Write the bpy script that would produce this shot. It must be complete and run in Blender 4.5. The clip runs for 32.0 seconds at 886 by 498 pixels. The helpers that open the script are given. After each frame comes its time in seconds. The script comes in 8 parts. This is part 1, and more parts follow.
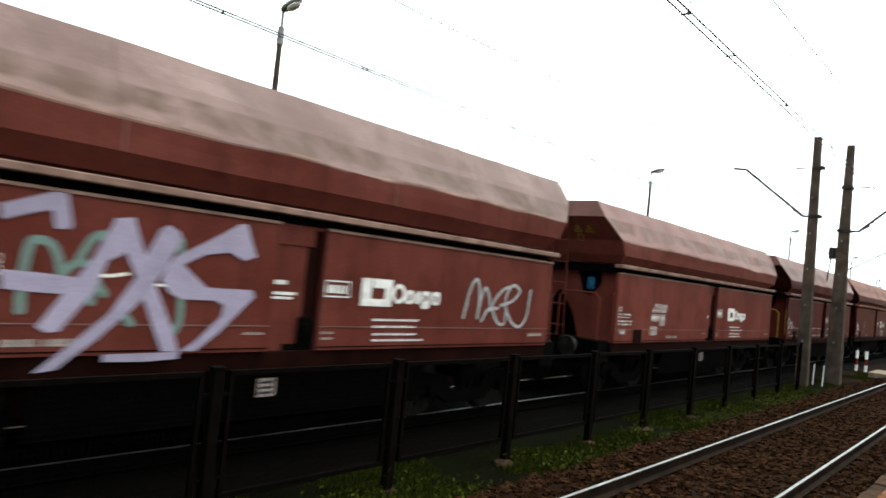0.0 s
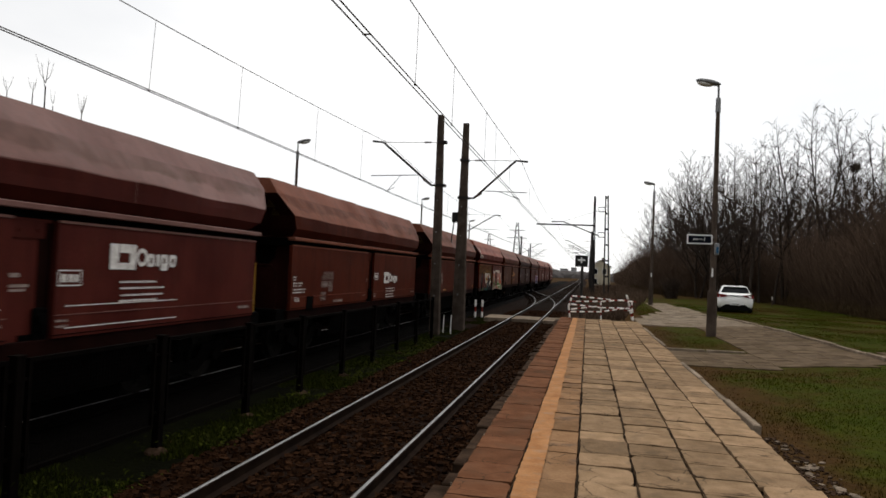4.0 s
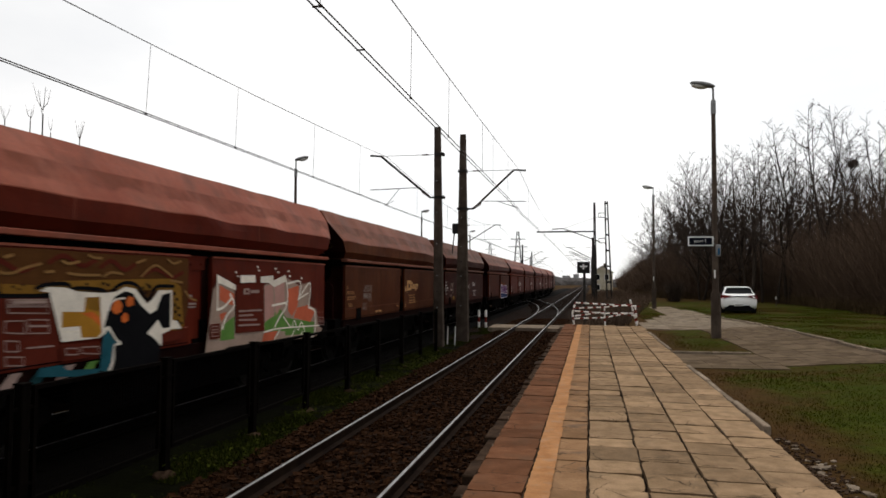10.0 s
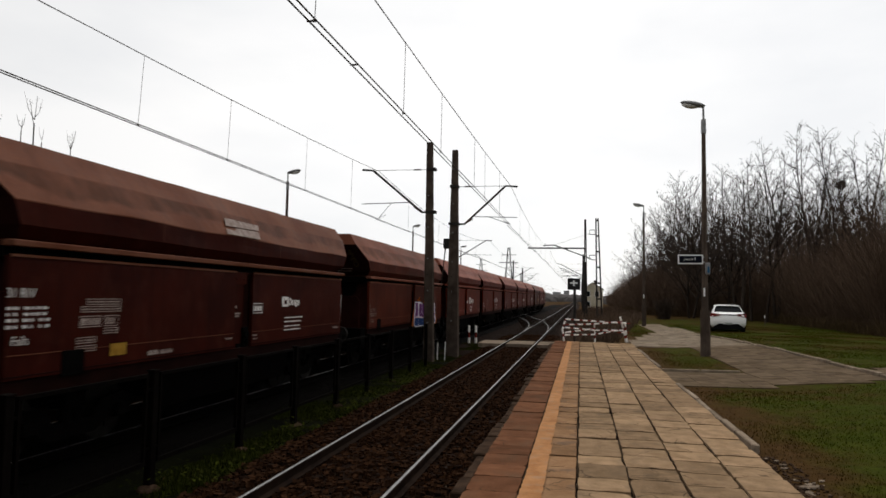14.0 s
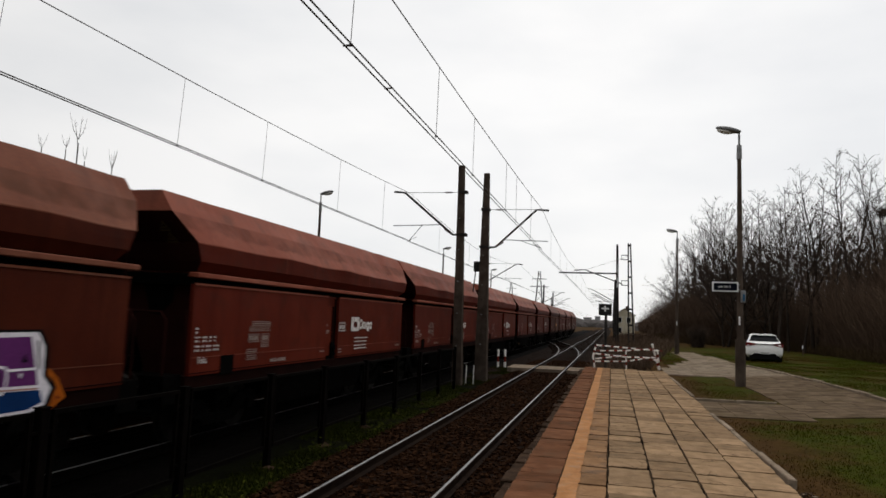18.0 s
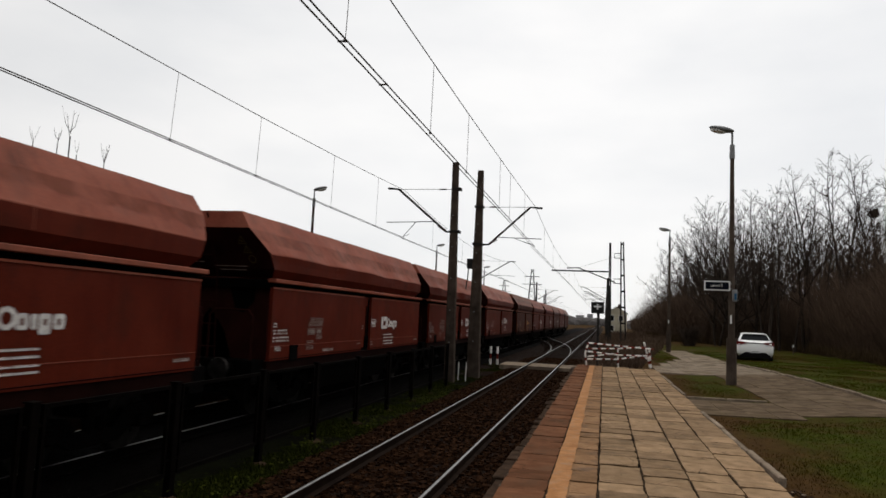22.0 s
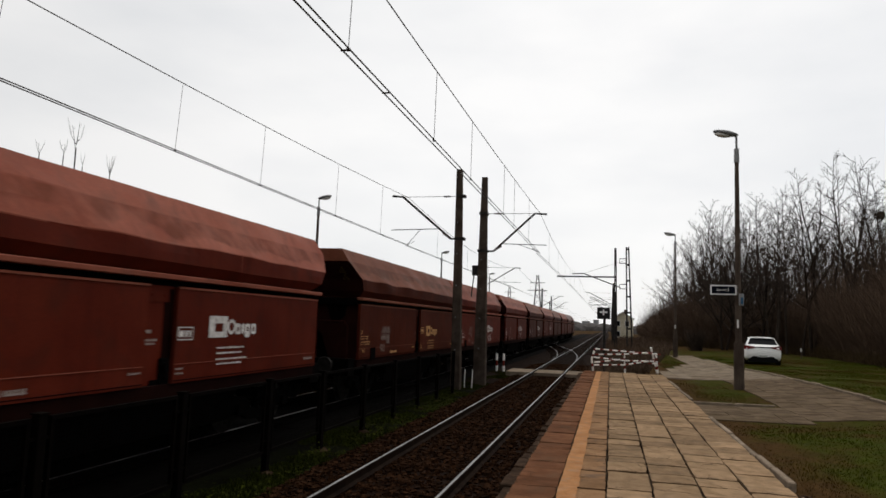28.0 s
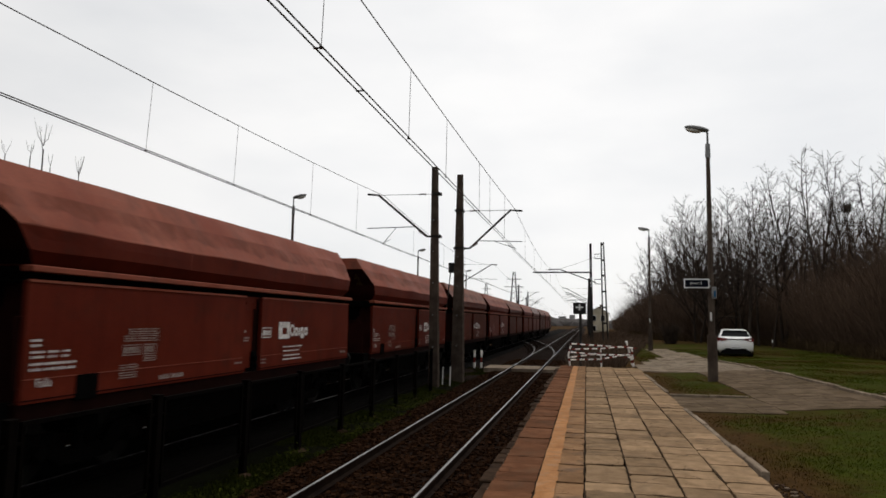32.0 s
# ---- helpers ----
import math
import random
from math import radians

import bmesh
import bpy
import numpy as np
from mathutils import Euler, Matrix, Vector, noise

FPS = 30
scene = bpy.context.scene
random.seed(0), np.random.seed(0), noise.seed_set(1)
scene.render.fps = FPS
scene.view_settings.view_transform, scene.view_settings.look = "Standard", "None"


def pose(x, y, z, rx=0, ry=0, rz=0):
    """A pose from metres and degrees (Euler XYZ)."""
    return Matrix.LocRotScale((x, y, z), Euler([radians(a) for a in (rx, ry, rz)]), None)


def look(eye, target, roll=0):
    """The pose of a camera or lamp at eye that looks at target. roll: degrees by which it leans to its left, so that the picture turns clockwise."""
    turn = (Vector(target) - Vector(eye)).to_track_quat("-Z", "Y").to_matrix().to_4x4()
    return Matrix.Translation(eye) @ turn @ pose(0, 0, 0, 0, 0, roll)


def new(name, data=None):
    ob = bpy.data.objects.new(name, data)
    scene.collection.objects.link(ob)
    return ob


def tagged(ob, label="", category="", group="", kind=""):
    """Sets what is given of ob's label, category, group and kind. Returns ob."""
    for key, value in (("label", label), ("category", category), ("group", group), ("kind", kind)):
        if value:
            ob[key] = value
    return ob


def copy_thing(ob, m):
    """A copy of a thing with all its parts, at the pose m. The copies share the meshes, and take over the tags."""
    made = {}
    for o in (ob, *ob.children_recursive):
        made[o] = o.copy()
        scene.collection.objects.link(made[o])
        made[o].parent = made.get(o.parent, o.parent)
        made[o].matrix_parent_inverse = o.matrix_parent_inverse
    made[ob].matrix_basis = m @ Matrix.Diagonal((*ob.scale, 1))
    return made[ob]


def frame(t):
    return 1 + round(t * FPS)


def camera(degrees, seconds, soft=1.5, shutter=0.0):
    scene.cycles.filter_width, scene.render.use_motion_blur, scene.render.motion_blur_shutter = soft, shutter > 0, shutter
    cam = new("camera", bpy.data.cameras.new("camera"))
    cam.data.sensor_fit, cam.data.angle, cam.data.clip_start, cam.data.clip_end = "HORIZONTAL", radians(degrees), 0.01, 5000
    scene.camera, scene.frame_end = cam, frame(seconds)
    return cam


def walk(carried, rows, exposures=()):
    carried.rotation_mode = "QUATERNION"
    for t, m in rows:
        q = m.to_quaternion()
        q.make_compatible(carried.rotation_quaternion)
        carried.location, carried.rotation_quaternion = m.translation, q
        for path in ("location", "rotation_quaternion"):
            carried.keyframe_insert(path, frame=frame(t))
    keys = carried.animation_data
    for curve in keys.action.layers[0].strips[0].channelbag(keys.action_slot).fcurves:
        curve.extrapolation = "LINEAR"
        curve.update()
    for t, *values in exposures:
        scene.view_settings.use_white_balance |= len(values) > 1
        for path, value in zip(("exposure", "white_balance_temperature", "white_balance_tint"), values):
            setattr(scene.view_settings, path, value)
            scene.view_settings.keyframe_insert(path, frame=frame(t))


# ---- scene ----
cam = camera(65.8, 32.0, soft=1.6, shutter=0.4)
EYE = (0.0, 0.0, 2.24)          # metres above the rail heads
PATH = [
    (0.0, 92.08, -5.81, 40.52),
    (0.5, 93.18, -6.74, 38.28),
    (1.0, 92.66, -6.68, 37.88),
    (1.5, 93.47, -7.03, 33.94),
    (2.0, 90.48, -3.72, 23.58),
    (2.5, 91.59, -1.71, 17.48),
    (3.0, 91.69, -1.07, 16.87),
    (3.5, 91.65, 0.59, 14.69),
    (4.0, 91.68, -2.45, 11.95),
    (4.5, 91.70, -2.10, 12.47),
    (6.5, 92.94, -0.47, 13.43),
    (7.0, 92.97, -0.43, 13.26),
    (7.5, 93.08, -0.46, 12.74),
    (8.0, 93.01, -0.13, 12.92),
    (8.5, 93.36, -0.50, 12.10),
    (9.0, 93.30, -0.30, 11.66),
    (9.5, 93.29, -0.34, 11.70),
    (10.0, 92.65, -0.30, 12.13),
    (10.5, 91.89, 0.37, 11.78),
    (11.0, 92.60, 0.01, 11.02),
    (11.5, 92.88, -0.16, 10.90),
    (12.0, 93.09, -0.42, 10.90),
    (12.5, 93.43, -0.62, 10.36),
    (13.0, 93.48, -0.67, 11.01),
    (13.5, 93.62, -0.72, 11.02),
    (14.0, 93.91, -0.97, 11.34),
    (14.5, 94.02, -0.91, 11.91),
    (16.5, 95.53, -1.95, 12.80),
    (17.0, 95.71, -2.57, 12.83),
    (17.5, 95.75, -2.12, 13.47),
    (18.0, 95.73, -2.14, 13.79),
    (18.5, 95.59, -2.24, 13.33),
    (19.0, 95.62, -2.14, 13.43),
    (19.5, 95.63, -2.06, 12.83),
    (20.0, 95.57, -2.09, 12.85),
    (20.5, 95.62, -2.21, 12.90),
    (21.0, 95.46, -2.31, 12.89),
    (21.5, 95.43, -2.38, 12.82),
    (22.0, 95.50, -2.52, 13.19),
    (22.5, 95.53, -2.09, 13.02),
    (23.0, 95.77, -2.22, 12.79),
    (23.5, 95.50, -2.15, 13.04),
    (24.0, 95.72, -2.01, 13.10),
    (24.5, 95.96, -2.08, 12.80),
    (25.0, 95.76, -2.16, 13.28),
    (25.5, 95.75, -2.13, 13.43),
    (27.5, 96.02, -1.98, 13.36),
    (28.0, 96.08, -1.94, 13.66),
    (28.5, 96.11, -2.04, 13.58),
    (29.0, 96.22, -2.14, 13.32),
    (29.5, 96.20, -1.95, 13.56),
    (30.0, 96.14, -1.84, 13.16),
    (30.5, 95.94, -1.58, 12.71),
    (31.0, 95.52, 0.22, 12.86),
    (31.5, 95.46, -0.14, 12.69),
    (32.0, 95.93, -0.95, 11.77),]
EXPOSURES = [(0.0, 1.45, 6080, -1), (1.0, 1.12, 6150, 1), (2.0, 0.82, 6300, 5), (2.6, 0.6, 6350, 7), (3.2, 0.33, 6410, 9), (4.0, 0.06, 6480, 10), (5.0, 0.07, 6500, 10), (11.0, 0.06, 6500, 10), (14.0, -0.06, 6500, 10),
             (17.0, -0.17, 6490, 10), (32.0, -0.17, 6490, 10)]
walk(cam, [(t, pose(*EYE, rx, ry, rz)) for t, rx, ry, rz in PATH], EXPOSURES)

# ---------- sky and sun ----------
SUN_EL, SUN_AZ = 63.0, 22.0      # degrees; azimuth from +y towards +x
world = bpy.data.worlds.new("overcast_sky")
scene.world = world
world.use_nodes = True
wn, wl = world.node_tree.nodes, world.node_tree.links
wn.clear()
w_out = wn.new("ShaderNodeOutputWorld")
w_sky = wn.new("ShaderNodeTexSky")
w_sky.sky_type, w_sky.sun_disc = "NISHITA", False
w_sky.sun_elevation, w_sky.sun_rotation = radians(SUN_EL), radians(SUN_AZ)
w_bg1 = wn.new("ShaderNodeBackground")
w_bg1.inputs["Strength"].default_value = 0.1
w_bg2 = wn.new("ShaderNodeBackground")
w_bg2.inputs["Strength"].default_value = 1.0
w_mix = wn.new("ShaderNodeMixShader")
w_mix.inputs[0].default_value = 0.93
w_tc = wn.new("ShaderNodeTexCoord")
w_map = wn.new("ShaderNodeMapping")
w_map.inputs["Scale"].default_value = (1.0, 1.0, 2.6)
w_map.inputs["Location"].default_value = (0.35, 0.1, 0.0)
w_noise = wn.new("ShaderNodeTexNoise")
w_noise.inputs["Scale"].default_value = 2.1
w_noise.inputs["Detail"].default_value = 6.0
w_noise.inputs["Roughness"].default_value = 0.5
w_ramp = wn.new("ShaderNodeValToRGB")
w_ramp.color_ramp.elements[0].position, w_ramp.color_ramp.elements[1].position = 0.34, 0.62
w_ramp.color_ramp.elements[0].color = (0.99, 0.995, 1.0, 1)
w_ramp.color_ramp.elements[1].color = (1.17, 1.155, 1.135, 1)
wl.new(w_tc.outputs["Generated"], w_map.inputs[0])
wl.new(w_map.outputs[0], w_noise.inputs["Vector"])
wl.new(w_noise.outputs["Fac"], w_ramp.inputs[0])
wl.new(w_sky.outputs[0], w_bg1.inputs["Color"])
# an overcast sky is brightest overhead
w_sep = wn.new("ShaderNodeSeparateXYZ")
w_up = wn.new("ShaderNodeMapRange")
w_up.interpolation_type = "SMOOTHSTEP"
for i, v in enumerate((0.40, 1.0, 0.0, 0.55)):
    w_up.inputs[1 + i].default_value = v
w_gain = wn.new("ShaderNodeVectorMath")
w_gain.operation = "MULTIPLY_ADD"
wl.new(w_tc.outputs["Generated"], w_sep.inputs[0])
wl.new(w_sep.outputs[2], w_up.inputs[0])
wl.new(w_up.outputs[0], w_gain.inputs[0])
wl.new(w_ramp.outputs[0], w_gain.inputs[1])
wl.new(w_ramp.outputs[0], w_gain.inputs[2])
# and lighter ahead, along the line, than behind
w_dot = wn.new("ShaderNodeVectorMath")
w_dot.operation = "DOT_PRODUCT"
w_dot.inputs[1].default_value = (0.55, -0.835, 0.0)
w_back = wn.new("ShaderNodeMapRange")
w_back.interpolation_type = "SMOOTHSTEP"
for i, v in enumerate((-0.15, 1.0, 1.0, 0.45)):
    w_back.inputs[1 + i].default_value = v
w_dim = wn.new("ShaderNodeVectorMath")
w_dim.operation = "SCALE"
wl.new(w_tc.outputs["Generated"], w_dot.inputs[0])
wl.new(w_dot.outputs["Value"], w_back.inputs[0])
wl.new(w_gain.outputs[0], w_dim.inputs[0])
wl.new(w_back.outputs[0], w_dim.inputs["Scale"])
# thicker cloud on the freight side
w_dot2 = wn.new("ShaderNodeVectorMath")
w_dot2.operation = "DOT_PRODUCT"
w_dot2.inputs[1].default_value = (-0.9, -0.43, 0.0)
w_left = wn.new("ShaderNodeMapRange")
w_left.interpolation_type = "SMOOTHSTEP"
for i, v in enumerate((-0.25, 0.75, 1.0, 0.80)):
    w_left.inputs[1 + i].default_value = v
w_dim2 = wn.new("ShaderNodeVectorMath")
w_dim2.operation = "SCALE"
wl.new(w_tc.outputs["Generated"], w_dot2.inputs[0])
wl.new(w_dot2.outputs["Value"], w_left.inputs[0])
wl.new(w_dim.outputs[0], w_dim2.inputs[0])
wl.new(w_left.outputs[0], w_dim2.inputs["Scale"])
wl.new(w_dim2.outputs[0], w_bg2.inputs["Color"])
wl.new(w_bg1.outputs[0], w_mix.inputs[1])
wl.new(w_bg2.outputs[0], w_mix.inputs[2])
wl.new(w_mix.outputs[0], w_out.inputs[0])

sun = new("sun", bpy.data.lights.new("sun", "SUN"))
sun.data.energy, sun.data.angle, sun.data.color = 0.85, radians(50), (1.0, 0.96, 0.9)
sun.matrix_basis = look((60 * math.sin(radians(SUN_AZ)), 60 * math.cos(radians(SUN_AZ)), 60 * math.tan(radians(SUN_EL))), (0, 0, 0))


# ---------- materials ----------
def material(name, dark, light, rough=0.8, metal=0.0, scale=6.0, fine=60.0, bump=0.3, spread=0.15, islands=False,
             streak=0.0, stain=None, stain_amount=0.5, stain_scale=1.5, depth=0.01, gloss=0.015, crack=0.0, band=None):
    """Two-scale procedural surface: dark/light mix by coarse noise, fine grain, tone per object or island, stains, run-down streaks."""
    m = bpy.data.materials.new(name)
    m.use_nodes = True
    n, l = m.node_tree.nodes, m.node_tree.links
    b = n["Principled BSDF"]
    tc = n.new("ShaderNodeTexCoord")
    if islands:
        rnd = n.new("ShaderNodeNewGeometry").outputs["Random Per Island"]
    else:
        rnd = n.new("ShaderNodeObjectInfo").outputs["Random"]
    shift = n.new("ShaderNodeVectorMath")
    shift.operation = "MULTIPLY_ADD"
    comb = n.new("ShaderNodeCombineXYZ")
    for s in comb.inputs:
        l.new(rnd, s)
    shift.inputs[1].default_value = (37.0, 53.0, 29.0)
    l.new(comb.outputs[0], shift.inputs[0])
    l.new(tc.outputs["Object"], shift.inputs[2])
    vec = shift.outputs[0]

    def noise_at(s, detail=4.0, stretch=None):
        t = n.new("ShaderNodeTexNoise")
        t.inputs["Scale"].default_value, t.inputs["Detail"].default_value = s, detail
        if stretch:
            mp = n.new("ShaderNodeMapping")
            mp.inputs["Scale"].default_value = stretch
            l.new(vec, mp.inputs[0])
            l.new(mp.outputs[0], t.inputs["Vector"])
        else:
            l.new(vec, t.inputs["Vector"])
        return t.outputs["Fac"]

    def mix(fac, a, c, blend="MIX"):
        x = n.new("ShaderNodeMix")
        x.data_type, x.blend_type = "RGBA", blend
        if isinstance(fac, float):
            x.inputs[0].default_value = fac
        else:
            l.new(fac, x.inputs[0])
        for socket, v in ((x.inputs[6], a), (x.inputs[7], c)):
            if isinstance(v, tuple):
                socket.default_value = (*v, 1)
            else:
                l.new(v, socket)
        return x.outputs[2]

    def remap(v, a, c, lo=0.0, hi=1.0):
        r = n.new("ShaderNodeMapRange")
        for i, q in enumerate((a, c, lo, hi)):
            r.inputs[1 + i].default_value = q
        l.new(v, r.inputs[0])
        return r.outputs[0]

    coarse = noise_at(scale)
    grain = noise_at(fine, 3.0)
    col = mix(remap(coarse, 0.32, 0.68), dark, light)
    col = mix(0.5, col, mix(remap(grain, 0.3, 0.7), (0.55, 0.55, 0.55), (1.0, 1.0, 1.0)), "MULTIPLY")
    if stain:
        col = mix(remap(noise_at(stain_scale, 5.0), 0.52, 0.72, 0.0, stain_amount), col, stain)
    if streak:
        col = mix(remap(noise_at(1.0, 4.0, (5.0, 5.0, 0.5)), 0.5, 0.75, 0.0, streak), col, tuple(v * 0.35 for v in dark))
    if band:
        sep = n.new("ShaderNodeSeparateXYZ")
        l.new(tc.outputs["Object"], sep.inputs[0])
        lower = n.new("ShaderNodeMath")
        lower.operation = "MULTIPLY_ADD"
        l.new(noise_at(1.0, 5.0, (0.5, 0.9, 1.0)), lower.inputs[0])
        lower.inputs[1].default_value = 0.55
        l.new(sep.outputs["Z"], lower.inputs[2])
        inside = n.new("ShaderNodeMath")
        inside.operation = "MULTIPLY"
        l.new(remap(lower.outputs[0], band[0] + 0.24, band[0] + 0.30), inside.inputs[0])
        l.new(remap(sep.outputs["Z"], band[1] - 0.03, band[1], 1.0, 0.0), inside.inputs[1])
        patchy = n.new("ShaderNodeMath")
        patchy.operation = "MULTIPLY"
        l.new(inside.outputs[0], patchy.inputs[0])
        l.new(remap(noise_at(2.2, 5.0), 0.35, 0.62, 0.15, 0.8), patchy.inputs[1])
        col = mix(patchy.outputs[0], col, band[2])
    if crack:
        vo = n.new("ShaderNodeTexVoronoi")
        vo.feature = "DISTANCE_TO_EDGE"
        vo.inputs["Scale"].default_value = 2.3
        wob = n.new("ShaderNodeVectorMath")
        wob.operation = "MULTIPLY_ADD"
        wob.inputs[1].default_value = (0.12, 0.12, 0.12)
        nz = n.new("ShaderNodeTexNoise")
        nz.inputs["Scale"].default_value = 7.0
        l.new(vec, nz.inputs["Vector"])
        l.new(nz.outputs["Color"], wob.inputs[0])
        l.new(vec, wob.inputs[2])
        l.new(wob.outputs[0], vo.inputs["Vector"])
        thin = remap(vo.outputs["Distance"], 0.004, 0.016, 1.0, 0.0)
        some = n.new("ShaderNodeMath")
        some.operation = "MULTIPLY"
        l.new(thin, some.inputs[0])
        l.new(remap(noise_at(1.3, 2.0), 0.50, 0.60, 0.0, crack), some.inputs[1])
        col = mix(some.outputs[0], col, (0.02, 0.015, 0.01))
    tone = n.new("ShaderNodeHueSaturation")
    l.new(remap(rnd, 0.0, 1.0, 1.0 - spread, 1.0 + spread), tone.inputs["Value"])
    l.new(col, tone.inputs["Color"])
    l.new(tone.outputs[0], b.inputs["Base Color"])
    l.new(remap(grain, 0.2, 0.8, max(0.05, rough - 0.12), min(1.0, rough + 0.12)), b.inputs["Roughness"])
    b.inputs["Metallic"].default_value = metal
    b.inputs["Specular IOR Level"].default_value = gloss
    if bump:
        bp = n.new("ShaderNodeBump")
        bp.inputs["Strength"].default_value, bp.inputs["Distance"].default_value = bump, depth
        l.new(grain, bp.inputs["Height"])
        l.new(bp.outputs[0], b.inputs["Normal"])
    return m


def plain(name, colour, rough=0.5, metal=0.0, gloss=0.15):
    m = bpy.data.materials.new(name)
    m.use_nodes = True
    b = m.node_tree.nodes["Principled BSDF"]
    b.inputs["Base Color"].default_value = (*colour, 1)
    b.inputs["Roughness"].default_value, b.inputs["Metallic"].default_value = rough, metal
    b.inputs["Specular IOR Level"].default_value = gloss
    return m


def paint(name, dark, light, streak=0.35):
    return material(name, dark, light, rough=0.5, scale=0.9, fine=35, bump=0.12, spread=0.1, streak=streak,
                    stain=(0.045, 0.012, 0.007), stain_amount=0.5, stain_scale=2.2, depth=0.004, gloss=0.03)


PAINT = {
    "plum": paint("plum_brown_paint", (0.086, 0.020, 0.014), (0.124, 0.034, 0.025)),
    "wine": paint("deep_wine_red_paint", (0.046, 0.0085, 0.0062), (0.074, 0.0155, 0.011)),
    "red": paint("oxide_red_paint", (0.080, 0.0105, 0.0048), (0.108, 0.017, 0.008), 0.25),
    "brown": paint("dull_brown_paint", (0.050, 0.0085, 0.0036), (0.078, 0.0155, 0.0068), 0.5),
    "dark": paint("deep_dark_red_paint", (0.020, 0.0024, 0.0010), (0.034, 0.0046, 0.0019), 0.4),
    "orange": paint("faded_orange_brown_paint", (0.062, 0.016, 0.006), (0.095, 0.030, 0.011), 0.5),
}
# Dust, plus the extra light of these upward faces, put into the colour
LIT_DUSTY = {k: material("lit_dusty_" + k + "_sheet", tuple(v * 1.6 + q for v, q in zip(d, (0.008, 0.008, 0.008) if k in ("plum", "maroon") else (0.012, 0.003, 0.0))),
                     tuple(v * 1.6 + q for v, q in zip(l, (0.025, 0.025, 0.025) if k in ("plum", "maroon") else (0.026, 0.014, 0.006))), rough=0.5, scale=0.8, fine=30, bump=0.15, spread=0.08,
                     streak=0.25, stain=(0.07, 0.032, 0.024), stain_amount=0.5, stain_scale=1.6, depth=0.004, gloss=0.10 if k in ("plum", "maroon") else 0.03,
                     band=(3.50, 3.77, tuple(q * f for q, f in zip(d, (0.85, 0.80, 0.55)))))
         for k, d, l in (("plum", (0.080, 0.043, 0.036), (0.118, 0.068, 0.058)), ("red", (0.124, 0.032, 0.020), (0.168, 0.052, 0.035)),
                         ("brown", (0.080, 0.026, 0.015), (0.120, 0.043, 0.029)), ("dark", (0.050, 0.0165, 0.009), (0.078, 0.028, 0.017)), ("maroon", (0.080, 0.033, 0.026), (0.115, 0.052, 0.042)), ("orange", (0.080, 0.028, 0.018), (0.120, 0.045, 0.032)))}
LIT_DUSTY["wine"] = LIT_DUSTY["maroon"]
# Grimy black; the gloom beneath the wagons is put into the colour too
M_UNDER = material("grimy_steel_with_shade", (0.0009, 0.0007, 0.0006), (0.0023, 0.0019, 0.0017), rough=0.75, scale=5, fine=50, bump=0.2)
# Dark red of the sill, which also paints the shadow strip on the post
M_DARKRED = material("dark_sill_and_shade", (0.0058, 0.0016, 0.0012), (0.012, 0.0034, 0.0024), rough=0.6, scale=2, fine=40, bump=0.1)
# Wagon ends face each other; the shade between them is in this colour
M_ENDSHADE = material("end_wall_painted_shade", (0.014, 0.0034, 0.0026), (0.025, 0.0062, 0.0046), rough=0.7, scale=2, fine=40, bump=0.1)
M_LEDGE = material("dusty_steel_edge", (0.12, 0.07, 0.055), (0.24, 0.15, 0.12), rough=0.7, scale=2.5, fine=40, bump=0.15)
M_WHITE = material("worn_white_lettering", (0.50, 0.46, 0.43), (0.78, 0.75, 0.71), rough=0.6, scale=9, fine=50, bump=0.0, spread=0.03)
M_FADED = material("faded_stencil_paint", (0.20, 0.15, 0.13), (0.34, 0.28, 0.25), rough=0.7, scale=9, fine=50, bump=0.0, spread=0.1)
M_BUFF = material("orange_stained_lettering", (0.42, 0.22, 0.09), (0.62, 0.36, 0.17), rough=0.6, scale=9, fine=50, bump=0.0, spread=0.03)
M_YELLOW = material("yellow_handrail_paint", (0.20, 0.105, 0.015), (0.32, 0.18, 0.03), rough=0.5, scale=8, fine=50, bump=0.05)
M_COAL = material("coal", (0.008, 0.008, 0.008), (0.025, 0.025, 0.026), rough=0.7, scale=8, fine=25, bump=0.8, depth=0.03)
M_WHEEL = material("worn_wheel_steel", (0.010, 0.009, 0.008), (0.028, 0.025, 0.023), rough=0.5, metal=0.7, scale=6, fine=40, bump=0.1)
M_RAILTOP = material("polished_rail_head", (0.20, 0.195, 0.19), (0.32, 0.315, 0.31), rough=0.42, metal=0.9, gloss=0.3, scale=3, fine=80, bump=0.03, spread=0.02)
M_RAIL = material("rusty_rail_web", (0.010, 0.006, 0.0045), (0.022, 0.0135, 0.009), rough=0.8, scale=4, fine=60, bump=0.2)
# Near-black: the train's shade on its own track is put into this colour
M_TRACKSHADE = material("track_shade_black", (0.0009, 0.0007, 0.0005), (0.0024, 0.0018, 0.0014), rough=0.95, scale=12, fine=60, bump=0.7, depth=0.03)
# Mossy green soil, darkened so that the verge's shade lies in the colour
M_SHADESOIL = material("mossy_soil_with_shade", (0.0018, 0.0018, 0.0006), (0.0042, 0.0048, 0.0011), rough=1.0, scale=1.5, fine=25, bump=0.8, depth=0.03)
M_DRY = material("dry_brown_grass", (0.040, 0.026, 0.013), (0.085, 0.058, 0.030), rough=1.0, scale=0.6, fine=8, bump=0.0, spread=0.4, islands=True)
M_SLEEPER = material("oily_wooden_sleeper", (0.007, 0.0042, 0.003), (0.017, 0.010, 0.0068), rough=0.9, scale=4, fine=45, bump=0.5, spread=0.3)
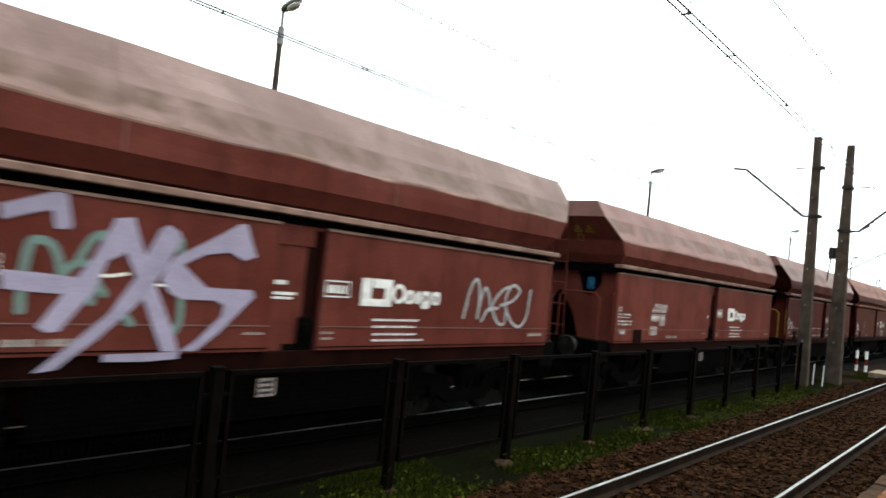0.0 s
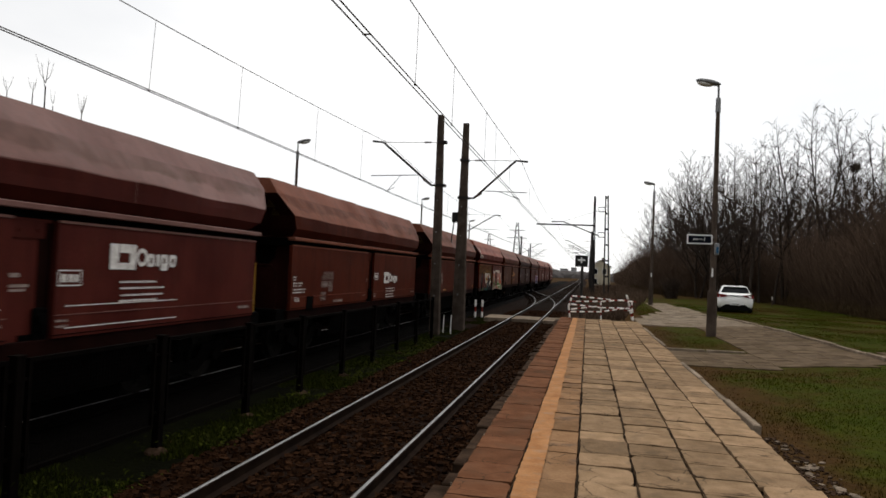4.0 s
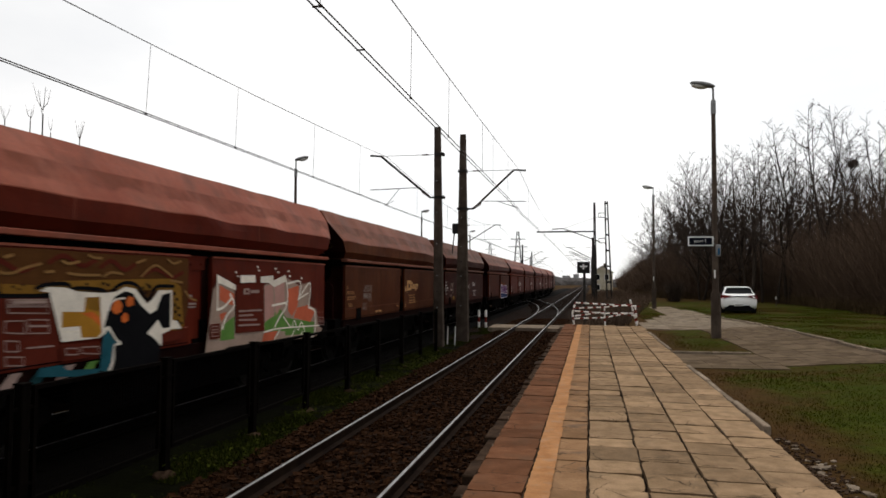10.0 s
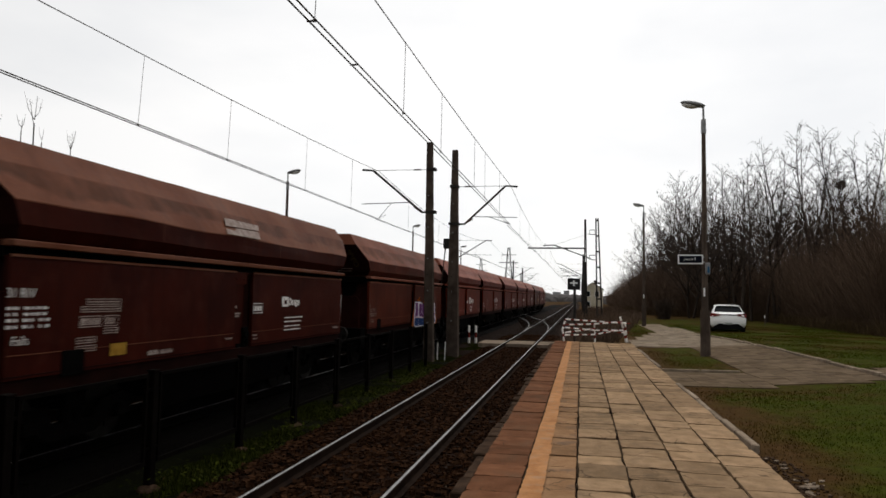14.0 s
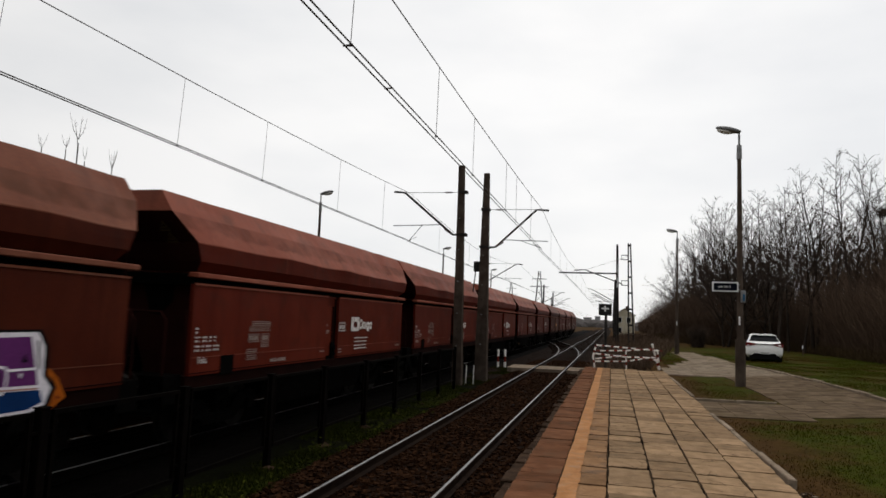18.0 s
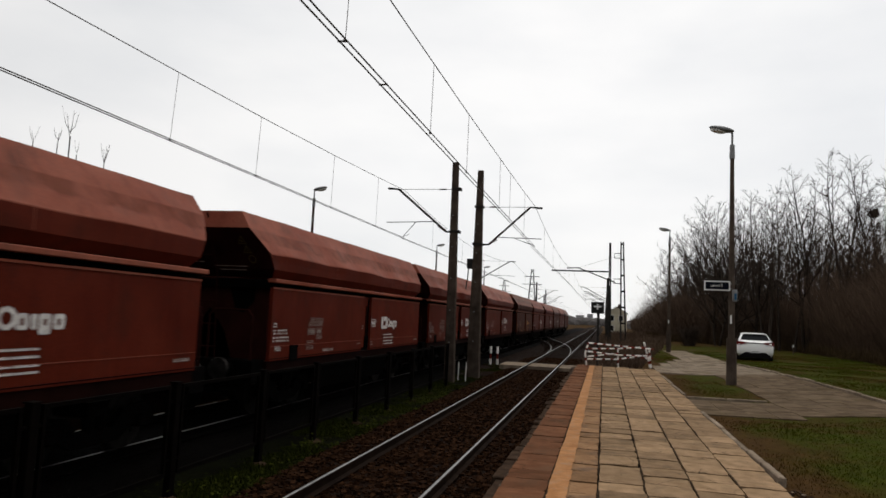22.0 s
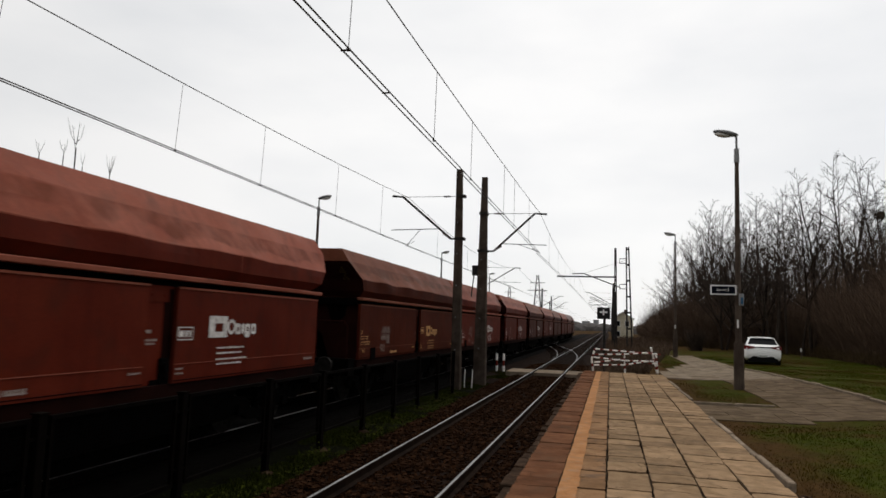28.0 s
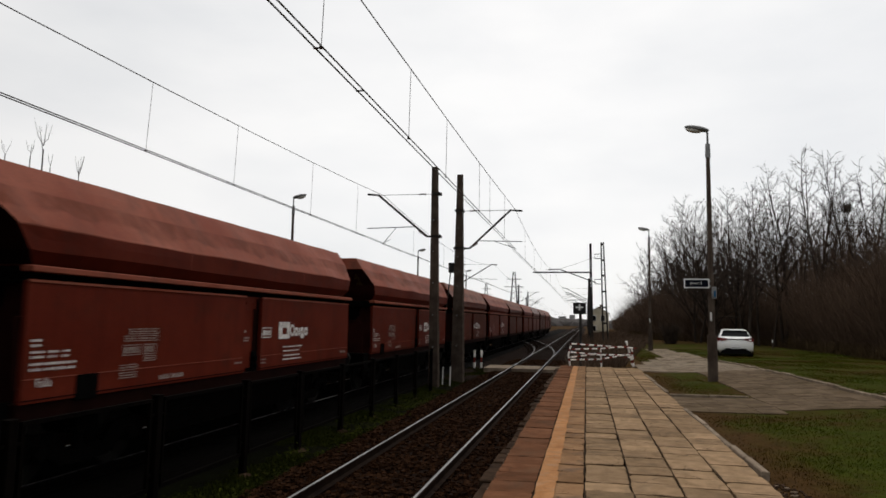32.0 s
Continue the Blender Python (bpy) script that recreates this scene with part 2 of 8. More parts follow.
M_BALLAST = material("brown_ballast", (0.006, 0.0029, 0.0018), (0.015, 0.0078, 0.0046), rough=0.95, scale=14, fine=60, bump=0.9, depth=0.03,
                     stain=(0.012, 0.0075, 0.005), stain_amount=0.7, stain_scale=1.2)
M_STONE = material("ballast_stones", (0.0075, 0.0028, 0.0012), (0.030, 0.0135, 0.0062), rough=0.95, scale=30, fine=90, bump=0.3, spread=0.6, islands=True)


def lawn(name, dead, dry, lush, spread=0.0):
    """Short winter grass: green in wide soft patches, dying to brown along the kerb, the path's end and the line side."""
    m = bpy.data.materials.new(name)
    m.use_nodes = True
    n, l = m.node_tree.nodes, m.node_tree.links
    b = n["Principled BSDF"]
    tc = n.new("ShaderNodeTexCoord")
    sep = n.new("ShaderNodeSeparateXYZ")
    l.new(tc.outputs["Object"], sep.inputs[0])

    def noise_at(s, detail):
        t = n.new("ShaderNodeTexNoise")
        t.inputs["Scale"].default_value, t.inputs["Detail"].default_value = s, detail
        l.new(tc.outputs["Object"], t.inputs["Vector"])
        return t.outputs["Fac"]

    def remap(v, a, c, lo=0.0, hi=1.0):
        r = n.new("ShaderNodeMapRange")
        for i, q in enumerate((a, c, lo, hi)):
            r.inputs[1 + i].default_value = q
        l.new(v, r.inputs[0])
        return r.outputs[0]

    def math2(op, a, c):
        x = n.new("ShaderNodeMath")
        x.operation = op
        for socket, v in zip(x.inputs, (a, c)):
            if isinstance(v, float):
                socket.default_value = v
            else:
                l.new(v, socket)
        return x.outputs[0]

    def mix(fac, a, c):
        x = n.new("ShaderNodeMix")
        x.data_type = "RGBA"
        l.new(fac, x.inputs[0])
        for socket, v in ((x.inputs[6], a), (x.inputs[7], c)):
            if isinstance(v, tuple):
                socket.default_value = (*v, 1)
            else:
                l.new(v, socket)
        return x.outputs[2]
    wide = math2("ADD", math2("MULTIPLY", noise_at(0.33, 3.0), 0.62), math2("MULTIPLY", noise_at(2.1, 4.0), 0.38))
    wide = math2("ADD", wide, remap(sep.outputs[0], 2.0, 3.0, -0.17, 0.045))
    wide = math2("ADD", wide, remap(sep.outputs[1], 56.0, 75.0, 0.0, -0.2))
    fine = noise_at(19.0, 4.0)
    col = mix(remap(wide, 0.36, 0.55), dead, mix(remap(wide, 0.46, 0.64), dry, lush))
    val = math2("MULTIPLY", remap(fine, 0.28, 0.72, 0.72, 1.22), remap(noise_at(5.5, 3.0), 0.3, 0.7, 0.8, 1.15))
    if spread:
        rnd = n.new("ShaderNodeNewGeometry").outputs["Random Per Island"]
        val = math2("MULTIPLY", val, remap(rnd, 0.0, 1.0, 1.0 - spread, 1.0 + spread))
    hs = n.new("ShaderNodeHueSaturation")
    l.new(val, hs.inputs["Value"])
    l.new(col, hs.inputs["Color"])
    l.new(hs.outputs[0], b.inputs["Base Color"])
    b.inputs["Roughness"].default_value = 1.0
    b.inputs["Specular IOR Level"].default_value = 0.02
    bp = n.new("ShaderNodeBump")
    bp.inputs["Strength"].default_value, bp.inputs["Distance"].default_value = 0.8, 0.04
    l.new(fine, bp.inputs["Height"])
    l.new(bp.outputs[0], b.inputs["Normal"])
    return m


M_SOIL = lawn("grass_and_soil", (0.043, 0.0225, 0.0070), (0.036, 0.0285, 0.0042), (0.028, 0.0355, 0.0028))
M_GRASS = lawn("grass_blades", (0.062, 0.034, 0.010), (0.058, 0.048, 0.0060), (0.046, 0.060, 0.0040), 0.18)
M_GREEN = material("lush_weeds", (0.011, 0.0145, 0.0016), (0.034, 0.041, 0.0046), rough=0.9, scale=0.8, fine=8, bump=0.0, spread=0.5, islands=True,
                   stain=(0.016, 0.010, 0.004), stain_amount=0.9, stain_scale=0.9)
M_SLAB = material("weathered_concrete_slab", (0.190, 0.123, 0.069), (0.275, 0.181, 0.106), rough=0.9, scale=6.0, fine=60, bump=0.9, spread=0.27, crack=0.85, depth=0.006,
                  stain=(0.110, 0.078, 0.049), stain_amount=0.6, stain_scale=4.2)
M_SLABS = material("weathered_path_slabs", (0.062, 0.042, 0.025), (0.138, 0.099, 0.064), rough=0.9, scale=1.9, fine=30, bump=0.5, spread=0.11, islands=True,
                   stain=(0.062, 0.044, 0.022), stain_amount=0.75, stain_scale=0.9)
M_APRON = material("pale_worn_paving", (0.135, 0.104, 0.074), (0.235, 0.185, 0.135), rough=0.9, scale=1.2, fine=30, bump=0.5, spread=0.08, islands=True,
                   stain=(0.075, 0.052, 0.028), stain_amount=0.8, stain_scale=0.8)
M_REDSLAB = material("worn_red_edge_slab", (0.098, 0.041, 0.0200), (0.145, 0.064, 0.0325), rough=0.9, scale=4.5, fine=45, bump=0.4, spread=0.2, crack=0.6, depth=0.006,
                     stain=(0.085, 0.048, 0.028), stain_amount=0.7, stain_scale=2.6)
M_PINKSLAB = material("faded_pinkish_slab", (0.178, 0.098, 0.049), (0.245, 0.142, 0.075), rough=0.9, scale=4.5, fine=45, bump=0.4, spread=0.2, crack=0.8, depth=0.006,
                      stain=(0.085, 0.060, 0.046), stain_amount=0.7, stain_scale=3.4)
M_LINE = material("worn_yellow_line_paint", (0.29, 0.132, 0.052), (0.39, 0.192, 0.084), rough=0.8, scale=5, fine=45, bump=0.15, spread=0.1,
                  stain=(0.25, 0.16, 0.10), stain_amount=0.75, stain_scale=7)
M_CONC = material("old_concrete", (0.06, 0.044, 0.031), (0.13, 0.1, 0.073), rough=0.9, scale=2.0, fine=35, bump=0.4,
                  stain=(0.06, 0.05, 0.04), stain_amount=0.6, stain_scale=1.5, streak=0.3)
M_JOINT = material("dark_joint_dirt", (0.016, 0.010, 0.006), (0.038, 0.025, 0.015), rough=1.0, scale=9, fine=60, bump=0.5)
M_COPING = material("soiled_coping", (0.022, 0.013, 0.008), (0.055, 0.034, 0.022), rough=0.95, scale=5, fine=40, bump=0.5, stain=(0.011, 0.007, 0.004), stain_amount=0.9, stain_scale=2.2)
M_KERB = material("pale_kerb_stone", (0.14, 0.105, 0.075), (0.25, 0.195, 0.145), rough=0.9, scale=4, fine=45, bump=0.4, spread=0.2,
                  stain=(0.06, 0.055, 0.035), stain_amount=0.6, stain_scale=5)
M_POLE = material("concrete_mast", (0.046, 0.034, 0.027), (0.096, 0.073, 0.057), rough=0.9, scale=2.5, fine=40, bump=0.3, streak=0.4)
M_MAST = material("dark_painted_steel", (0.020, 0.018, 0.017), (0.045, 0.041, 0.038), rough=0.6, scale=4, fine=40, bump=0.1)
M_GREYSTEEL = material("galvanised_steel", (0.16, 0.16, 0.16), (0.28, 0.28, 0.28), rough=0.5, metal=0.4, scale=5, fine=40, bump=0.1)
M_WIRE = plain("dark_copper_wire", (0.05, 0.042, 0.038), 0.6, 0.3)
M_CERAMIC = plain("brown_insulator_glaze", (0.06, 0.03, 0.022), 0.25)
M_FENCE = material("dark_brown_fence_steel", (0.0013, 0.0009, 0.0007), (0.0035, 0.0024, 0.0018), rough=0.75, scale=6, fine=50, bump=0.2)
M_BARK = material("grey_brown_bark", (0.020, 0.015, 0.012), (0.050, 0.038, 0.030), rough=0.95, scale=5, fine=40, bump=0.5, spread=0.3)
M_TWIG = material("bare_twigs", (0.034, 0.025, 0.019), (0.068, 0.051, 0.040), rough=0.95, scale=3, fine=20, bump=0.0, spread=0.3)
M_BRUSH = material("brown_undergrowth", (0.055, 0.036, 0.025), (0.125, 0.084, 0.058), rough=1.0, scale=0.4, fine=8, bump=0.0, spread=0.4, islands=True)
M_CARWHITE = plain("white_car_paint", (0.82, 0.82, 0.80), 0.22, 0.0, 0.4)
M_GLASSDARK = plain("dark_car_glass", (0.006, 0.007, 0.008), 0.12, 0.0, 0.06)
M_TRIM = plain("dull_black_trim", (0.006, 0.006, 0.006), 0.8, 0.0, 0.03)
M_BLACK = plain("black_plastic", (0.012, 0.012, 0.012), 0.5)
M_TAIL = plain("red_tail_lens", (0.10, 0.006, 0.006), 0.3, 0.0, 0.06)
M_RUBBER = plain("tyre_rubber", (0.012, 0.012, 0.012), 0.85)
M_RIM = plain("alloy_rim", (0.35, 0.35, 0.36), 0.3, 0.8)
M_SIGNBLUE = plain("navy_sign_face", (0.004, 0.005, 0.010), 0.6, 0.0, 0.05)
M_SIGNWHITE = plain("white_sign_paint", (0.75, 0.75, 0.74), 0.5)
M_REDBAR = material("red_barrier_paint", (0.15, 0.014, 0.010), (0.25, 0.028, 0.020), rough=0.6, scale=6, fine=40, bump=0.1)
M_WHITEBAR = material("dirty_white_barrier_paint", (0.80, 0.75, 0.69), (0.92, 0.90, 0.86), rough=0.6, scale=6, fine=40, bump=0.1)
M_YELLOWSIGN = plain("yellow_warning_sticker", (0.2, 0.14, 0.012), 0.5)
# Darker copy of the sticker yellow, holding the end wall's shade
M_DIMSIGN = plain("shade_dimmed_sticker", (0.05, 0.036, 0.006), 0.6)
M_BLUEBIT = plain("blue_brake_box", (0.012, 0.08, 0.16), 0.4)
M_LENS = plain("lamp_glass_bowl", (0.55, 0.54, 0.50), 0.2)
M_WALLCREAM = material("cream_render", (0.55, 0.49, 0.36), (0.74, 0.67, 0.51), rough=0.9, scale=1.2, fine=20, bump=0.2, streak=0.3)
M_ROOF = material("dark_roofing_felt", (0.030, 0.026, 0.026), (0.062, 0.054, 0.052), rough=0.9, scale=2, fine=20, bump=0.2)
# Distance haze is put into these two base colours
M_FARWOOD = material("hazy_far_wood", (0.075, 0.068, 0.065), (0.125, 0.115, 0.110), rough=1.0, scale=0.3, fine=3, bump=0.0)
M_HAZE = material("hazy_far_building", (0.30, 0.30, 0.31), (0.38, 0.38, 0.39), rough=1.0, scale=0.2, fine=1, bump=0.0)


# ---------- mesh helpers ----------
def mesh_of(name, bm, mat, smooth=False):
    me = bpy.data.meshes.new(name)
    bm.normal_update()
    bm.to_mesh(me)
    bm.free()
    me.materials.append(mat)
    if smooth:
        for p in me.polygons:
            p.use_smooth = True
    return me


def part(name, bm, mat, parent=None, label="", smooth=False):
    ob = new(name, mesh_of(name, bm, mat, smooth))
    ob.parent = parent
    if label:
        ob["label"] = label
    return ob


def thing(name, label, category, group="", kind="", at=None):
    ob = new(name)
    if at is not None:
        ob.matrix_basis = at
    return tagged(ob, label, category, group, kind)


def pydata(name, verts, faces, mat, parent=None):
    me = bpy.data.meshes.new(name)
    me.from_pydata([tuple(map(float, v)) for v in verts], [], [tuple(map(int, f)) for f in faces])
    me.materials.append(mat)
    ob = new(name, me)
    ob.parent = parent
    return ob


def box(bm, x0, x1, y0, y1, z0, z1, bevel=0.0):
    v = [bm.verts.new(p) for p in ((x0, y0, z0), (x1, y0, z0), (x1, y1, z0), (x0, y1, z0), (x0, y0, z1), (x1, y0, z1), (x1, y1, z1), (x0, y1, z1))]
    f = [bm.faces.new([v[i] for i in q]) for q in ((3, 2, 1, 0), (4, 5, 6, 7), (0, 1, 5, 4), (1, 2, 6, 5), (2, 3, 7, 6), (3, 0, 4, 7))]
    if bevel:
        bmesh.ops.bevel(bm, geom=list({e for q in f for e in q.edges}), offset=bevel, segments=1, affect="EDGES")
    return bm


def rod(bm, a, b, r0, r1=None, n=8, cap=True):
    a, b = Vector(a), Vector(b)
    r1 = r0 if r1 is None else r1
    d = (b - a).normalized()
    u = d.cross(Vector((0, 0, 1)) if abs(d.z) < 0.9 else Vector((1, 0, 0))).normalized()
    w = d.cross(u)
    ring = [[bm.verts.new(p + r * (math.cos(k * math.tau / n) * u + math.sin(k * math.tau / n) * w)) for k in range(n)] for p, r in ((a, r0), (b, r1))]
    for k in range(n):
        bm.faces.new((ring[0][k], ring[0][(k + 1) % n], ring[1][(k + 1) % n], ring[1][k]))
    if cap:
        bm.faces.new(ring[0][::-1])
        bm.faces.new(ring[1])
    return bm


def pipe(bm, pts, r, n=6):
    """One continuous tube through the points."""
    p = [Vector(q) for q in pts]
    last = None
    for i, q in enumerate(p):
        d = (p[min(i + 1, len(p) - 1)] - p[max(i - 1, 0)]).normalized()
        u = d.cross(Vector((0.31, 0.17, 0.94)) if abs(d.z) < 0.9 else Vector((0.94, 0.31, 0.17))).normalized() if last is None else (side - d * side.dot(d)).normalized()
        side = u
        w = d.cross(u)
        ring = [bm.verts.new(q + r * (math.cos(k * math.tau / n) * u + math.sin(k * math.tau / n) * w)) for k in range(n)]
        if last:
            for k in range(n):
                bm.faces.new((last[k], last[(k + 1) % n], ring[(k + 1) % n], ring[k]))
        else:
            bm.faces.new(ring[::-1])
        last = ring
    bm.faces.new(last)
    return bm


def prism(bm, profile, y0, y1, cap=True):
    """Extrude a closed (x, z) outline along y."""
    a = [bm.verts.new((x, y0, z)) for x, z in profile]
    b = [bm.verts.new((x, y1, z)) for x, z in profile]
    for k in range(len(profile)):
        j = (k + 1) % len(profile)
        bm.faces.new((a[k], b[k], b[j], a[j]))
    if cap:
        bm.faces.new(a)
        bm.faces.new(b[::-1])
    bmesh.ops.recalc_face_normals(bm, faces=bm.faces)
    return bm


def B():
    return bmesh.new()


def curve_through(pts, steps=4):
    """A smooth line through (y, z) points; two points stay straight."""
    if len(pts) < 3:
        return list(pts)
    p = [Vector(q) for q in pts]
    p = [2 * p[0] - p[1]] + p + [2 * p[-1] - p[-2]]
    out = []
    for a, b, c, d in zip(p, p[1:], p[2:], p[3:]):
        for k in range(steps):
            t = k / steps
            q = 0.5 * (2 * b + (c - a) * t + (2 * a - 5 * b + 4 * c - d) * t * t + (3 * b - a - 3 * c + d) * t ** 3)
            out.append((q.x, q.y))
    return out + [tuple(pts[-1])]


def ribbon(bm, pts, width, x, seg=0):
    """A flat painted stroke through (y, z) points on the plane x, with mitred joints and rounded ends."""
    p = [Vector((y, z)) for y, z in pts]
    side = []
    for i, q in enumerate(p):
        d = (p[min(i + 1, len(p) - 1)] - p[max(i - 1, 0)]).normalized()
        side.append(Vector((-d.y, d.x)) * width / 2)
    lo = [bm.verts.new((x, *(q - s))) for q, s in zip(p, side)]
    hi = [bm.verts.new((x, *(q + s))) for q, s in zip(p, side)]
    for q, s, sign in ((p[0], side[0], 1), (p[-1], side[-1], -1)):
        back = Vector((s.y, -s.x)) * -sign
        arc = [bm.verts.new((x, *(q + s * math.cos(a) + back * math.sin(a)))) for a in (0.0, 0.52, 1.05, 1.57, 2.09, 2.62, 3.14)]
        bm.faces.new(arc)
    for i in range(len(p) - 1):
        bm.faces.new((lo[i], lo[i + 1], hi[i + 1], hi[i]))
    return bm


def patch(bm, pts, x):
    bm.faces.new([bm.verts.new((x, y, z)) for y, z in pts])
    return bm


def skyline(bm, x, y0, y1, z, h, r, wide=(0.03, 0.06)):
    """One continuous painted strip whose top steps up and down like unreadable writing."""
    u, low, prev = y0, 0.3 * h, None
    while u < y1 - 0.01:
        w = min(y1 - u, r.uniform(*wide))
        top = h * r.uniform(0.85, 1.0)
        for y, t in ((u, top), (u + w * 0.7, top), (u + w * 0.72, low), (u + w, low)):
            pair = (bm.verts.new((x, y, z)), bm.verts.new((x, y, z + t)))
            if prev:
                bm.faces.new((prev[0], pair[0], pair[1], prev[1]))
            prev = pair
        u += w + 0.001
    return bm


def bars(bm, x, y0, y1, z0, z1, gap=0.0, n=1):
    """n stacked painted bars between two heights."""
    step = (z1 - z0) / n
    for i in range(n):
        patch(bm, [(y0, z0 + i * step), (y1, z0 + i * step), (y1, z0 + (i + 1) * step - gap), (y0, z0 + (i + 1) * step - gap)], x)
    return bm


def ring_shape(bm, x, y, z, ro, ri, a0=0.0, a1=360.0, n=14, sy=1.0):
    p = [radians(a0 + (a1 - a0) * k / n) for k in range(n + 1)]
    o = [bm.verts.new((x, y + sy * ro * math.cos(a), z + ro * math.sin(a))) for a in p]
    i = [bm.verts.new((x, y + sy * ri * math.cos(a), z + ri * math.sin(a))) for a in p]
    for k in range(n):
        bm.faces.new((i[k], o[k], o[k + 1], i[k + 1]))
    return bm


def lettering(name, text, size, mat, parent, m):
    """Built-in font turned into a mesh, in the pose m of its parent's space."""
    cu = bpy.data.curves.new(name, "FONT")
    cu.body, cu.size, cu.align_x, cu.align_y = text, size, "CENTER", "CENTER"
    tmp = bpy.data.objects.new(name, cu)
    me = bpy.data.meshes.new_from_object(tmp)
    bpy.data.objects.remove(tmp)
    bpy.data.curves.remove(cu)
    me.materials.clear()
    me.materials.append(mat)
    ob = new(name, me)
    ob.parent = parent
    ob.matrix_basis = m
    return ob


# ---------- ground ----------
def smooth(a, b, v):
    v = min(1.0, max(0.0, (v - a) / (b - a)))
    return v * v * (3 - 2 * v)


def ground_z(x, y):
    low = -0.34
    high = 0.44 + 0.24 * smooth(2.5, 8.0, x) * (1 - 0.62 * smooth(26, 40, y)) - 0.9 * smooth(60, 400, y) + 0.6 * smooth(14, 60, x)
    end = smooth(27.0, 28.2, y)
    step = (1 - end) * smooth(1.55, 1.8, x) + end * smooth(-1.1, 2.2, x)
    return low + (high - low) * step + 0.03 * noise.noise((x * 0.7, y * 0.7, 0.0)) * step


GX = [-900, -400, -150, -60, -30, -20, -14, -11, -9, -7, -5.5, -4.4, -3, -1.6, -1.1, -0.6, 0, 0.6, 1.2, 1.55] + [1.8 + 0.45 * k for k in range(42)] + [22, 25, 30, 40, 60, 150, 400, 900]
GY = [-300, -100, -40, -15] + [-5 + 0.5 * k for k in range(64)] + [27.3 + 0.6 * k for k in range(56)] + [62, 65, 70, 80, 95, 110, 160, 240, 400, 800, 2500]
gv = [(x, y, ground_z(x, y)) for y in GY for x in GX]
gf = [(j * len(GX) + i, j * len(GX) + i + 1, (j + 1) * len(GX) + i + 1, (j + 1) * len(GX) + i) for j in range(len(GY) - 1) for i in range(len(GX) - 1)]
ground = tagged(pydata("ground", gv, gf, M_SOIL), "patchy grass and brown soil beside the railway", "ground", kind="structure")

for p in ground.data.polygons:
    p.use_smooth = True

TRACK_X, TRAIN_X = -2.905, -7.95


def ballast_bed(name, x, y0, y1, label, mat=M_BALLAST):
    bm = B()
    prism(bm, [(x - 2.1, -0.36), (x - 1.45, -0.19), (x + 1.45, -0.19), (x + 1.78, -0.30), (x + 1.78, -0.36)], y0, y1)
    return tagged(part(name, bm, mat), label, "track bed", kind="structure")


ballast_bed("track_bed_1", TRACK_X, -60, 900, "dark brown dirty ballast bed of the near track")
ballast_bed("track_bed_2", TRAIN_X, -60, 240, "ballast bed under the freight train, painted black for shade", M_TRACKSHADE)

CURVE_Y, CURVE_R = 118.0, 430.0


def train_place(s):
    """Place and heading (degrees) on the freight track, s metres ahead: straight, then bending to the left."""
    if s < CURVE_Y:
        return TRAIN_X, s, 0.0
    a = (s - CURVE_Y) / CURVE_R
    return TRAIN_X - CURVE_R * (1 - math.cos(a)), CURVE_Y + CURVE_R * math.sin(a), math.degrees(a)


for nm, x0, x1 in (("cinder_strip_1", -6.2, -4.6), ("cinder_strip_2", -1.2, -0.3)):
    bm = B()
    n = 40
    ys = [29.5 + 270 * (k / n) ** 2 for k in range(n + 1)]
    lo = [bm.verts.new((x0 + 0.25 * noise.noise((k * 0.9, 1.0, 0.0)), y, -0.29)) for k, y in enumerate(ys)]
    hi = [bm.verts.new((x1 + 0.25 * noise.noise((k * 0.9, 7.0, 0.0)), y, -0.29)) for k, y in enumerate(ys)]
    for k in range(n):
        bm.faces.new((lo[k], hi[k], hi[k + 1], lo[k + 1]))
    tagged(part(nm, bm, M_BALLAST), "dark cinder soil beside the tracks", "ground", kind="structure")

bm = B()
n = 60
ys = [-20 + 50 * k / n for k in range(n + 1)]
lo = [bm.verts.new((-6.75 + 0.12 * noise.noise((k * 0.8, 2.0, 0.0)), y, -0.30)) for k, y in enumerate(ys)]
mid = [bm.verts.new((-5.6, y, -0.315 + 0.03 * noise.noise((k * 0.9, 4.0, 0.0)))) for k, y in enumerate(ys)]
hi = [bm.verts.new((-4.55 + 0.2 * noise.noise((k * 0.8, 6.0, 0.0)), y, -0.33)) for k, y in enumerate(ys)]
for k in range(n):
    bm.faces.new((lo[k], mid[k], mid[k + 1], lo[k + 1]))
    bm.faces.new((mid[k], hi[k], hi[k + 1], mid[k + 1]))
bmesh.ops.recalc_face_normals(bm, faces=bm.faces)
tagged(part("verge_soil", bm, M_SHADESOIL), "mossy verge soil along the fence, darkened for shade", "ground", kind="structure")

RAIL_PROFILE = [(-0.07, -0.16), (0.07, -0.16), (0.07, -0.148), (0.012, -0.125), (0.010, -0.045), (0.036, -0.034), (0.036, -0.006), (-0.036, -0.006), (-0.036, -0.034), (-0.010, -0.045), (-0.012, -0.125), (-0.07, -0.148)]


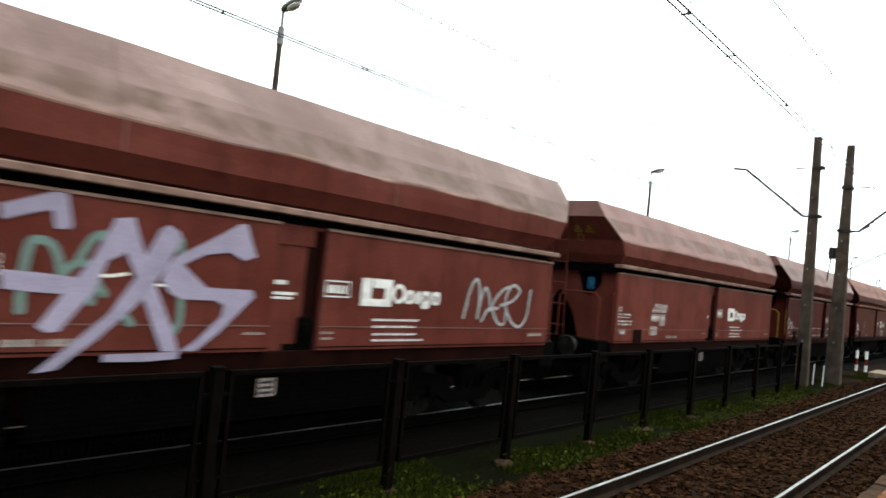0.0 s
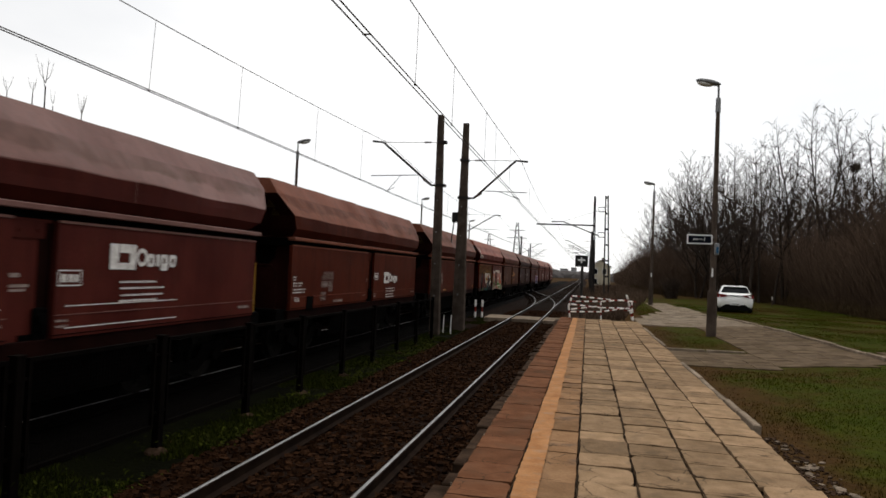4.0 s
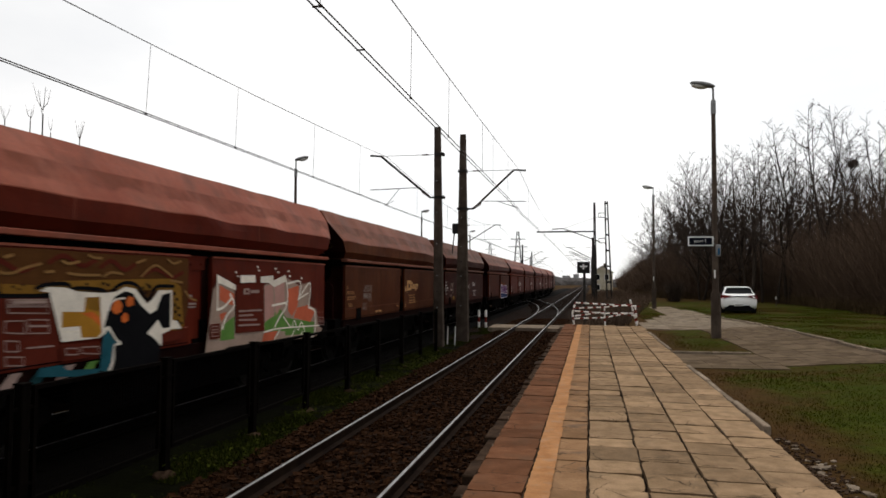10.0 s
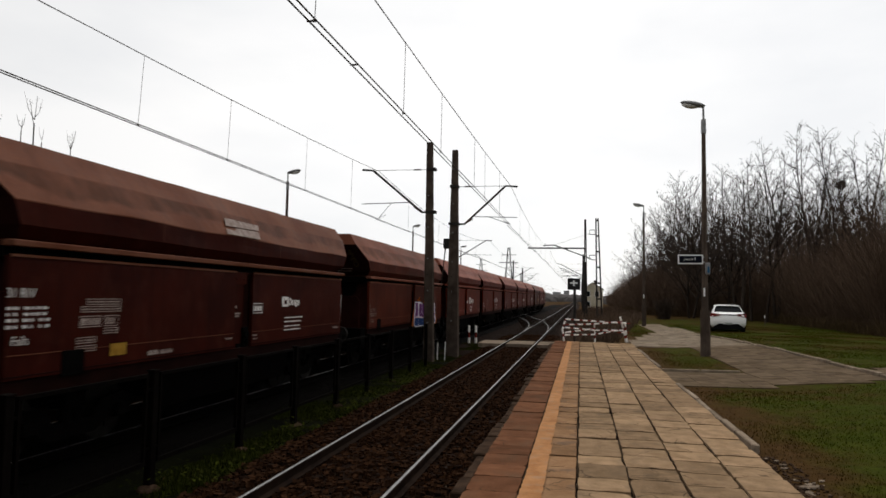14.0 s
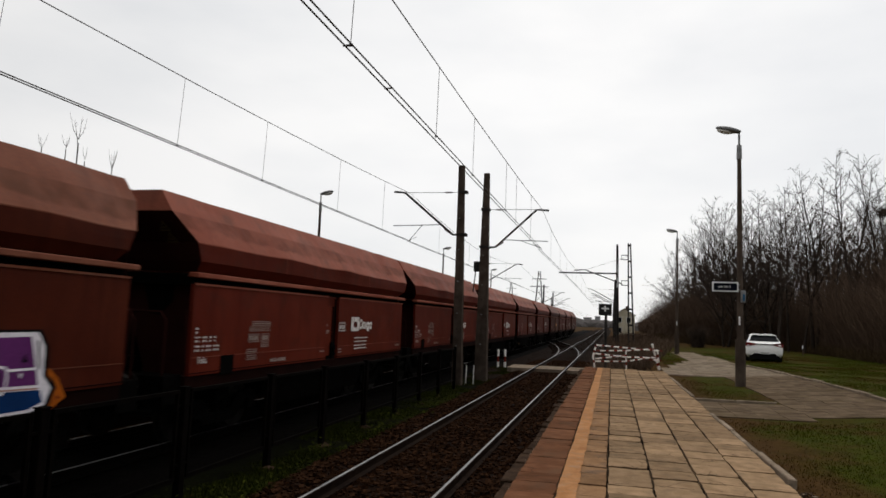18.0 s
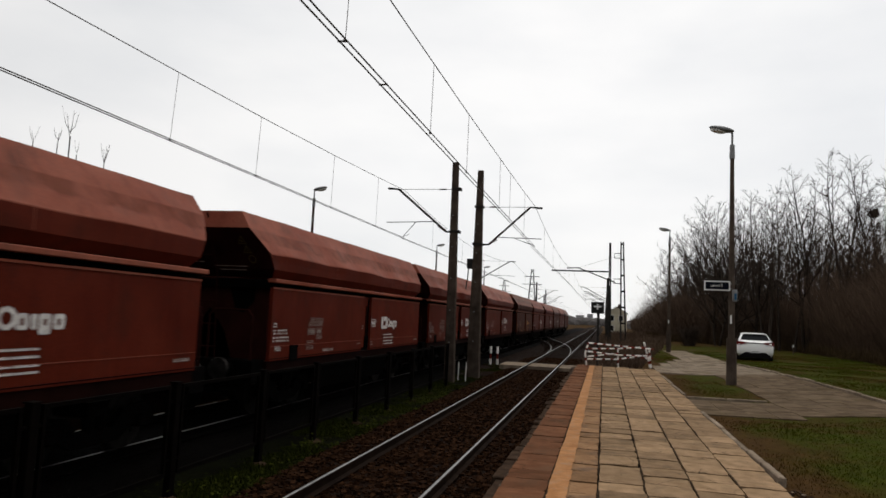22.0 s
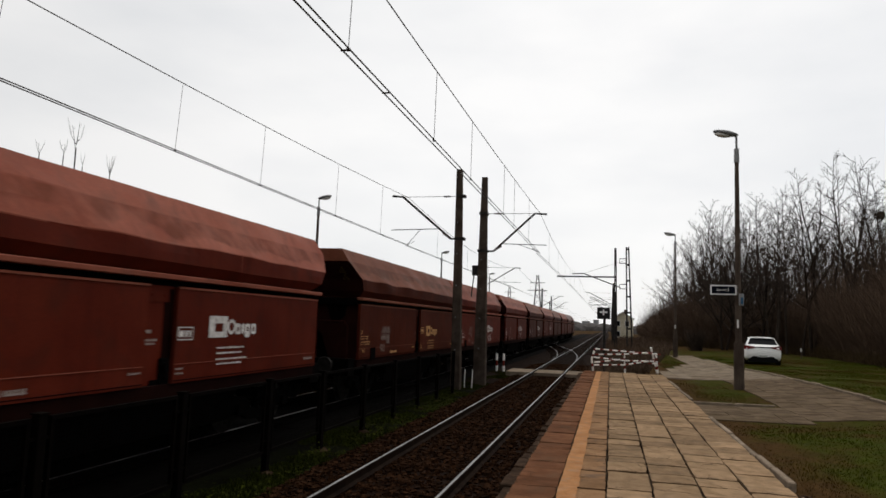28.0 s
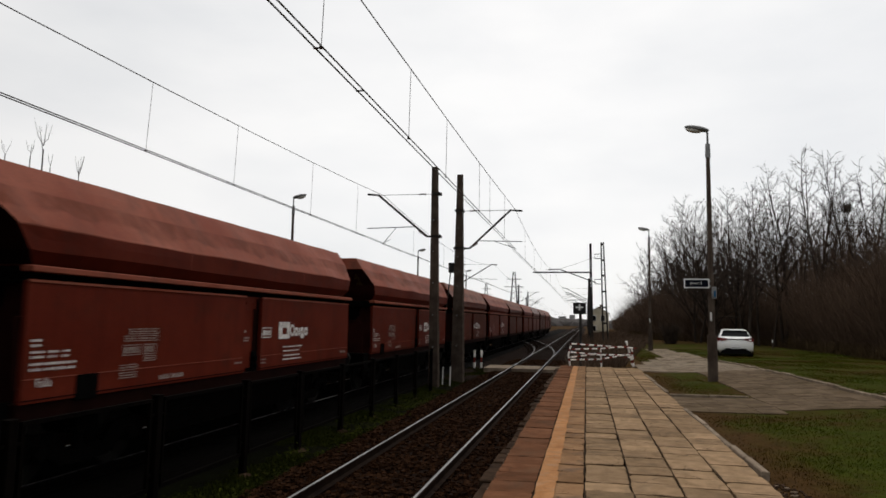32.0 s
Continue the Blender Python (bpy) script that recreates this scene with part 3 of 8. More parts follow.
def rail_along(bm, bm_top, pts):
    """A rail through (x, y) points: foot, web and head, and the shiny running surface."""
    n = len(pts)
    sides = []
    for i in range(n):
        d = (Vector(pts[min(i + 1, n - 1)]) - Vector(pts[max(i - 1, 0)])).normalized()
        sides.append(Vector((d.y, -d.x)))
    rows = [[bm.verts.new((p[0] + s.x * u, p[1] + s.y * u, w)) for u, w in RAIL_PROFILE] for p, s in zip(pts, sides)]
    k = len(RAIL_PROFILE)
    for i in range(n - 1):
        for j in range(k):
            bm.faces.new((rows[i][j], rows[i][(j + 1) % k], rows[i + 1][(j + 1) % k], rows[i + 1][j]))
    top = [[bm_top.verts.new((p[0] + s.x * u, p[1] + s.y * u, w)) for u, w in ((-0.019, -0.0055), (-0.012, 0.0), (0.012, 0.0), (0.019, -0.0055))] for p, s in zip(pts, sides)]
    for i in range(n - 1):
        for j in range(3):
            bm_top.faces.new((top[i][j], top[i + 1][j], top[i + 1][j + 1], top[i][j + 1]))


def rails(parent, lines, web=M_RAIL):
    for pts in lines:
        a, b = B(), B()
        rail_along(a, b, pts)
        bmesh.ops.recalc_face_normals(a, faces=a.faces)
        r = part("rail", a, web, parent)
        part("rail_head", b, M_RAILTOP, r, "polished running surface")


def sleeper_mesh(mat):
    bm = B()
    box(bm, -1.25, 1.25, -0.12, 0.12, -0.30, -0.165, 0.012)
    return mesh_of("sleeper", bm, mat)


# freight sleepers share the black that paints in the train's shade
SLEEPER, BLACK_SLEEPER = sleeper_mesh(M_SLEEPER), sleeper_mesh(M_TRACKSHADE)
STRAIGHT = [-60, -20, 0, 20, 45, 80, 140, 250, 450, 880]
track_1 = thing("railway_track", "near railway track with polished rails on dark sleepers and ballast", "railway track", kind="structure")
rails(track_1, [[(TRACK_X + s * 0.7535, y) for y in STRAIGHT] for s in (-1, 1)])
track_2 = thing("railway_track", "freight train's railway track with narrow shiny rails", "railway track", kind="structure")
FAR_RUN = [-60, -20, 0, 20, 45, 80, 118] + [118 + 12 * k for k in range(1, 30)]
rails(track_2, [[(train_place(q)[0] + s * 0.7535 * math.cos(radians(train_place(q)[2])), train_place(q)[1] + s * 0.7535 * math.sin(radians(train_place(q)[2]))) for q in FAR_RUN] for s in (-1, 1)], M_TRACKSHADE)
for tr, x, y0, y1 in ((track_1, TRACK_X, -4.0, 62.0), (track_2, TRAIN_X, -2.0, 40.0)):
    for i in range(int((y1 - y0) / 0.6)):
        s = new("sleeper", SLEEPER if tr == track_1 else BLACK_SLEEPER)
        s.parent, s.location = tr, (x + random.uniform(-0.02, 0.02), y0 + 0.6 * i, -0.022 + random.uniform(-0.008, 0.006))
for tr, x, y0, y1 in ((track_1, TRACK_X, 62.0, 200.0), (track_2, TRAIN_X, 40.0, 120.0)):
    bm = B()
    for i in range(int((y1 - y0) / 0.6)):
        box(bm, x - 1.25, x + 1.25, y0 + 0.6 * i - 0.12, y0 + 0.6 * i + 0.12, -0.30, -0.165)
    tagged(part("far_sleepers", bm, M_SLEEPER if tr == track_1 else M_TRACKSHADE, tr), kind="stuff")

# turnout that leaves the near track towards the freight track
def turnout_x(y):
    u = max(0.0, y - 43.0)
    if y < 73:
        return TRACK_X - u * u / 380
    if y < 86:
        return TRACK_X - 2.368 - (y - 73) * 0.1579
    v = min(1.0, (y - 86) / 8.0)
    return TRACK_X - 4.42 - 8.0 * 0.1579 * (v - v * v / 2)


turn = thing("railway_turnout", "curved turnout rails joining the two tracks beyond the crossing planks", "railway turnout", kind="structure")
TY = [43 + 51 * k / 24 for k in range(25)]
rails(turn, [[(turnout_x(y) + s * 0.7535, y) for y in TY] for s in (-1, 1)])
bm = B()
for i in range(70):
    y = 45 + 0.75 * i
    box(bm, turnout_x(y) - 1.3, turnout_x(y) + 1.3, y - 0.12, y + 0.12, -0.31, -0.19)
tagged(part("turnout_sleepers", bm, M_SLEEPER, turn), kind="stuff")

# loose stones of the ballast
def stones(name, n, region, label, size=(0.018, 0.045), mat=M_STONE):
    rng = np.random.default_rng(7)
    base = np.array([(-1, -1, -1), (1, -1, -1), (1, 1, -1), (-1, 1, -1), (-1, -1, 1), (1, -1, 1), (1, 1, 1), (-1, 1, 1)], float)
    quad = np.array([(3, 2, 1, 0), (4, 5, 6, 7), (0, 1, 5, 4), (1, 2, 6, 5), (2, 3, 7, 6), (3, 0, 4, 7)])
    vs, fs, k = [], [], 0
    while k < n:
        x, y, z = region(rng)
        s = rng.uniform(*size)
        v = base * s * rng.uniform(0.55, 1.15, (8, 3)) * (1.0, rng.uniform(0.7, 1.4), 0.7)
        a = rng.uniform(0, math.tau)
        c, q = math.cos(a), math.sin(a)
        v = v @ np.array([(c, -q, 0), (q, c, 0), (0, 0, 1)])
        t = rng.uniform(-0.5, 0.5)
        v = v @ np.array([(1, 0, 0), (0, math.cos(t), -math.sin(t)), (0, math.sin(t), math.cos(t))])
        vs.append(v + (x, y, z))
        fs.append(quad + 8 * k)
        k += 1
    ob = pydata(name, np.concatenate(vs), np.concatenate(fs), mat)
    return tagged(ob, label, "ballast", kind="stuff")


def near_bed(rng):
    y = -5.0 + 49.5 * rng.random() ** 1.5
    u = rng.uniform(-2.0, 1.72)
    z = -0.185 - 0.16 * max(0.0, (abs(u) - 1.45) / 0.6)
    if rng.random() < 0.22 and abs(u) < 1.3:
        y = round(y / 0.6) * 0.6 - 0.1 + rng.uniform(0.0, 0.3)
    return TRACK_X + u, y, z + rng.uniform(-0.01, 0.015)


stones("ballast_stones", 34000, near_bed, "loose brown ballast stones between sleepers and rails")

# ---------- platform ----------
TOP = 0.52
platform = thing("platform", "old railway platform of weathered concrete slabs with a reddish edge strip", "platform", kind="structure")
bm = B()
prism(bm, [(-0.98, -0.40), (1.98, -0.40), (1.98, TOP - 0.085), (-0.98, TOP - 0.085)], -60, 28.2)
part("platform_body", bm, M_CONC, platform, "stained concrete edge wall and fill")
COLS = [-1.02, -0.53, -0.03, 0.46, 0.97, 1.47, 1.97]
ROW = 0.485


def slab_mesh(name, w, mat, seed):
    """One worn slab: uneven top, chipped and crooked rim, joints of uneven width."""
    rng = random.Random(seed)
    bm = B()
    n = 5
    side = [rng.uniform(0.005, 0.012) for _ in range(2)] + [rng.uniform(0.002, 0.008) for _ in range(2)]
    grid = []
    for j in range(n + 1):
        row = []
        for i in range(n + 1):
            x = side[0] + (w - side[0] - side[1]) * i / n
            y = side[2] + (ROW - side[2] - side[3]) * j / n
            z = -0.004 * rng.random()
            if i in (0, n):
                x += (0.010 if i == 0 else -0.010) * rng.random() ** 2
            if j in (0, n):
                y += (0.007 if j == 0 else -0.007) * rng.random() ** 3
            if i in (0, n) or j in (0, n):
                z -= 0.004 * rng.random()
            if i in (0, n) and j in (0, n) and rng.random() < 0.12:
                k = rng.uniform(0.008, 0.03)
                x, y = x + (k if i == 0 else -k), y + (k if j == 0 else -k)
            row.append(bm.verts.new((x, y, z)))
        grid.append(row)
    for j in range(n):
        for i in range(n):
            bm.faces.new((grid[j][i], grid[j][i + 1], grid[j + 1][i + 1], grid[j + 1][i]))
    rim = [grid[0][i] for i in range(n)] + [grid[j][n] for j in range(n)] + [grid[n][i] for i in range(n, 0, -1)] + [grid[j][0] for j in range(n, 0, -1)]
    low = [bm.verts.new((v.co.x, v.co.y, -0.08)) for v in rim]
    for k in range(len(rim)):
        j = (k + 1) % len(rim)
        bm.faces.new((rim[j], rim[k], low[k], low[j]))
    return mesh_of(name, bm, mat)


SLABS = []
for c in range(6):
    w = COLS[c + 1] - COLS[c]
    mat = M_REDSLAB if c == 0 else M_PINKSLAB if c == 1 else M_SLAB
    SLABS.append([slab_mesh("slab", w, mat, 10 * c + k) for k in range(7)])
rng = random.Random(5)
JOINTS = []
FIRST_JOINT = [2.78, 2.92, 3.04, 3.06, 3.01, 2.93]     # where the rows of each column begin
for c in range(6):
    joints = [FIRST_JOINT[c] + ROW * k + rng.uniform(-0.035, 0.035) for k in range(53)]
    JOINTS.append(joints)
    for y, y2 in zip(joints, joints[1:]):
        if y2 > 28.15:
            break
        s = new("slab", SLABS[c][rng.randrange(7)])
        s.parent = platform
        s.matrix_basis = pose(COLS[c] + rng.uniform(-0.004, 0.004), y, TOP + rng.uniform(-0.009, 0.005), rng.uniform(-0.8, 0.8), rng.uniform(-0.7, 0.7), rng.uniform(-0.6, 0.6)) @ Matrix.Diagonal((1.0, (y2 - y) / ROW, 1.0, 1.0))
for c in range(6):
    bm = B()
    for i in range(92):
        y = FIRST_JOINT[c] - ROW * (i + 1)
        box(bm, COLS[c] + 0.010, COLS[c + 1] - 0.010, y + 0.008, y + ROW - 0.010, TOP - 0.08, TOP + rng.uniform(-0.010, 0.002))
    tagged(part("slabs_behind", bm, M_REDSLAB if c == 0 else M_PINKSLAB if c == 1 else M_SLAB, platform), kind="stuff")
# dirt that has spilled along the joints, in broken uneven streaks
bm = B()


def dirt(a, b, wide):
    a, b = Vector(a), Vector(b)
    d = (b - a).normalized()
    u = Vector((-d.y, d.x))
    n = max(3, int((b - a).length / 0.06))
    lo, hi = [], []
    for k in range(n + 1):
        p = a.lerp(b, k / n)
        taper = min(1.0, 3.0 * k / n, 3.0 * (1 - k / n)) + 0.08
        lo.append(bm.verts.new((*(p - u * wide * taper * rng.uniform(0.3, 1.0)), TOP + 0.0065)))
        hi.append(bm.verts.new((*(p + u * wide * taper * rng.uniform(0.3, 1.0)), TOP + 0.0065)))
    for k in range(n):
        bm.faces.new((lo[k], hi[k], hi[k + 1], lo[k + 1]))


for x in [COLS[1] - 0.004] + COLS[1:6]:
    y = 3.5
    while y < 27.5:
        run = rng.uniform(0.3, 1.6)
        dirt((x + rng.uniform(-0.008, 0.008), y), (x + rng.uniform(-0.008, 0.008), y + run), rng.uniform(0.006, 0.017))
        y += run + rng.choice((0.0, 0.05, 0.3, 0.8))
for c in range(6):
    for k in range(1, 52):
        y = JOINTS[c][k]
        if y < 27.9 and rng.random() < 0.75:
            q = rng.uniform(0.0, 0.45)
            dirt((COLS[c] + 0.02 + 0.3 * q * rng.random(), y + rng.uniform(-0.004, 0.004)), (COLS[c + 1] - 0.02 - q * rng.random(), y + rng.uniform(-0.004, 0.004)), rng.uniform(0.004, 0.013))
tagged(part("joint_dirt", bm, M_JOINT, platform), kind="stuff")
# pale mortar left in the long joints
bm = B()
for k in range(150):
    x = rng.choice((-0.53, -0.03, -0.03, -1.02, 0.46)) + rng.uniform(-0.008, 0.008)
    y, q = 4.5 + 20 * rng.random() ** 1.4, rng.uniform(0.004, 0.010)
    box(bm, x - q * 0.6, x + q * 0.6, y, y + q * rng.uniform(1.5, 5.0), TOP - 0.055, TOP - 0.004)
tagged(part("mortar_crumbs", bm, M_KERB, platform), kind="stuff")
# crumbled coping along the edge
for i in range(46):
    bm = B()
    y = 3.0 + 0.54 * i
    w = rng.uniform(0.10, 0.17)
    box(bm, -1.035 - w, -1.032, y + 0.004, y + 0.536 - rng.choice((0.0, 0.0, 0.05, 0.2)), TOP - 0.3, TOP - rng.uniform(0.05, 0.085), 0.012)
    part("coping_stone", bm, M_COPING, platform)
# soil and moss between slabs
bm = B()
box(bm, -1.0, 1.95, -55, 28.15, TOP - 0.084, TOP - 0.048)
part("joint_soil", bm, M_BALLAST, platform, "dark soil in the joints")

line = thing("safety_line", "worn yellow-orange warning line painted along the platform edge", "painted line", kind="structure")
for i in range(102):
    y = 2.4 + ROW * (i - 50)
    bm = B()
    a, b = rng.uniform(-0.012, 0.012), rng.uniform(-0.012, 0.012)
    n = 10
    lo = [bm.verts.new((-0.522 + a * 0.6 + rng.uniform(-0.006, 0.006), y + ROW * k / n, TOP + 0.0095)) for k in range(n + 1)]
    hi = [bm.verts.new((-0.325 + b * 0.6 + rng.uniform(-0.006, 0.006), y + ROW * k / n, TOP + 0.0095)) for k in range(n + 1)]
    for k in range(n):
        bm.faces.new((lo[k], hi[k], hi[k + 1], lo[k + 1]))
    part("line_stretch", bm, M_LINE, line)

# side path, kerbs
def paved(name, label, cells, mat=M_SLABS):
    bm = B()
    r = random.Random(3)
    for x0, x1, y0, y1 in cells:
        a, b, lift = r.uniform(0.0, 0.007), r.uniform(0.001, 0.009), 0.020 + r.uniform(-0.004, 0.004)
        corners = [(x0 + a, y0 + b), (x1 - a, y0 + b), (x1 - a, y1 - b), (x0 + a, y1 - b)]
        top = [bm.verts.new((x, y, ground_z(x, y) + lift)) for x, y in corners]
        low = [bm.verts.new((x, y, ground_z(x, y) - 0.06)) for x, y in corners]
        bm.faces.new(top)
        for k in range(4):
            bm.faces.new((low[k], low[(k + 1) % 4], top[(k + 1) % 4], top[k]))
    return tagged(part(name, bm, mat), label, "paving", kind="structure")


def in_path(x, y):
    if 1.95 < x < 11.0 and 14.85 + 0.26 * max(0.0, x - 2.2) < y < 18.2 + 0.12 * max(0.0, x - 6):
        return True
    if 1.9 < x < 6.2 and 27.0 < y < 31.5:
        return True
    right = 6.36 - 0.03 * max(0.0, y - 22.0)
    if 31.5 <= y < 40.5 and x > 1.9 + 0.24 * (y - 30.0) and x < right:
        return True
    return 3.92 < x < right and 18.0 < y < 50.0


cells = []
for i in range(0, 18):
    for j in range(72):
        x, y = 2.0 + 0.49 * i, 15.1 + 0.49 * j
        if in_path(x + 0.25, y + 0.25) and rng.random() > 0.008:
            cells.append((x, x + 0.49, y, y + 0.49))
paved("side_path", "grey paved side path with weeds leading off the platform", [c for c in cells if c[2] < 26.5])
paved("path_apron", "pale worn concrete paving behind the platform end", [c for c in cells if c[2] >= 26.5], M_APRON)


def kerb_row(a, b, name="kerb", label="pale worn kerb stones between slabs and grass", w=0.09, h=0.07, skip=0.0):
    root = thing(name, label, "kerb", kind="structure")
    a, b = Vector(a), Vector(b)
    d = (b - a)
    n = max(1, int(d.length / 0.9))
    ang = math.degrees(math.atan2(d.y, d.x))
    for i in range(n):
        if rng.random() < skip:
            continue
        p = a + d * (i + 0.5) / n
        bm = B()
        box(bm, -d.length / n / 2 + 0.01, d.length / n / 2 - 0.01, -w / 2, w / 2, -0.15, h, 0.014)
        k = part("kerb_stone", bm, M_KERB, root)
        k.matrix_basis = pose(p.x, p.y, max(ground_z(p.x, p.y), TOP - 0.055 if p.x < 2.1 else -1) + rng.uniform(-0.015, 0.015), rng.uniform(-3, 3), 0, ang + rng.uniform(-1, 1))
    return root


kerb_row((2.04, 8.8), (2.0, 11.5))
kerb_row((2.0, 11.5), (1.97, 15.0))
kerb_row((1.98, 18.3), (1.95, 24.5))
kerb_row((2.0, 18.2), (3.9, 18.3), h=0.06)
kerb_row((6.42, 15.6), (6.38, 22.7), h=0.09)
kerb_row((6.38, 22.7), (6.0, 34.0), h=0.07)
kerb_row((2.1, 26.9), (3.8, 27.1), h=0.04)


# ---------- grass ----------
def blades(name, n, spot, mat, label, height=(0.04, 0.13), width=0.006):
    r = np.random.default_rng(11)
    v, f, k = [], [], 0
    tries = 0
    while k < n and tries < n * 6:
        tries += 1
        got = spot(r)
        if got is None:
            continue
        x, y, z, g = got
        h = r.uniform(*height) * g
        a = r.uniform(0, math.tau)
        w = width * r.uniform(0.7, 1.6) * (1 + 0.05 * max(0, y - 5))
        lean = r.uniform(0, 0.7) * h
        b = r.uniform(0, math.tau)
        v += [(x - w * math.cos(a), y - w * math.sin(a), z - 0.01), (x + w * math.cos(a), y + w * math.sin(a), z - 0.01), (x + lean * math.cos(b), y + lean * math.sin(b), z + h)]
        f.append((3 * k, 3 * k + 1, 3 * k + 2))
        k += 1
    return tagged(pydata(name, v, f, mat), label, "grass", kind="stuff")


def lawn_spot(r):
    y = -4 + 54 * r.random() ** 1.4
    x = 2.08 + (6 + 0.42 * max(0.0, y)) * r.random()
    if (in_path(x, y) and r.random() > 0.04) or (y > 25 and x < 2.4):
        return None
    bare = noise.noise((x * 0.45, y * 0.45, 3.0)) + 0.35 * noise.noise((x * 1.7, y * 1.7, 5.0))
    if (x < 2.12 + 0.4 * r.random() or in_path(x - 0.45, y) or in_path(x + 0.3, y) or in_path(x, y + 0.5)) and r.random() < 0.8:
        return None
    if bare < -0.30 + 0.5 * r.random() - 0.25:
        return None
    return x, y, ground_z(x, y), 0.6 + 0.8 * max(0.0, bare + 0.3)


blades("lawn_grass", 240000, lawn_spot, M_GRASS, "short patchy winter grass with brown bald spots", height=(0.015, 0.042), width=0.006)


def verge_spot(r):
    y = 1.0 + 36 * r.random() ** 1.5
    x = r.uniform(-6.75, -4.35)
    edge = -4.62 + 0.25 * noise.noise((0.0, y * 0.8, 2.0))
    if x > edge or r.random() > 1.25 - 0.55 * abs(x + 5.3):
        return None
    thick = noise.noise((x * 0.9, y * 0.6, 9.0)) + 0.4 * noise.noise((x * 3.0, y * 3.0, 4.0))
    if thick < -0.22 + 0.2 * r.random():
        return None
    return x, y, -0.33, 0.6 + 1.2 * max(0.0, thick + 0.2)


blades("verge_grass", 80000, verge_spot, M_GREEN, "green weeds and grass growing along the fence foot", height=(0.03, 0.09), width=0.009)


def leafy(name, n, spot, mat, label):
    """Low broad-leaved weeds: small tilted leaf quads."""
    r = np.random.default_rng(23)
    v, f, k = [], [], 0
    while k < n:
        x, y, z = spot(r)
        s = r.uniform(0.010, 0.028)
        a, t = r.uniform(0, math.tau), r.uniform(-0.9, 0.9)
        u = np.array((math.cos(a), math.sin(a), 0)) * s
        w = np.array((-math.sin(a) * math.cos(t), math.cos(a) * math.cos(t), math.sin(t))) * s * 1.5
        p = np.array((x, y, z))
        v += [p - w, p + u * 0.8, p + w, p - u * 0.8]
        f.append((4 * k, 4 * k + 1, 4 * k + 2, 4 * k + 3))
        k += 1
    return tagged(pydata(name, v, f, mat), label, "weeds", kind="stuff")


CLUMPS = [(random.uniform(-5.5, -4.8), random.uniform(2, 24), random.uniform(0.15, 0.45)) for _ in range(46)]


def weed_spot(r):
    cx, cy, cr = CLUMPS[r.integers(len(CLUMPS))]
    d = r.normal(0, 1, 3)
    return cx + d[0] * cr * 0.6, cy + d[1] * cr, -0.33 + abs(d[2]) * cr * 0.28


leafy("weeds", 6500, weed_spot, M_GREEN, "clumps of dark green nettles and ivy at the fence foot")


# ---------- fence ----------
FX = -5.45
fence = thing("platform_fence", "dark steel fence of mesh panels between the two tracks", "fence")
POSTS = [-10.7, -8.35, -6.0, -3.65, -1.3, 1.06, 3.43, 5.76, 8.1, 10.48, 12.65, 15.0, 17.3, 19.6, 21.9, 24.2]
for y in POSTS:
    bm = B()
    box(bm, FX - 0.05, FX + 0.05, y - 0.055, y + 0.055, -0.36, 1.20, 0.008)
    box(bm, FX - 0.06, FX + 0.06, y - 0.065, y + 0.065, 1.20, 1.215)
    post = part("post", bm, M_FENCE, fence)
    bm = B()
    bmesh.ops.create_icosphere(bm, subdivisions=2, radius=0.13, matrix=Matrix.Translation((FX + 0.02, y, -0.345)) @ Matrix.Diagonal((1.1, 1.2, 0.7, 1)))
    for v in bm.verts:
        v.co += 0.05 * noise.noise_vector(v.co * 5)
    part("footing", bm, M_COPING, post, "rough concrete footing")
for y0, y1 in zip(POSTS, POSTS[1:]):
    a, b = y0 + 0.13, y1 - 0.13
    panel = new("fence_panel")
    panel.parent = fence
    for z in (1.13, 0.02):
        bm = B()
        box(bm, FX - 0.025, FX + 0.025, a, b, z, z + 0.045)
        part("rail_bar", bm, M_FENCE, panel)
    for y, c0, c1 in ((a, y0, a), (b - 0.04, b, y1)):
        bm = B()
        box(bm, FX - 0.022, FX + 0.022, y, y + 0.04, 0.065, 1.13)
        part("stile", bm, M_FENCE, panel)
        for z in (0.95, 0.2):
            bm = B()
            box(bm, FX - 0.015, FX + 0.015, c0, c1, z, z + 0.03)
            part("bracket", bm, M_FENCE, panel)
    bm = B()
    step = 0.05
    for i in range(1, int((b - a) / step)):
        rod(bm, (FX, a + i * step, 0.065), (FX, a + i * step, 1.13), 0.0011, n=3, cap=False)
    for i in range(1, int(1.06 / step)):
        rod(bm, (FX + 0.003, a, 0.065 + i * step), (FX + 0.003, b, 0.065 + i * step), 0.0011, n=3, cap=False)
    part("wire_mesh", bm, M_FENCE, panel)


# ---------- overhead line ----------
def sag_curve(y0, y1, z_end, z_mid, n=16):
    return [(y0 + (y1 - y0) * k / n, z_mid + (z_end - z_mid) * (2 * k / n - 1) ** 2) for k in range(n + 1)]


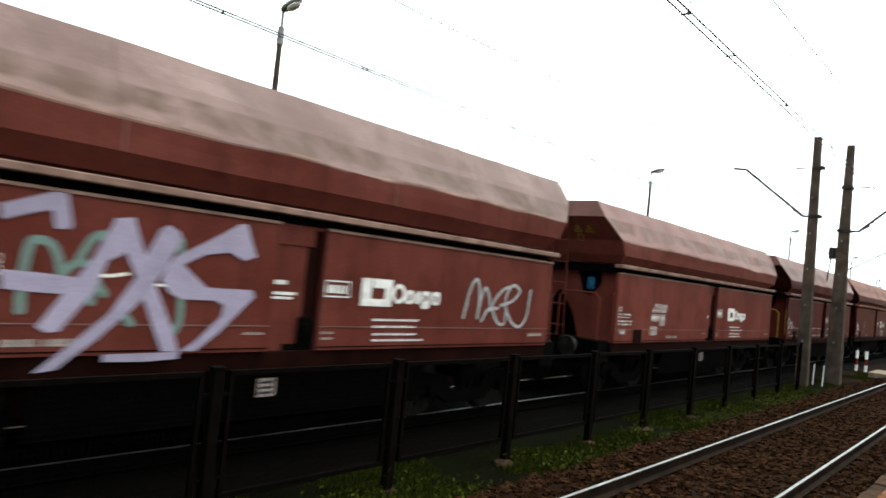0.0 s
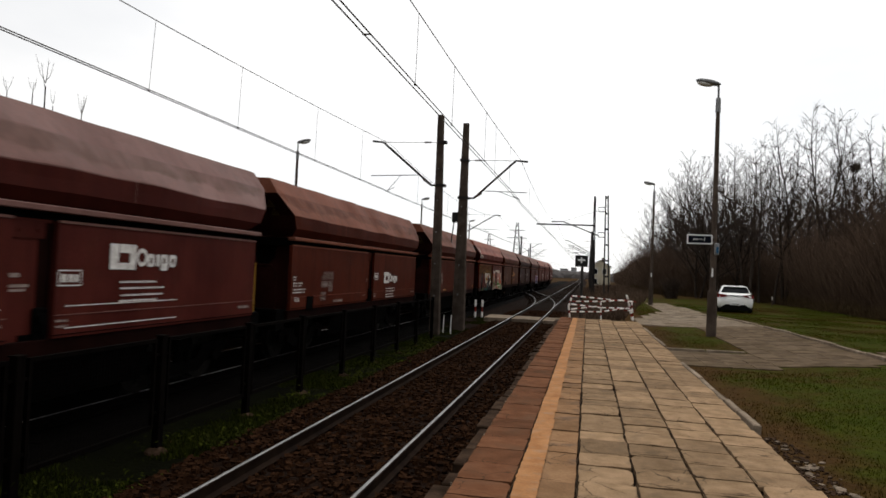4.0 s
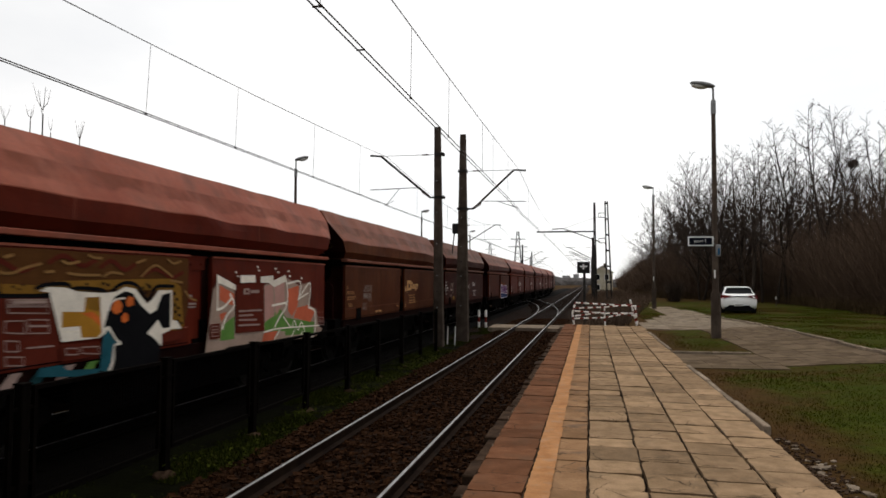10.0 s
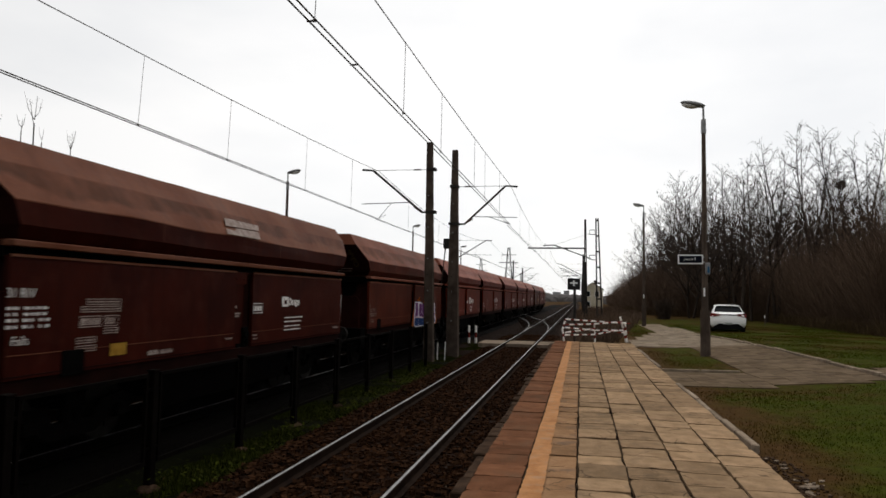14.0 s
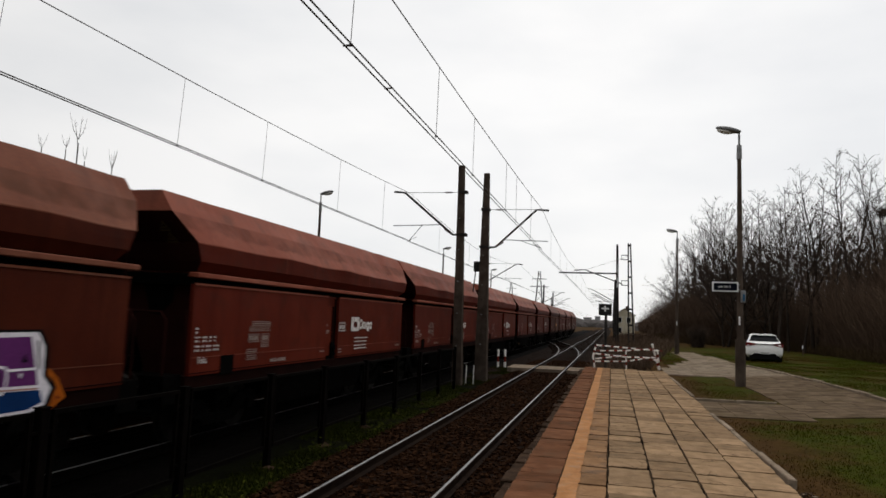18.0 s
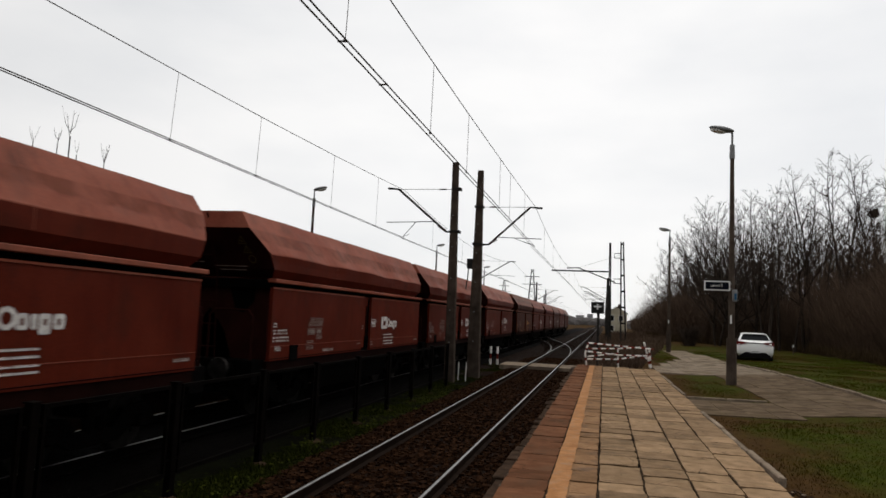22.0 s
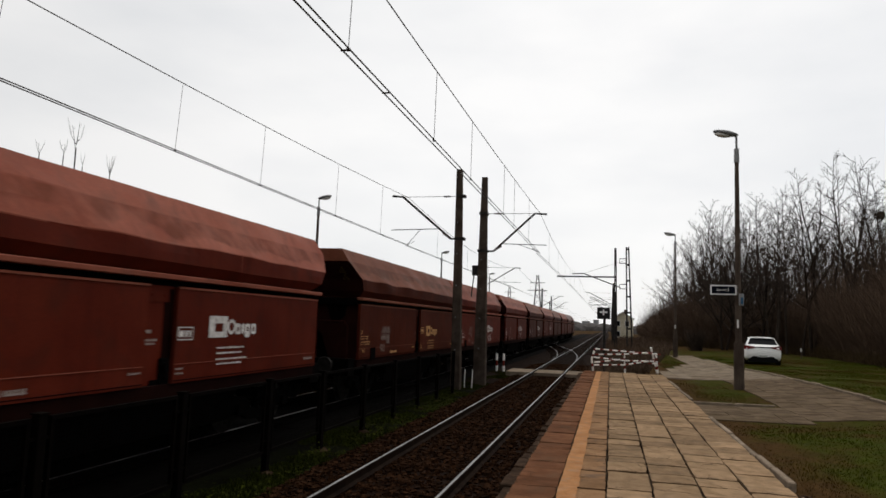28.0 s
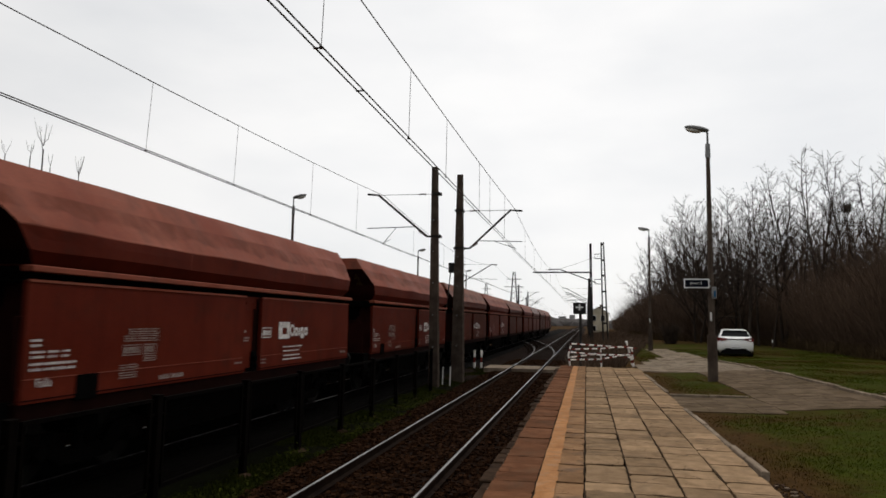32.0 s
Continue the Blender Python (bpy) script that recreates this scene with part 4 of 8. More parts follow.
def overhead(x, spans, z_contact, z_end, z_mid, drops, label, side=0.03):
    root = thing("overhead_line", label, "overhead wire")
    y0, y1 = spans[0][0], spans[-1][1]
    for dx in (-0.045, 0.045):
        ys = [y0, *[s[1] for s in spans]]
        for k, (ya, yb) in enumerate(zip(ys, ys[1:])):
            zig = 0.08 if k % 2 else -0.04
            bm = B()
            rod(bm, (x + dx + side - zig, ya, z_contact), (x + dx + side + zig * (0.2 if k == 0 else 1), yb, z_contact), 0.0105, n=5)
            part("contact_wire", bm, M_WIRE, root)
    for s0, s1 in spans:
        bm = B()
        pipe(bm, [(x, y, z) for y, z in sag_curve(s0, s1, z_end, z_mid)], 0.0095, 5)
        part("messenger_wire", bm, M_WIRE, root)

    def height(y):
        for s0, s1 in spans:
            if s0 <= y <= s1:
                return z_mid + (z_end - z_mid) * (2 * (y - s0) / (s1 - s0) - 1) ** 2
        return z_end
    for y in drops:
        bm = B()
        rod(bm, (x + 0.02, y, z_contact), (x, y + 0.12, height(y)), 0.005, n=4)
        box(bm, x + 0.0, x + 0.04, y - 0.012, y + 0.012, z_contact - 0.012, z_contact + 0.02)
        part("dropper", bm, M_WIRE, root)
    return root


NEAR_SPANS = [(-33, 28.6), (28.6, 62.0), (62.0, 118), (118, 176), (176, 236), (236, 296), (296, 420)]
near_line = overhead(TRACK_X, NEAR_SPANS, 5.24, 6.92, 6.38, [-7, -2.6, 2.6, 6.93, 10.8, 13.9, 18.5, 20.6, 24.5, 33, 39, 45, 51, 57, 68, 78, 88, 98, 108], "double contact wire and catenary over the near track", -0.01)
train_line = overhead(TRAIN_X, [(-32, 26.2), (26.2, 60.0), (60.0, 116)], 5.25, 7.18, 6.42,
                      [-6, -1.5, 3.2, 7.0, 10.97, 14.2, 18.7, 22.8, 31, 38, 45, 52, 70, 85, 100], "double contact wire and catenary over the freight track")
for y in (6.93, 8.38):
    bm = B()
    box(bm, TRACK_X - 0.07, TRACK_X + 0.05, y - 0.008, y + 0.008, 5.232, 5.25)
    part("spacer_clamp", bm, M_WIRE, near_line)
for y in (4.5, 6.92):
    bm = B()
    box(bm, TRAIN_X - 0.03, TRAIN_X + 0.03, y - 0.006, y + 0.006, 5.24, 5.27)
    part("spacer_clamp", bm, M_WIRE, train_line)


def insulator(bm, a, b, r=0.05, n=4):
    a, b = Vector(a), Vector(b)
    for k in range(n):
        p, q = a + (b - a) * (k + 0.15) / n, a + (b - a) * (k + 0.75) / n
        rod(bm, p, q, r, r * 0.45, 8)
    rod(bm, a, b, r * 0.35, n=6)


def catenary_mast(x, y, height, taper, side, reach, z_arm, z_strut, z_reg, lean=0.0, mat=None, label="", stub=0.5):
    """A mast with an inclined cantilever tube towards side (-1 or +1), a top tie and a registration arm."""
    root = thing("catenary_mast", label, "catenary mast", group="catenary masts")
    bm = B()
    w0, w1 = taper
    a = [bm.verts.new((x + sx * w0, y + sy * w0 * 0.8, -0.4)) for sx, sy in ((-1, -1), (1, -1), (1, 1), (-1, 1))]
    b = [bm.verts.new((x + lean + sx * w1, y + sy * w1 * 0.8, height)) for sx, sy in ((-1, -1), (1, -1), (1, 1), (-1, 1))]
    for k in range(4):
        bm.faces.new((a[k], a[(k + 1) % 4], b[(k + 1) % 4], b[k]))
    bm.faces.new(b)
    bmesh.ops.bevel(bm, geom=[e for e in bm.edges if abs(e.verts[0].co.z - e.verts[1].co.z) > 1], offset=0.025, segments=1, affect="EDGES")
    part("mast_shaft", bm, mat or M_POLE, root)
    for k in range(10):
        z = 1.2 + 0.62 * k
        u = w0 + (w1 - w0) * z / height
        bm = B()
        rod(bm, (x + lean * z / height - 0.035, y - u * 0.8 - 0.004, z), (x + lean * z / height - 0.035, y - u * 0.8 + 0.02, z), 0.028, n=6)
        part("bolt_hole", bm, M_BLACK if k % 2 else M_GREYSTEEL, root)
    tip = x + side * reach
    for z in (z_arm, z_strut):
        bm = B()
        u = w0 + (w1 - w0) * z / height + 0.02
        box(bm, x - u - 0.02, x + u + 0.02, y - u, y + u, z - 0.05, z + 0.05)
        part("clamp_band", bm, M_MAST, root)
    arm_in = x + side * (w0 + 0.18)
    bm = B()
    pipe(bm, [(x + side * w1, y, z_strut), (arm_in, y, z_strut), (tip, y, z_arm), (tip + side * stub, y, z_arm - 0.04 * side)], 0.045, 8)
    part("cantilever_tube", bm, M_MAST, root)
    bm = B()
    insulator(bm, (arm_in + side * 0.05, y, z_strut + 0.05), (arm_in + side * 0.35, y, z_strut + (z_arm - z_strut) * 0.14), 0.07)
    part("strut_insulator", bm, M_CERAMIC, root)
    bm = B()
    rod(bm, (x, y, z_arm), (tip, y, z_arm), 0.011, n=5)
    part("top_tie", bm, M_MAST, root)
    bm = B()
    insulator(bm, (x + side * 0.45, y, z_arm), (x + side * 0.75, y, z_arm), 0.05)
    part("tie_insulator", bm, M_CERAMIC, root)
    bm = B()
    frac = (z_reg - z_strut) / (z_arm - z_strut)
    rx = arm_in + (tip - arm_in) * frac
    rod(bm, (rx, y, z_reg), (tip + side * stub, y, z_reg - 0.05), 0.018, n=6)
    part("registration_tube", bm, M_MAST, root)
    bm = B()
    cx = TRACK_X if abs(tip - TRACK_X) < abs(tip - TRAIN_X) else TRAIN_X
    rod(bm, (rx + (tip - rx) * 0.5, y, z_reg - 0.02), (cx, y, 5.28), 0.013, n=5)
    rod(bm, (cx - 0.3 * side, y, 5.42), (cx, y, 5.28), 0.010, n=5)
    part("steady_arm", bm, M_MAST, root)
    return root


catenary_mast(-5.78, 26.2, 8.30, (0.20, 0.12), -1, 2.42, 7.22, 5.52, 5.92, lean=-0.1, label="tall tapered concrete catenary mast beside the fence end", stub=0.45)
catenary_mast(-5.30, 28.6, 8.49, (0.27, 0.12), 1, 2.18, 6.91, 5.30, 5.62, lean=0.0, label="weathered concrete catenary mast with a bracket over the near track", stub=0.5)
catenary_mast(-11.2, 60.0, 8.4, (0.2, 0.12), 1, 3.0, 7.2, 5.6, 5.95, label="distant concrete catenary mast behind the freight train", mat=M_MAST)
catenary_mast(0.35, 92.0, 8.0, (0.20, 0.14), -1, 3.0, 6.7, 5.3, 5.7, label="dark catenary mast standing past the sign board", mat=M_MAST)
catenary_mast(0.75, 104.0, 7.6, (0.14, 0.10), -1, 3.3, 6.6, 5.2, 5.6, label="slim dark catenary mast farther along", mat=M_MAST)
for y in (118, 147, 176, 206, 236, 266, 296):
    catenary_mast(0.4, y, 8.4, (0.16, 0.12), -1, 3.2, 6.9, 5.5, 5.9, label="far catenary mast along the line", mat=M_MAST)
    catenary_mast(-11.2 - max(0, y - 120) ** 2 / 860, y - 2, 8.4, (0.16, 0.12), 1, 3.0, 7.2, 5.6, 5.95, label="far catenary mast along the line", mat=M_MAST)


def lattice_mast(x, y, height, lean, spread, label, arm=True):
    """Two steel channel legs tied by plates, with brackets."""
    root = thing("lattice_mast", label, "catenary mast", group="lattice masts")
    for s in (-1, 1):
        bm = B()
        rod(bm, (x + s * spread - lean * 0.0, y, -0.35), (x - lean + s * spread * 0.45, y, height), 0.07, 0.06, 4)
        part("leg", bm, M_MAST, root)
    for k in range(7):
        z = 0.8 + (height - 1) * k / 6
        bm = B()
        u = spread * (1 - 0.55 * z / height) + 0.05
        cx = x - lean * z / height
        box(bm, cx - u, cx + u, y - 0.05, y + 0.05, z - 0.08, z + 0.08)
        part("tie_plate", bm, M_MAST, root)
    if arm:
        for z in (5.9, 8.15):
            bm = B()
            pipe(bm, [(x - 0.3, y, z - 0.25), (x - 0.9, y, z - 0.25), (x - 0.9, y, z + 0.15), (x - 0.3, y, z + 0.15)], 0.04, 6)
            part("bracket", bm, M_MAST, root)
        bm = B()
        pipe(bm, [(x - 0.8, y, 5.75), (x - 4.0, y, 6.95), (x - 5.0, y, 6.9)], 0.05, 6)
        part("cantilever_tube", bm, M_MAST, root)
        bm = B()
        rod(bm, (x - 0.3, y, 8.2), (x - 4.0, y, 6.95), 0.012, n=4)
        part("top_tie", bm, M_MAST, root)
    return root


lattice_mast(1.65, 62.0, 9.35, 0.25, 0.22, "slender two-legged steel catenary mast beyond the barrier")
lattice_mast(0.55, 74.0, 10.6, 0.1, 0.12, "slim steel mast with a cross bracket", arm=False)
bm = B()
box(bm, -5.6, 0.5, 73.94, 74.06, 7.45, 7.6)
tagged(part("cross_beam", bm, M_MAST), "dark steel cross beam carrying overhead wires", "beam")

# signal post between the tracks
sig = thing("signal_post", "slim dark railway signal post with a black lamp head", "railway signal")
bm = B()
rod(bm, (-6.25, 33.0, -0.35), (-6.25, 33.0, 5.95), 0.075, 0.06, 8)
part("pole", bm, M_MAST, sig)
bm = B()
box(bm, -6.62, -6.28, 32.85, 33.05, 4.55, 5.05, 0.03)
part("lamp_head", bm, M_BLACK, sig)
bm = B()
rod(bm, (-6.45, 32.8, 5.0), (-6.95, 32.9, 0.3), 0.03, n=6)
part("ladder_rail", bm, M_MAST, sig)


# ---------- platform lamps ----------
def street_lamp(x, y, base, height, head_dir, label, mat=M_POLE):
    root = thing("street_lamp", label, "street lamp", group="platform lamps")
    bm = B()
    rod(bm, (x, y, base - 0.3), (x, y, base + 1.45), 0.155, 0.15, 10)
    part("base_pole", bm, mat, root)
    bm = B()
    rod(bm, (x, y, base + 1.45), (x, y, base + height - 0.75), 0.10, 0.062, 10)
    part("shaft", bm, mat, root)
    bm = B()
    rod(bm, (x, y, base + height - 0.8), (x, y, base + height - 0.35), 0.085, 0.075, 10)
    part("collar", bm, M_GREYSTEEL, root, "bluish grey steel collar")
    bm = B()
    d = head_dir
    top = base + height
    pipe(bm, [(x, y, top - 0.4), (x, y, top + 0.02), (x + 0.05 * d, y, top + 0.10)], 0.034, 8)
    part("arm", bm, M_GREYSTEEL, root)
    bm = B()
    bmesh.ops.create_uvsphere(bm, u_segments=14, v_segments=8, radius=1.0, matrix=Matrix.Translation((x + 0.32 * d, y, top + 0.17)) @ Matrix.Rotation(radians(-12 * d), 4, "Y") @ Matrix.Diagonal((0.40, 0.15, 0.095, 1)))
    head = part("lamp_head", bm, M_GREYSTEEL, root, smooth=True)
    bm = B()
    bmesh.ops.create_uvsphere(bm, u_segments=12, v_segments=6, radius=1.0, matrix=Matrix.Translation((x + 0.42 * d, y, top + 0.12)) @ Matrix.Rotation(radians(-12 * d), 4, "Y") @ Matrix.Diagonal((0.26, 0.12, 0.085, 1)))
    part("glass_bowl", bm, M_LENS, head, smooth=True)
    return root


street_lamp(3.87, 23.0, 0.46, 7.95, -1, "tall concrete platform lamp with a single curved head")
street_lamp(4.1, 47.1, 0.40, 7.95, -1, "tall platform lamp standing farther along the path")
for y in (10.0, 33.1, 60.4, 86.0):
    street_lamp(-15.0 if y > 20 else -14.75, y, 0.40, 8.0, 1, "platform lamp rising behind the freight train")

sign = thing("platform_sign", "small navy platform sign with white rim on the lamp post", "sign")
bm = B()
box(bm, 3.04, 3.80, 22.86, 22.90, 3.38, 3.68)
part("rim", bm, M_SIGNWHITE, sign)
bm = B()
box(bm, 3.075, 3.765, 22.852, 22.859, 3.415, 3.645)
part("face", bm, M_SIGNBLUE, sign)
lettering("word", "peron", 0.115, M_SIGNWHITE, sign, pose(3.36, 22.846, 3.535, 90, 0, 0))
lettering("numeral", "1", 0.16, M_SIGNWHITE, sign, pose(3.56, 22.846, 3.535, 90, 0, 0))
bm = B()
rod(bm, (3.78, 22.88, 3.6), (3.88, 22.95, 3.6), 0.02)
rod(bm, (3.78, 22.88, 3.45), (3.88, 22.95, 3.45), 0.02)
part("bracket", bm, M_GREYSTEEL, sign)
spk = thing("loudspeaker_box", "small grey-green box strapped to the lamp post", "box")
bm = B()
box(bm, 3.86, 3.99, 22.72, 22.86, 3.05, 3.42, 0.02)
part("case", bm, M_GREYSTEEL, spk)
bm = B()
box(bm, 3.90, 3.96, 22.70, 22.722, 3.10, 3.30)
part("grille", bm, M_BLUEBIT, spk)
tag = thing("post_marker", "small white number plate on the lamp post", "plate")
bm = B()
box(bm, 3.80, 3.85, 22.84, 22.85, 2.36, 2.62)
part("plate", bm, M_SIGNWHITE, tag)
tag2 = copy_thing(tag, pose(0.25, 24.1, -0.05))

# ---------- barrier, marker posts, boards ----------
def striped_bar(root, a, b, r, n, flip=0):
    a, b = Vector(a), Vector(b)
    for k in range(n):
        bm = B()
        wh = 0.08 if (k + flip) % 2 else -0.08
        u0, u1 = max(0.0, k / n - wh / n), min(1.0, (k + 1) / n + wh / n)
        q = r * (1.15 if (k + flip) % 2 else 0.8)
        rod(bm, a + (b - a) * u0, a + (b - a) * u1, q, n=6)
        part("stripe", bm, M_WHITEBAR if (k + flip) % 2 else M_REDBAR, root)


barrier = thing("barrier_fence", "red and white striped barrier closing the platform end", "barrier")
LEAN = [((-0.58, 27.6, 1.43), (-0.70, 27.55, 0.99), 0.034, 4, 0), ((-0.70, 27.55, 0.99), (-0.62, 27.6, 0.42), 0.034, 4, 1), ((0.553, 28.7, 1.21), (0.58, 28.7, 0.46), 0.028, 5, 1),
        ((1.62, 29.7, 1.48), (1.90, 29.94, 0.42), 0.042, 7, 1), ((1.83, 29.86, 1.25), (1.92, 29.95, 0.42), 0.036, 5, 1)]
for a, b, r, n, flip in LEAN:
    post = new("barrier_post")
    post.parent = barrier
    striped_bar(post, a, b, r, n, flip)
RUNS = [((-0.58, 27.6, 1.405), (1.10, 29.2, 1.27), 10, 1), ((1.10, 29.2, 1.27), (2.05, 30.05, 1.20), 5, 0), ((-0.59, 27.6, 1.185), (0.55, 28.7, 1.20), 7, 0), ((0.55, 28.7, 1.20), (1.60, 29.65, 1.28), 6, 1),
        ((-0.59, 27.6, 1.075), (0.57, 28.72, 0.945), 7, 1), ((0.57, 28.72, 0.945), (1.75, 29.8, 0.925), 7, 1), ((-0.59, 27.6, 0.878), (0.55, 28.7, 1.01), 6, 1), ((-0.60, 27.6, 0.78), (0.57, 28.7, 0.775), 7, 1),
        ((0.57, 28.7, 0.775), (1.66, 29.72, 0.95), 7, 0), ((1.51, 29.6, 0.842), (2.01, 30.03, 0.825), 3, 0)]
for a, b, n, flip in RUNS:
    bar = new("barrier_rail")
    bar.parent = barrier
    striped_bar(bar, a, b, 0.028, n, flip)

tsign = thing("track_sign", "black board with a white cross mark on a dark post", "sign")
bm = B()
rod(bm, (-0.27, 32.5, -0.3), (-0.27, 32.5, 2.7), 0.06, n=8)
part("pole", bm, M_MAST, tsign)
bm = B()
box(bm, -0.60, -0.02, 32.42, 32.46, 2.62, 3.15, 0.01)
part("board", bm, M_BLACK, tsign)
bm = B()
box(bm, -0.48, -0.14, 32.405, 32.418, 2.90, 2.97)
box(bm, -0.345, -0.275, 32.40, 32.404, 2.80, 3.06)
part("cross_mark", bm, M_SIGNWHITE, tsign)

for x, y in ((-5.92, 36.9), (-5.56, 37.0)):
    mp = thing("marker_post", "short red and white striped marker post by the track", "post", group="marker posts")
    striped_bar(mp, (x, y, -0.36), (x, y, 0.66), 0.058, 3, 1)
for x, y in ((-5.56, 26.75), (-5.28, 26.85)):
    gp = thing("guard_rod", "thin whitish metal rod standing at the mast foot", "post", group="guard rods")
    bm = B()
    rod(bm, (x, y, -0.36), (x + 0.02, y, 0.42), 0.022, n=6)
    part("rod", bm, M_WHITEBAR, gp)
planks = thing("crossing_planks", "pale concrete crossing planks laid across the near track", "level crossing", kind="structure")
for x0, x1 in ((-4.9, -3.74), (-3.56, -2.26), (-2.06, -1.2)):
    for k in range(4):
        bm = B()
        box(bm, x0, x1, 33.3 + 0.6 * k, 33.87 + 0.6 * k, -0.22, -0.012, 0.01)
        part("plank", bm, M_KERB, planks)

# crumbled kerb pieces where the slabs end in soil
for k in range(60):
    bm = B()
    x, y = 2.06 + abs(random.gauss(0.0, 0.16)), random.uniform(4.6, 8.6)
    x += 0.03 * (9.0 - y)
    bmesh.ops.create_icosphere(bm, subdivisions=1, radius=random.choice((0.012, 0.016, 0.02, 0.03, 0.05)) * random.uniform(0.8, 1.2), matrix=Matrix.Translation((x, y, ground_z(max(x, 2.0), y) + 0.008)) @ pose(0, 0, 0, 0, 0, random.uniform(0, 180)) @ Matrix.Diagonal((1.7, 1, 0.5, 1)))
    tagged(part("broken_kerb_piece", bm, M_KERB), "pale crumbled kerb piece lying in the soil", "rubble", group="rubble")

def rubble_spot(r):
    y = 4.4 + 4.3 * r.random()
    x = 1.99 + 0.30 * r.random() ** 1.6 + 0.02 * (9.0 - y)
    return x, y, ground_z(x, y) + 0.004


stones("kerb_rubble", 550, rubble_spot, "grey crumbled concrete and grit beside the slabs", (0.005, 0.020), M_COPING)

# litter on the ballast by the platform
for k in range(16):
    bm = B()
    x, y = random.uniform(-1.75, -1.3), random.choice((9.8, 10.4, 11.2)) + random.uniform(-1.2, 1.2)
    bmesh.ops.create_icosphere(bm, subdivisions=1, radius=random.uniform(0.03, 0.07), matrix=Matrix.Translation((x, y, -0.19)) @ Matrix.Diagonal((1.6, 1, 0.35, 1)))
    tagged(part("broken_concrete", bm, M_CONC), "broken piece of concrete on the ballast", "rubble", group="rubble")


# ---------- freight train ----------
GRAF_COLOURS = {"lilac": (0.33, 0.28, 0.37), "mint": (0.155, 0.215, 0.19), "silver": (0.36, 0.35, 0.34), "ochre": (0.21, 0.105, 0.018), "ochrel": (0.24, 0.13, 0.045),
                "teal": (0.018, 0.085, 0.11), "creamw": (0.82, 0.74, 0.63), "black": (0.006, 0.006, 0.007), "orange": (0.58, 0.13, 0.028), "brick": (0.52, 0.12, 0.06),
                "sage": (0.11, 0.23, 0.05), "greyl": (0.30, 0.21, 0.18), "panelred": (0.095, 0.017, 0.010), "purple": (0.13, 0.030, 0.14), "blue": (0.008, 0.033, 0.12),
                "petrol": (0.012, 0.046, 0.052), "amber": (0.082, 0.033, 0.0105), "gold": (0.36, 0.17, 0.022), "khaki": (0.33, 0.235, 0.185), "pinkg": (0.46, 0.25, 0.21), "rust": (0.40, 0.095, 0.010), "whitey": (0.88, 0.83, 0.88)}
GRAF_MATS = {k: material("spray_paint_" + k, tuple(v * 0.8 for v in c), c, rough=0.6, scale=3, fine=40, bump=0.05, spread=0.05) for k, c in GRAF_COLOURS.items()}


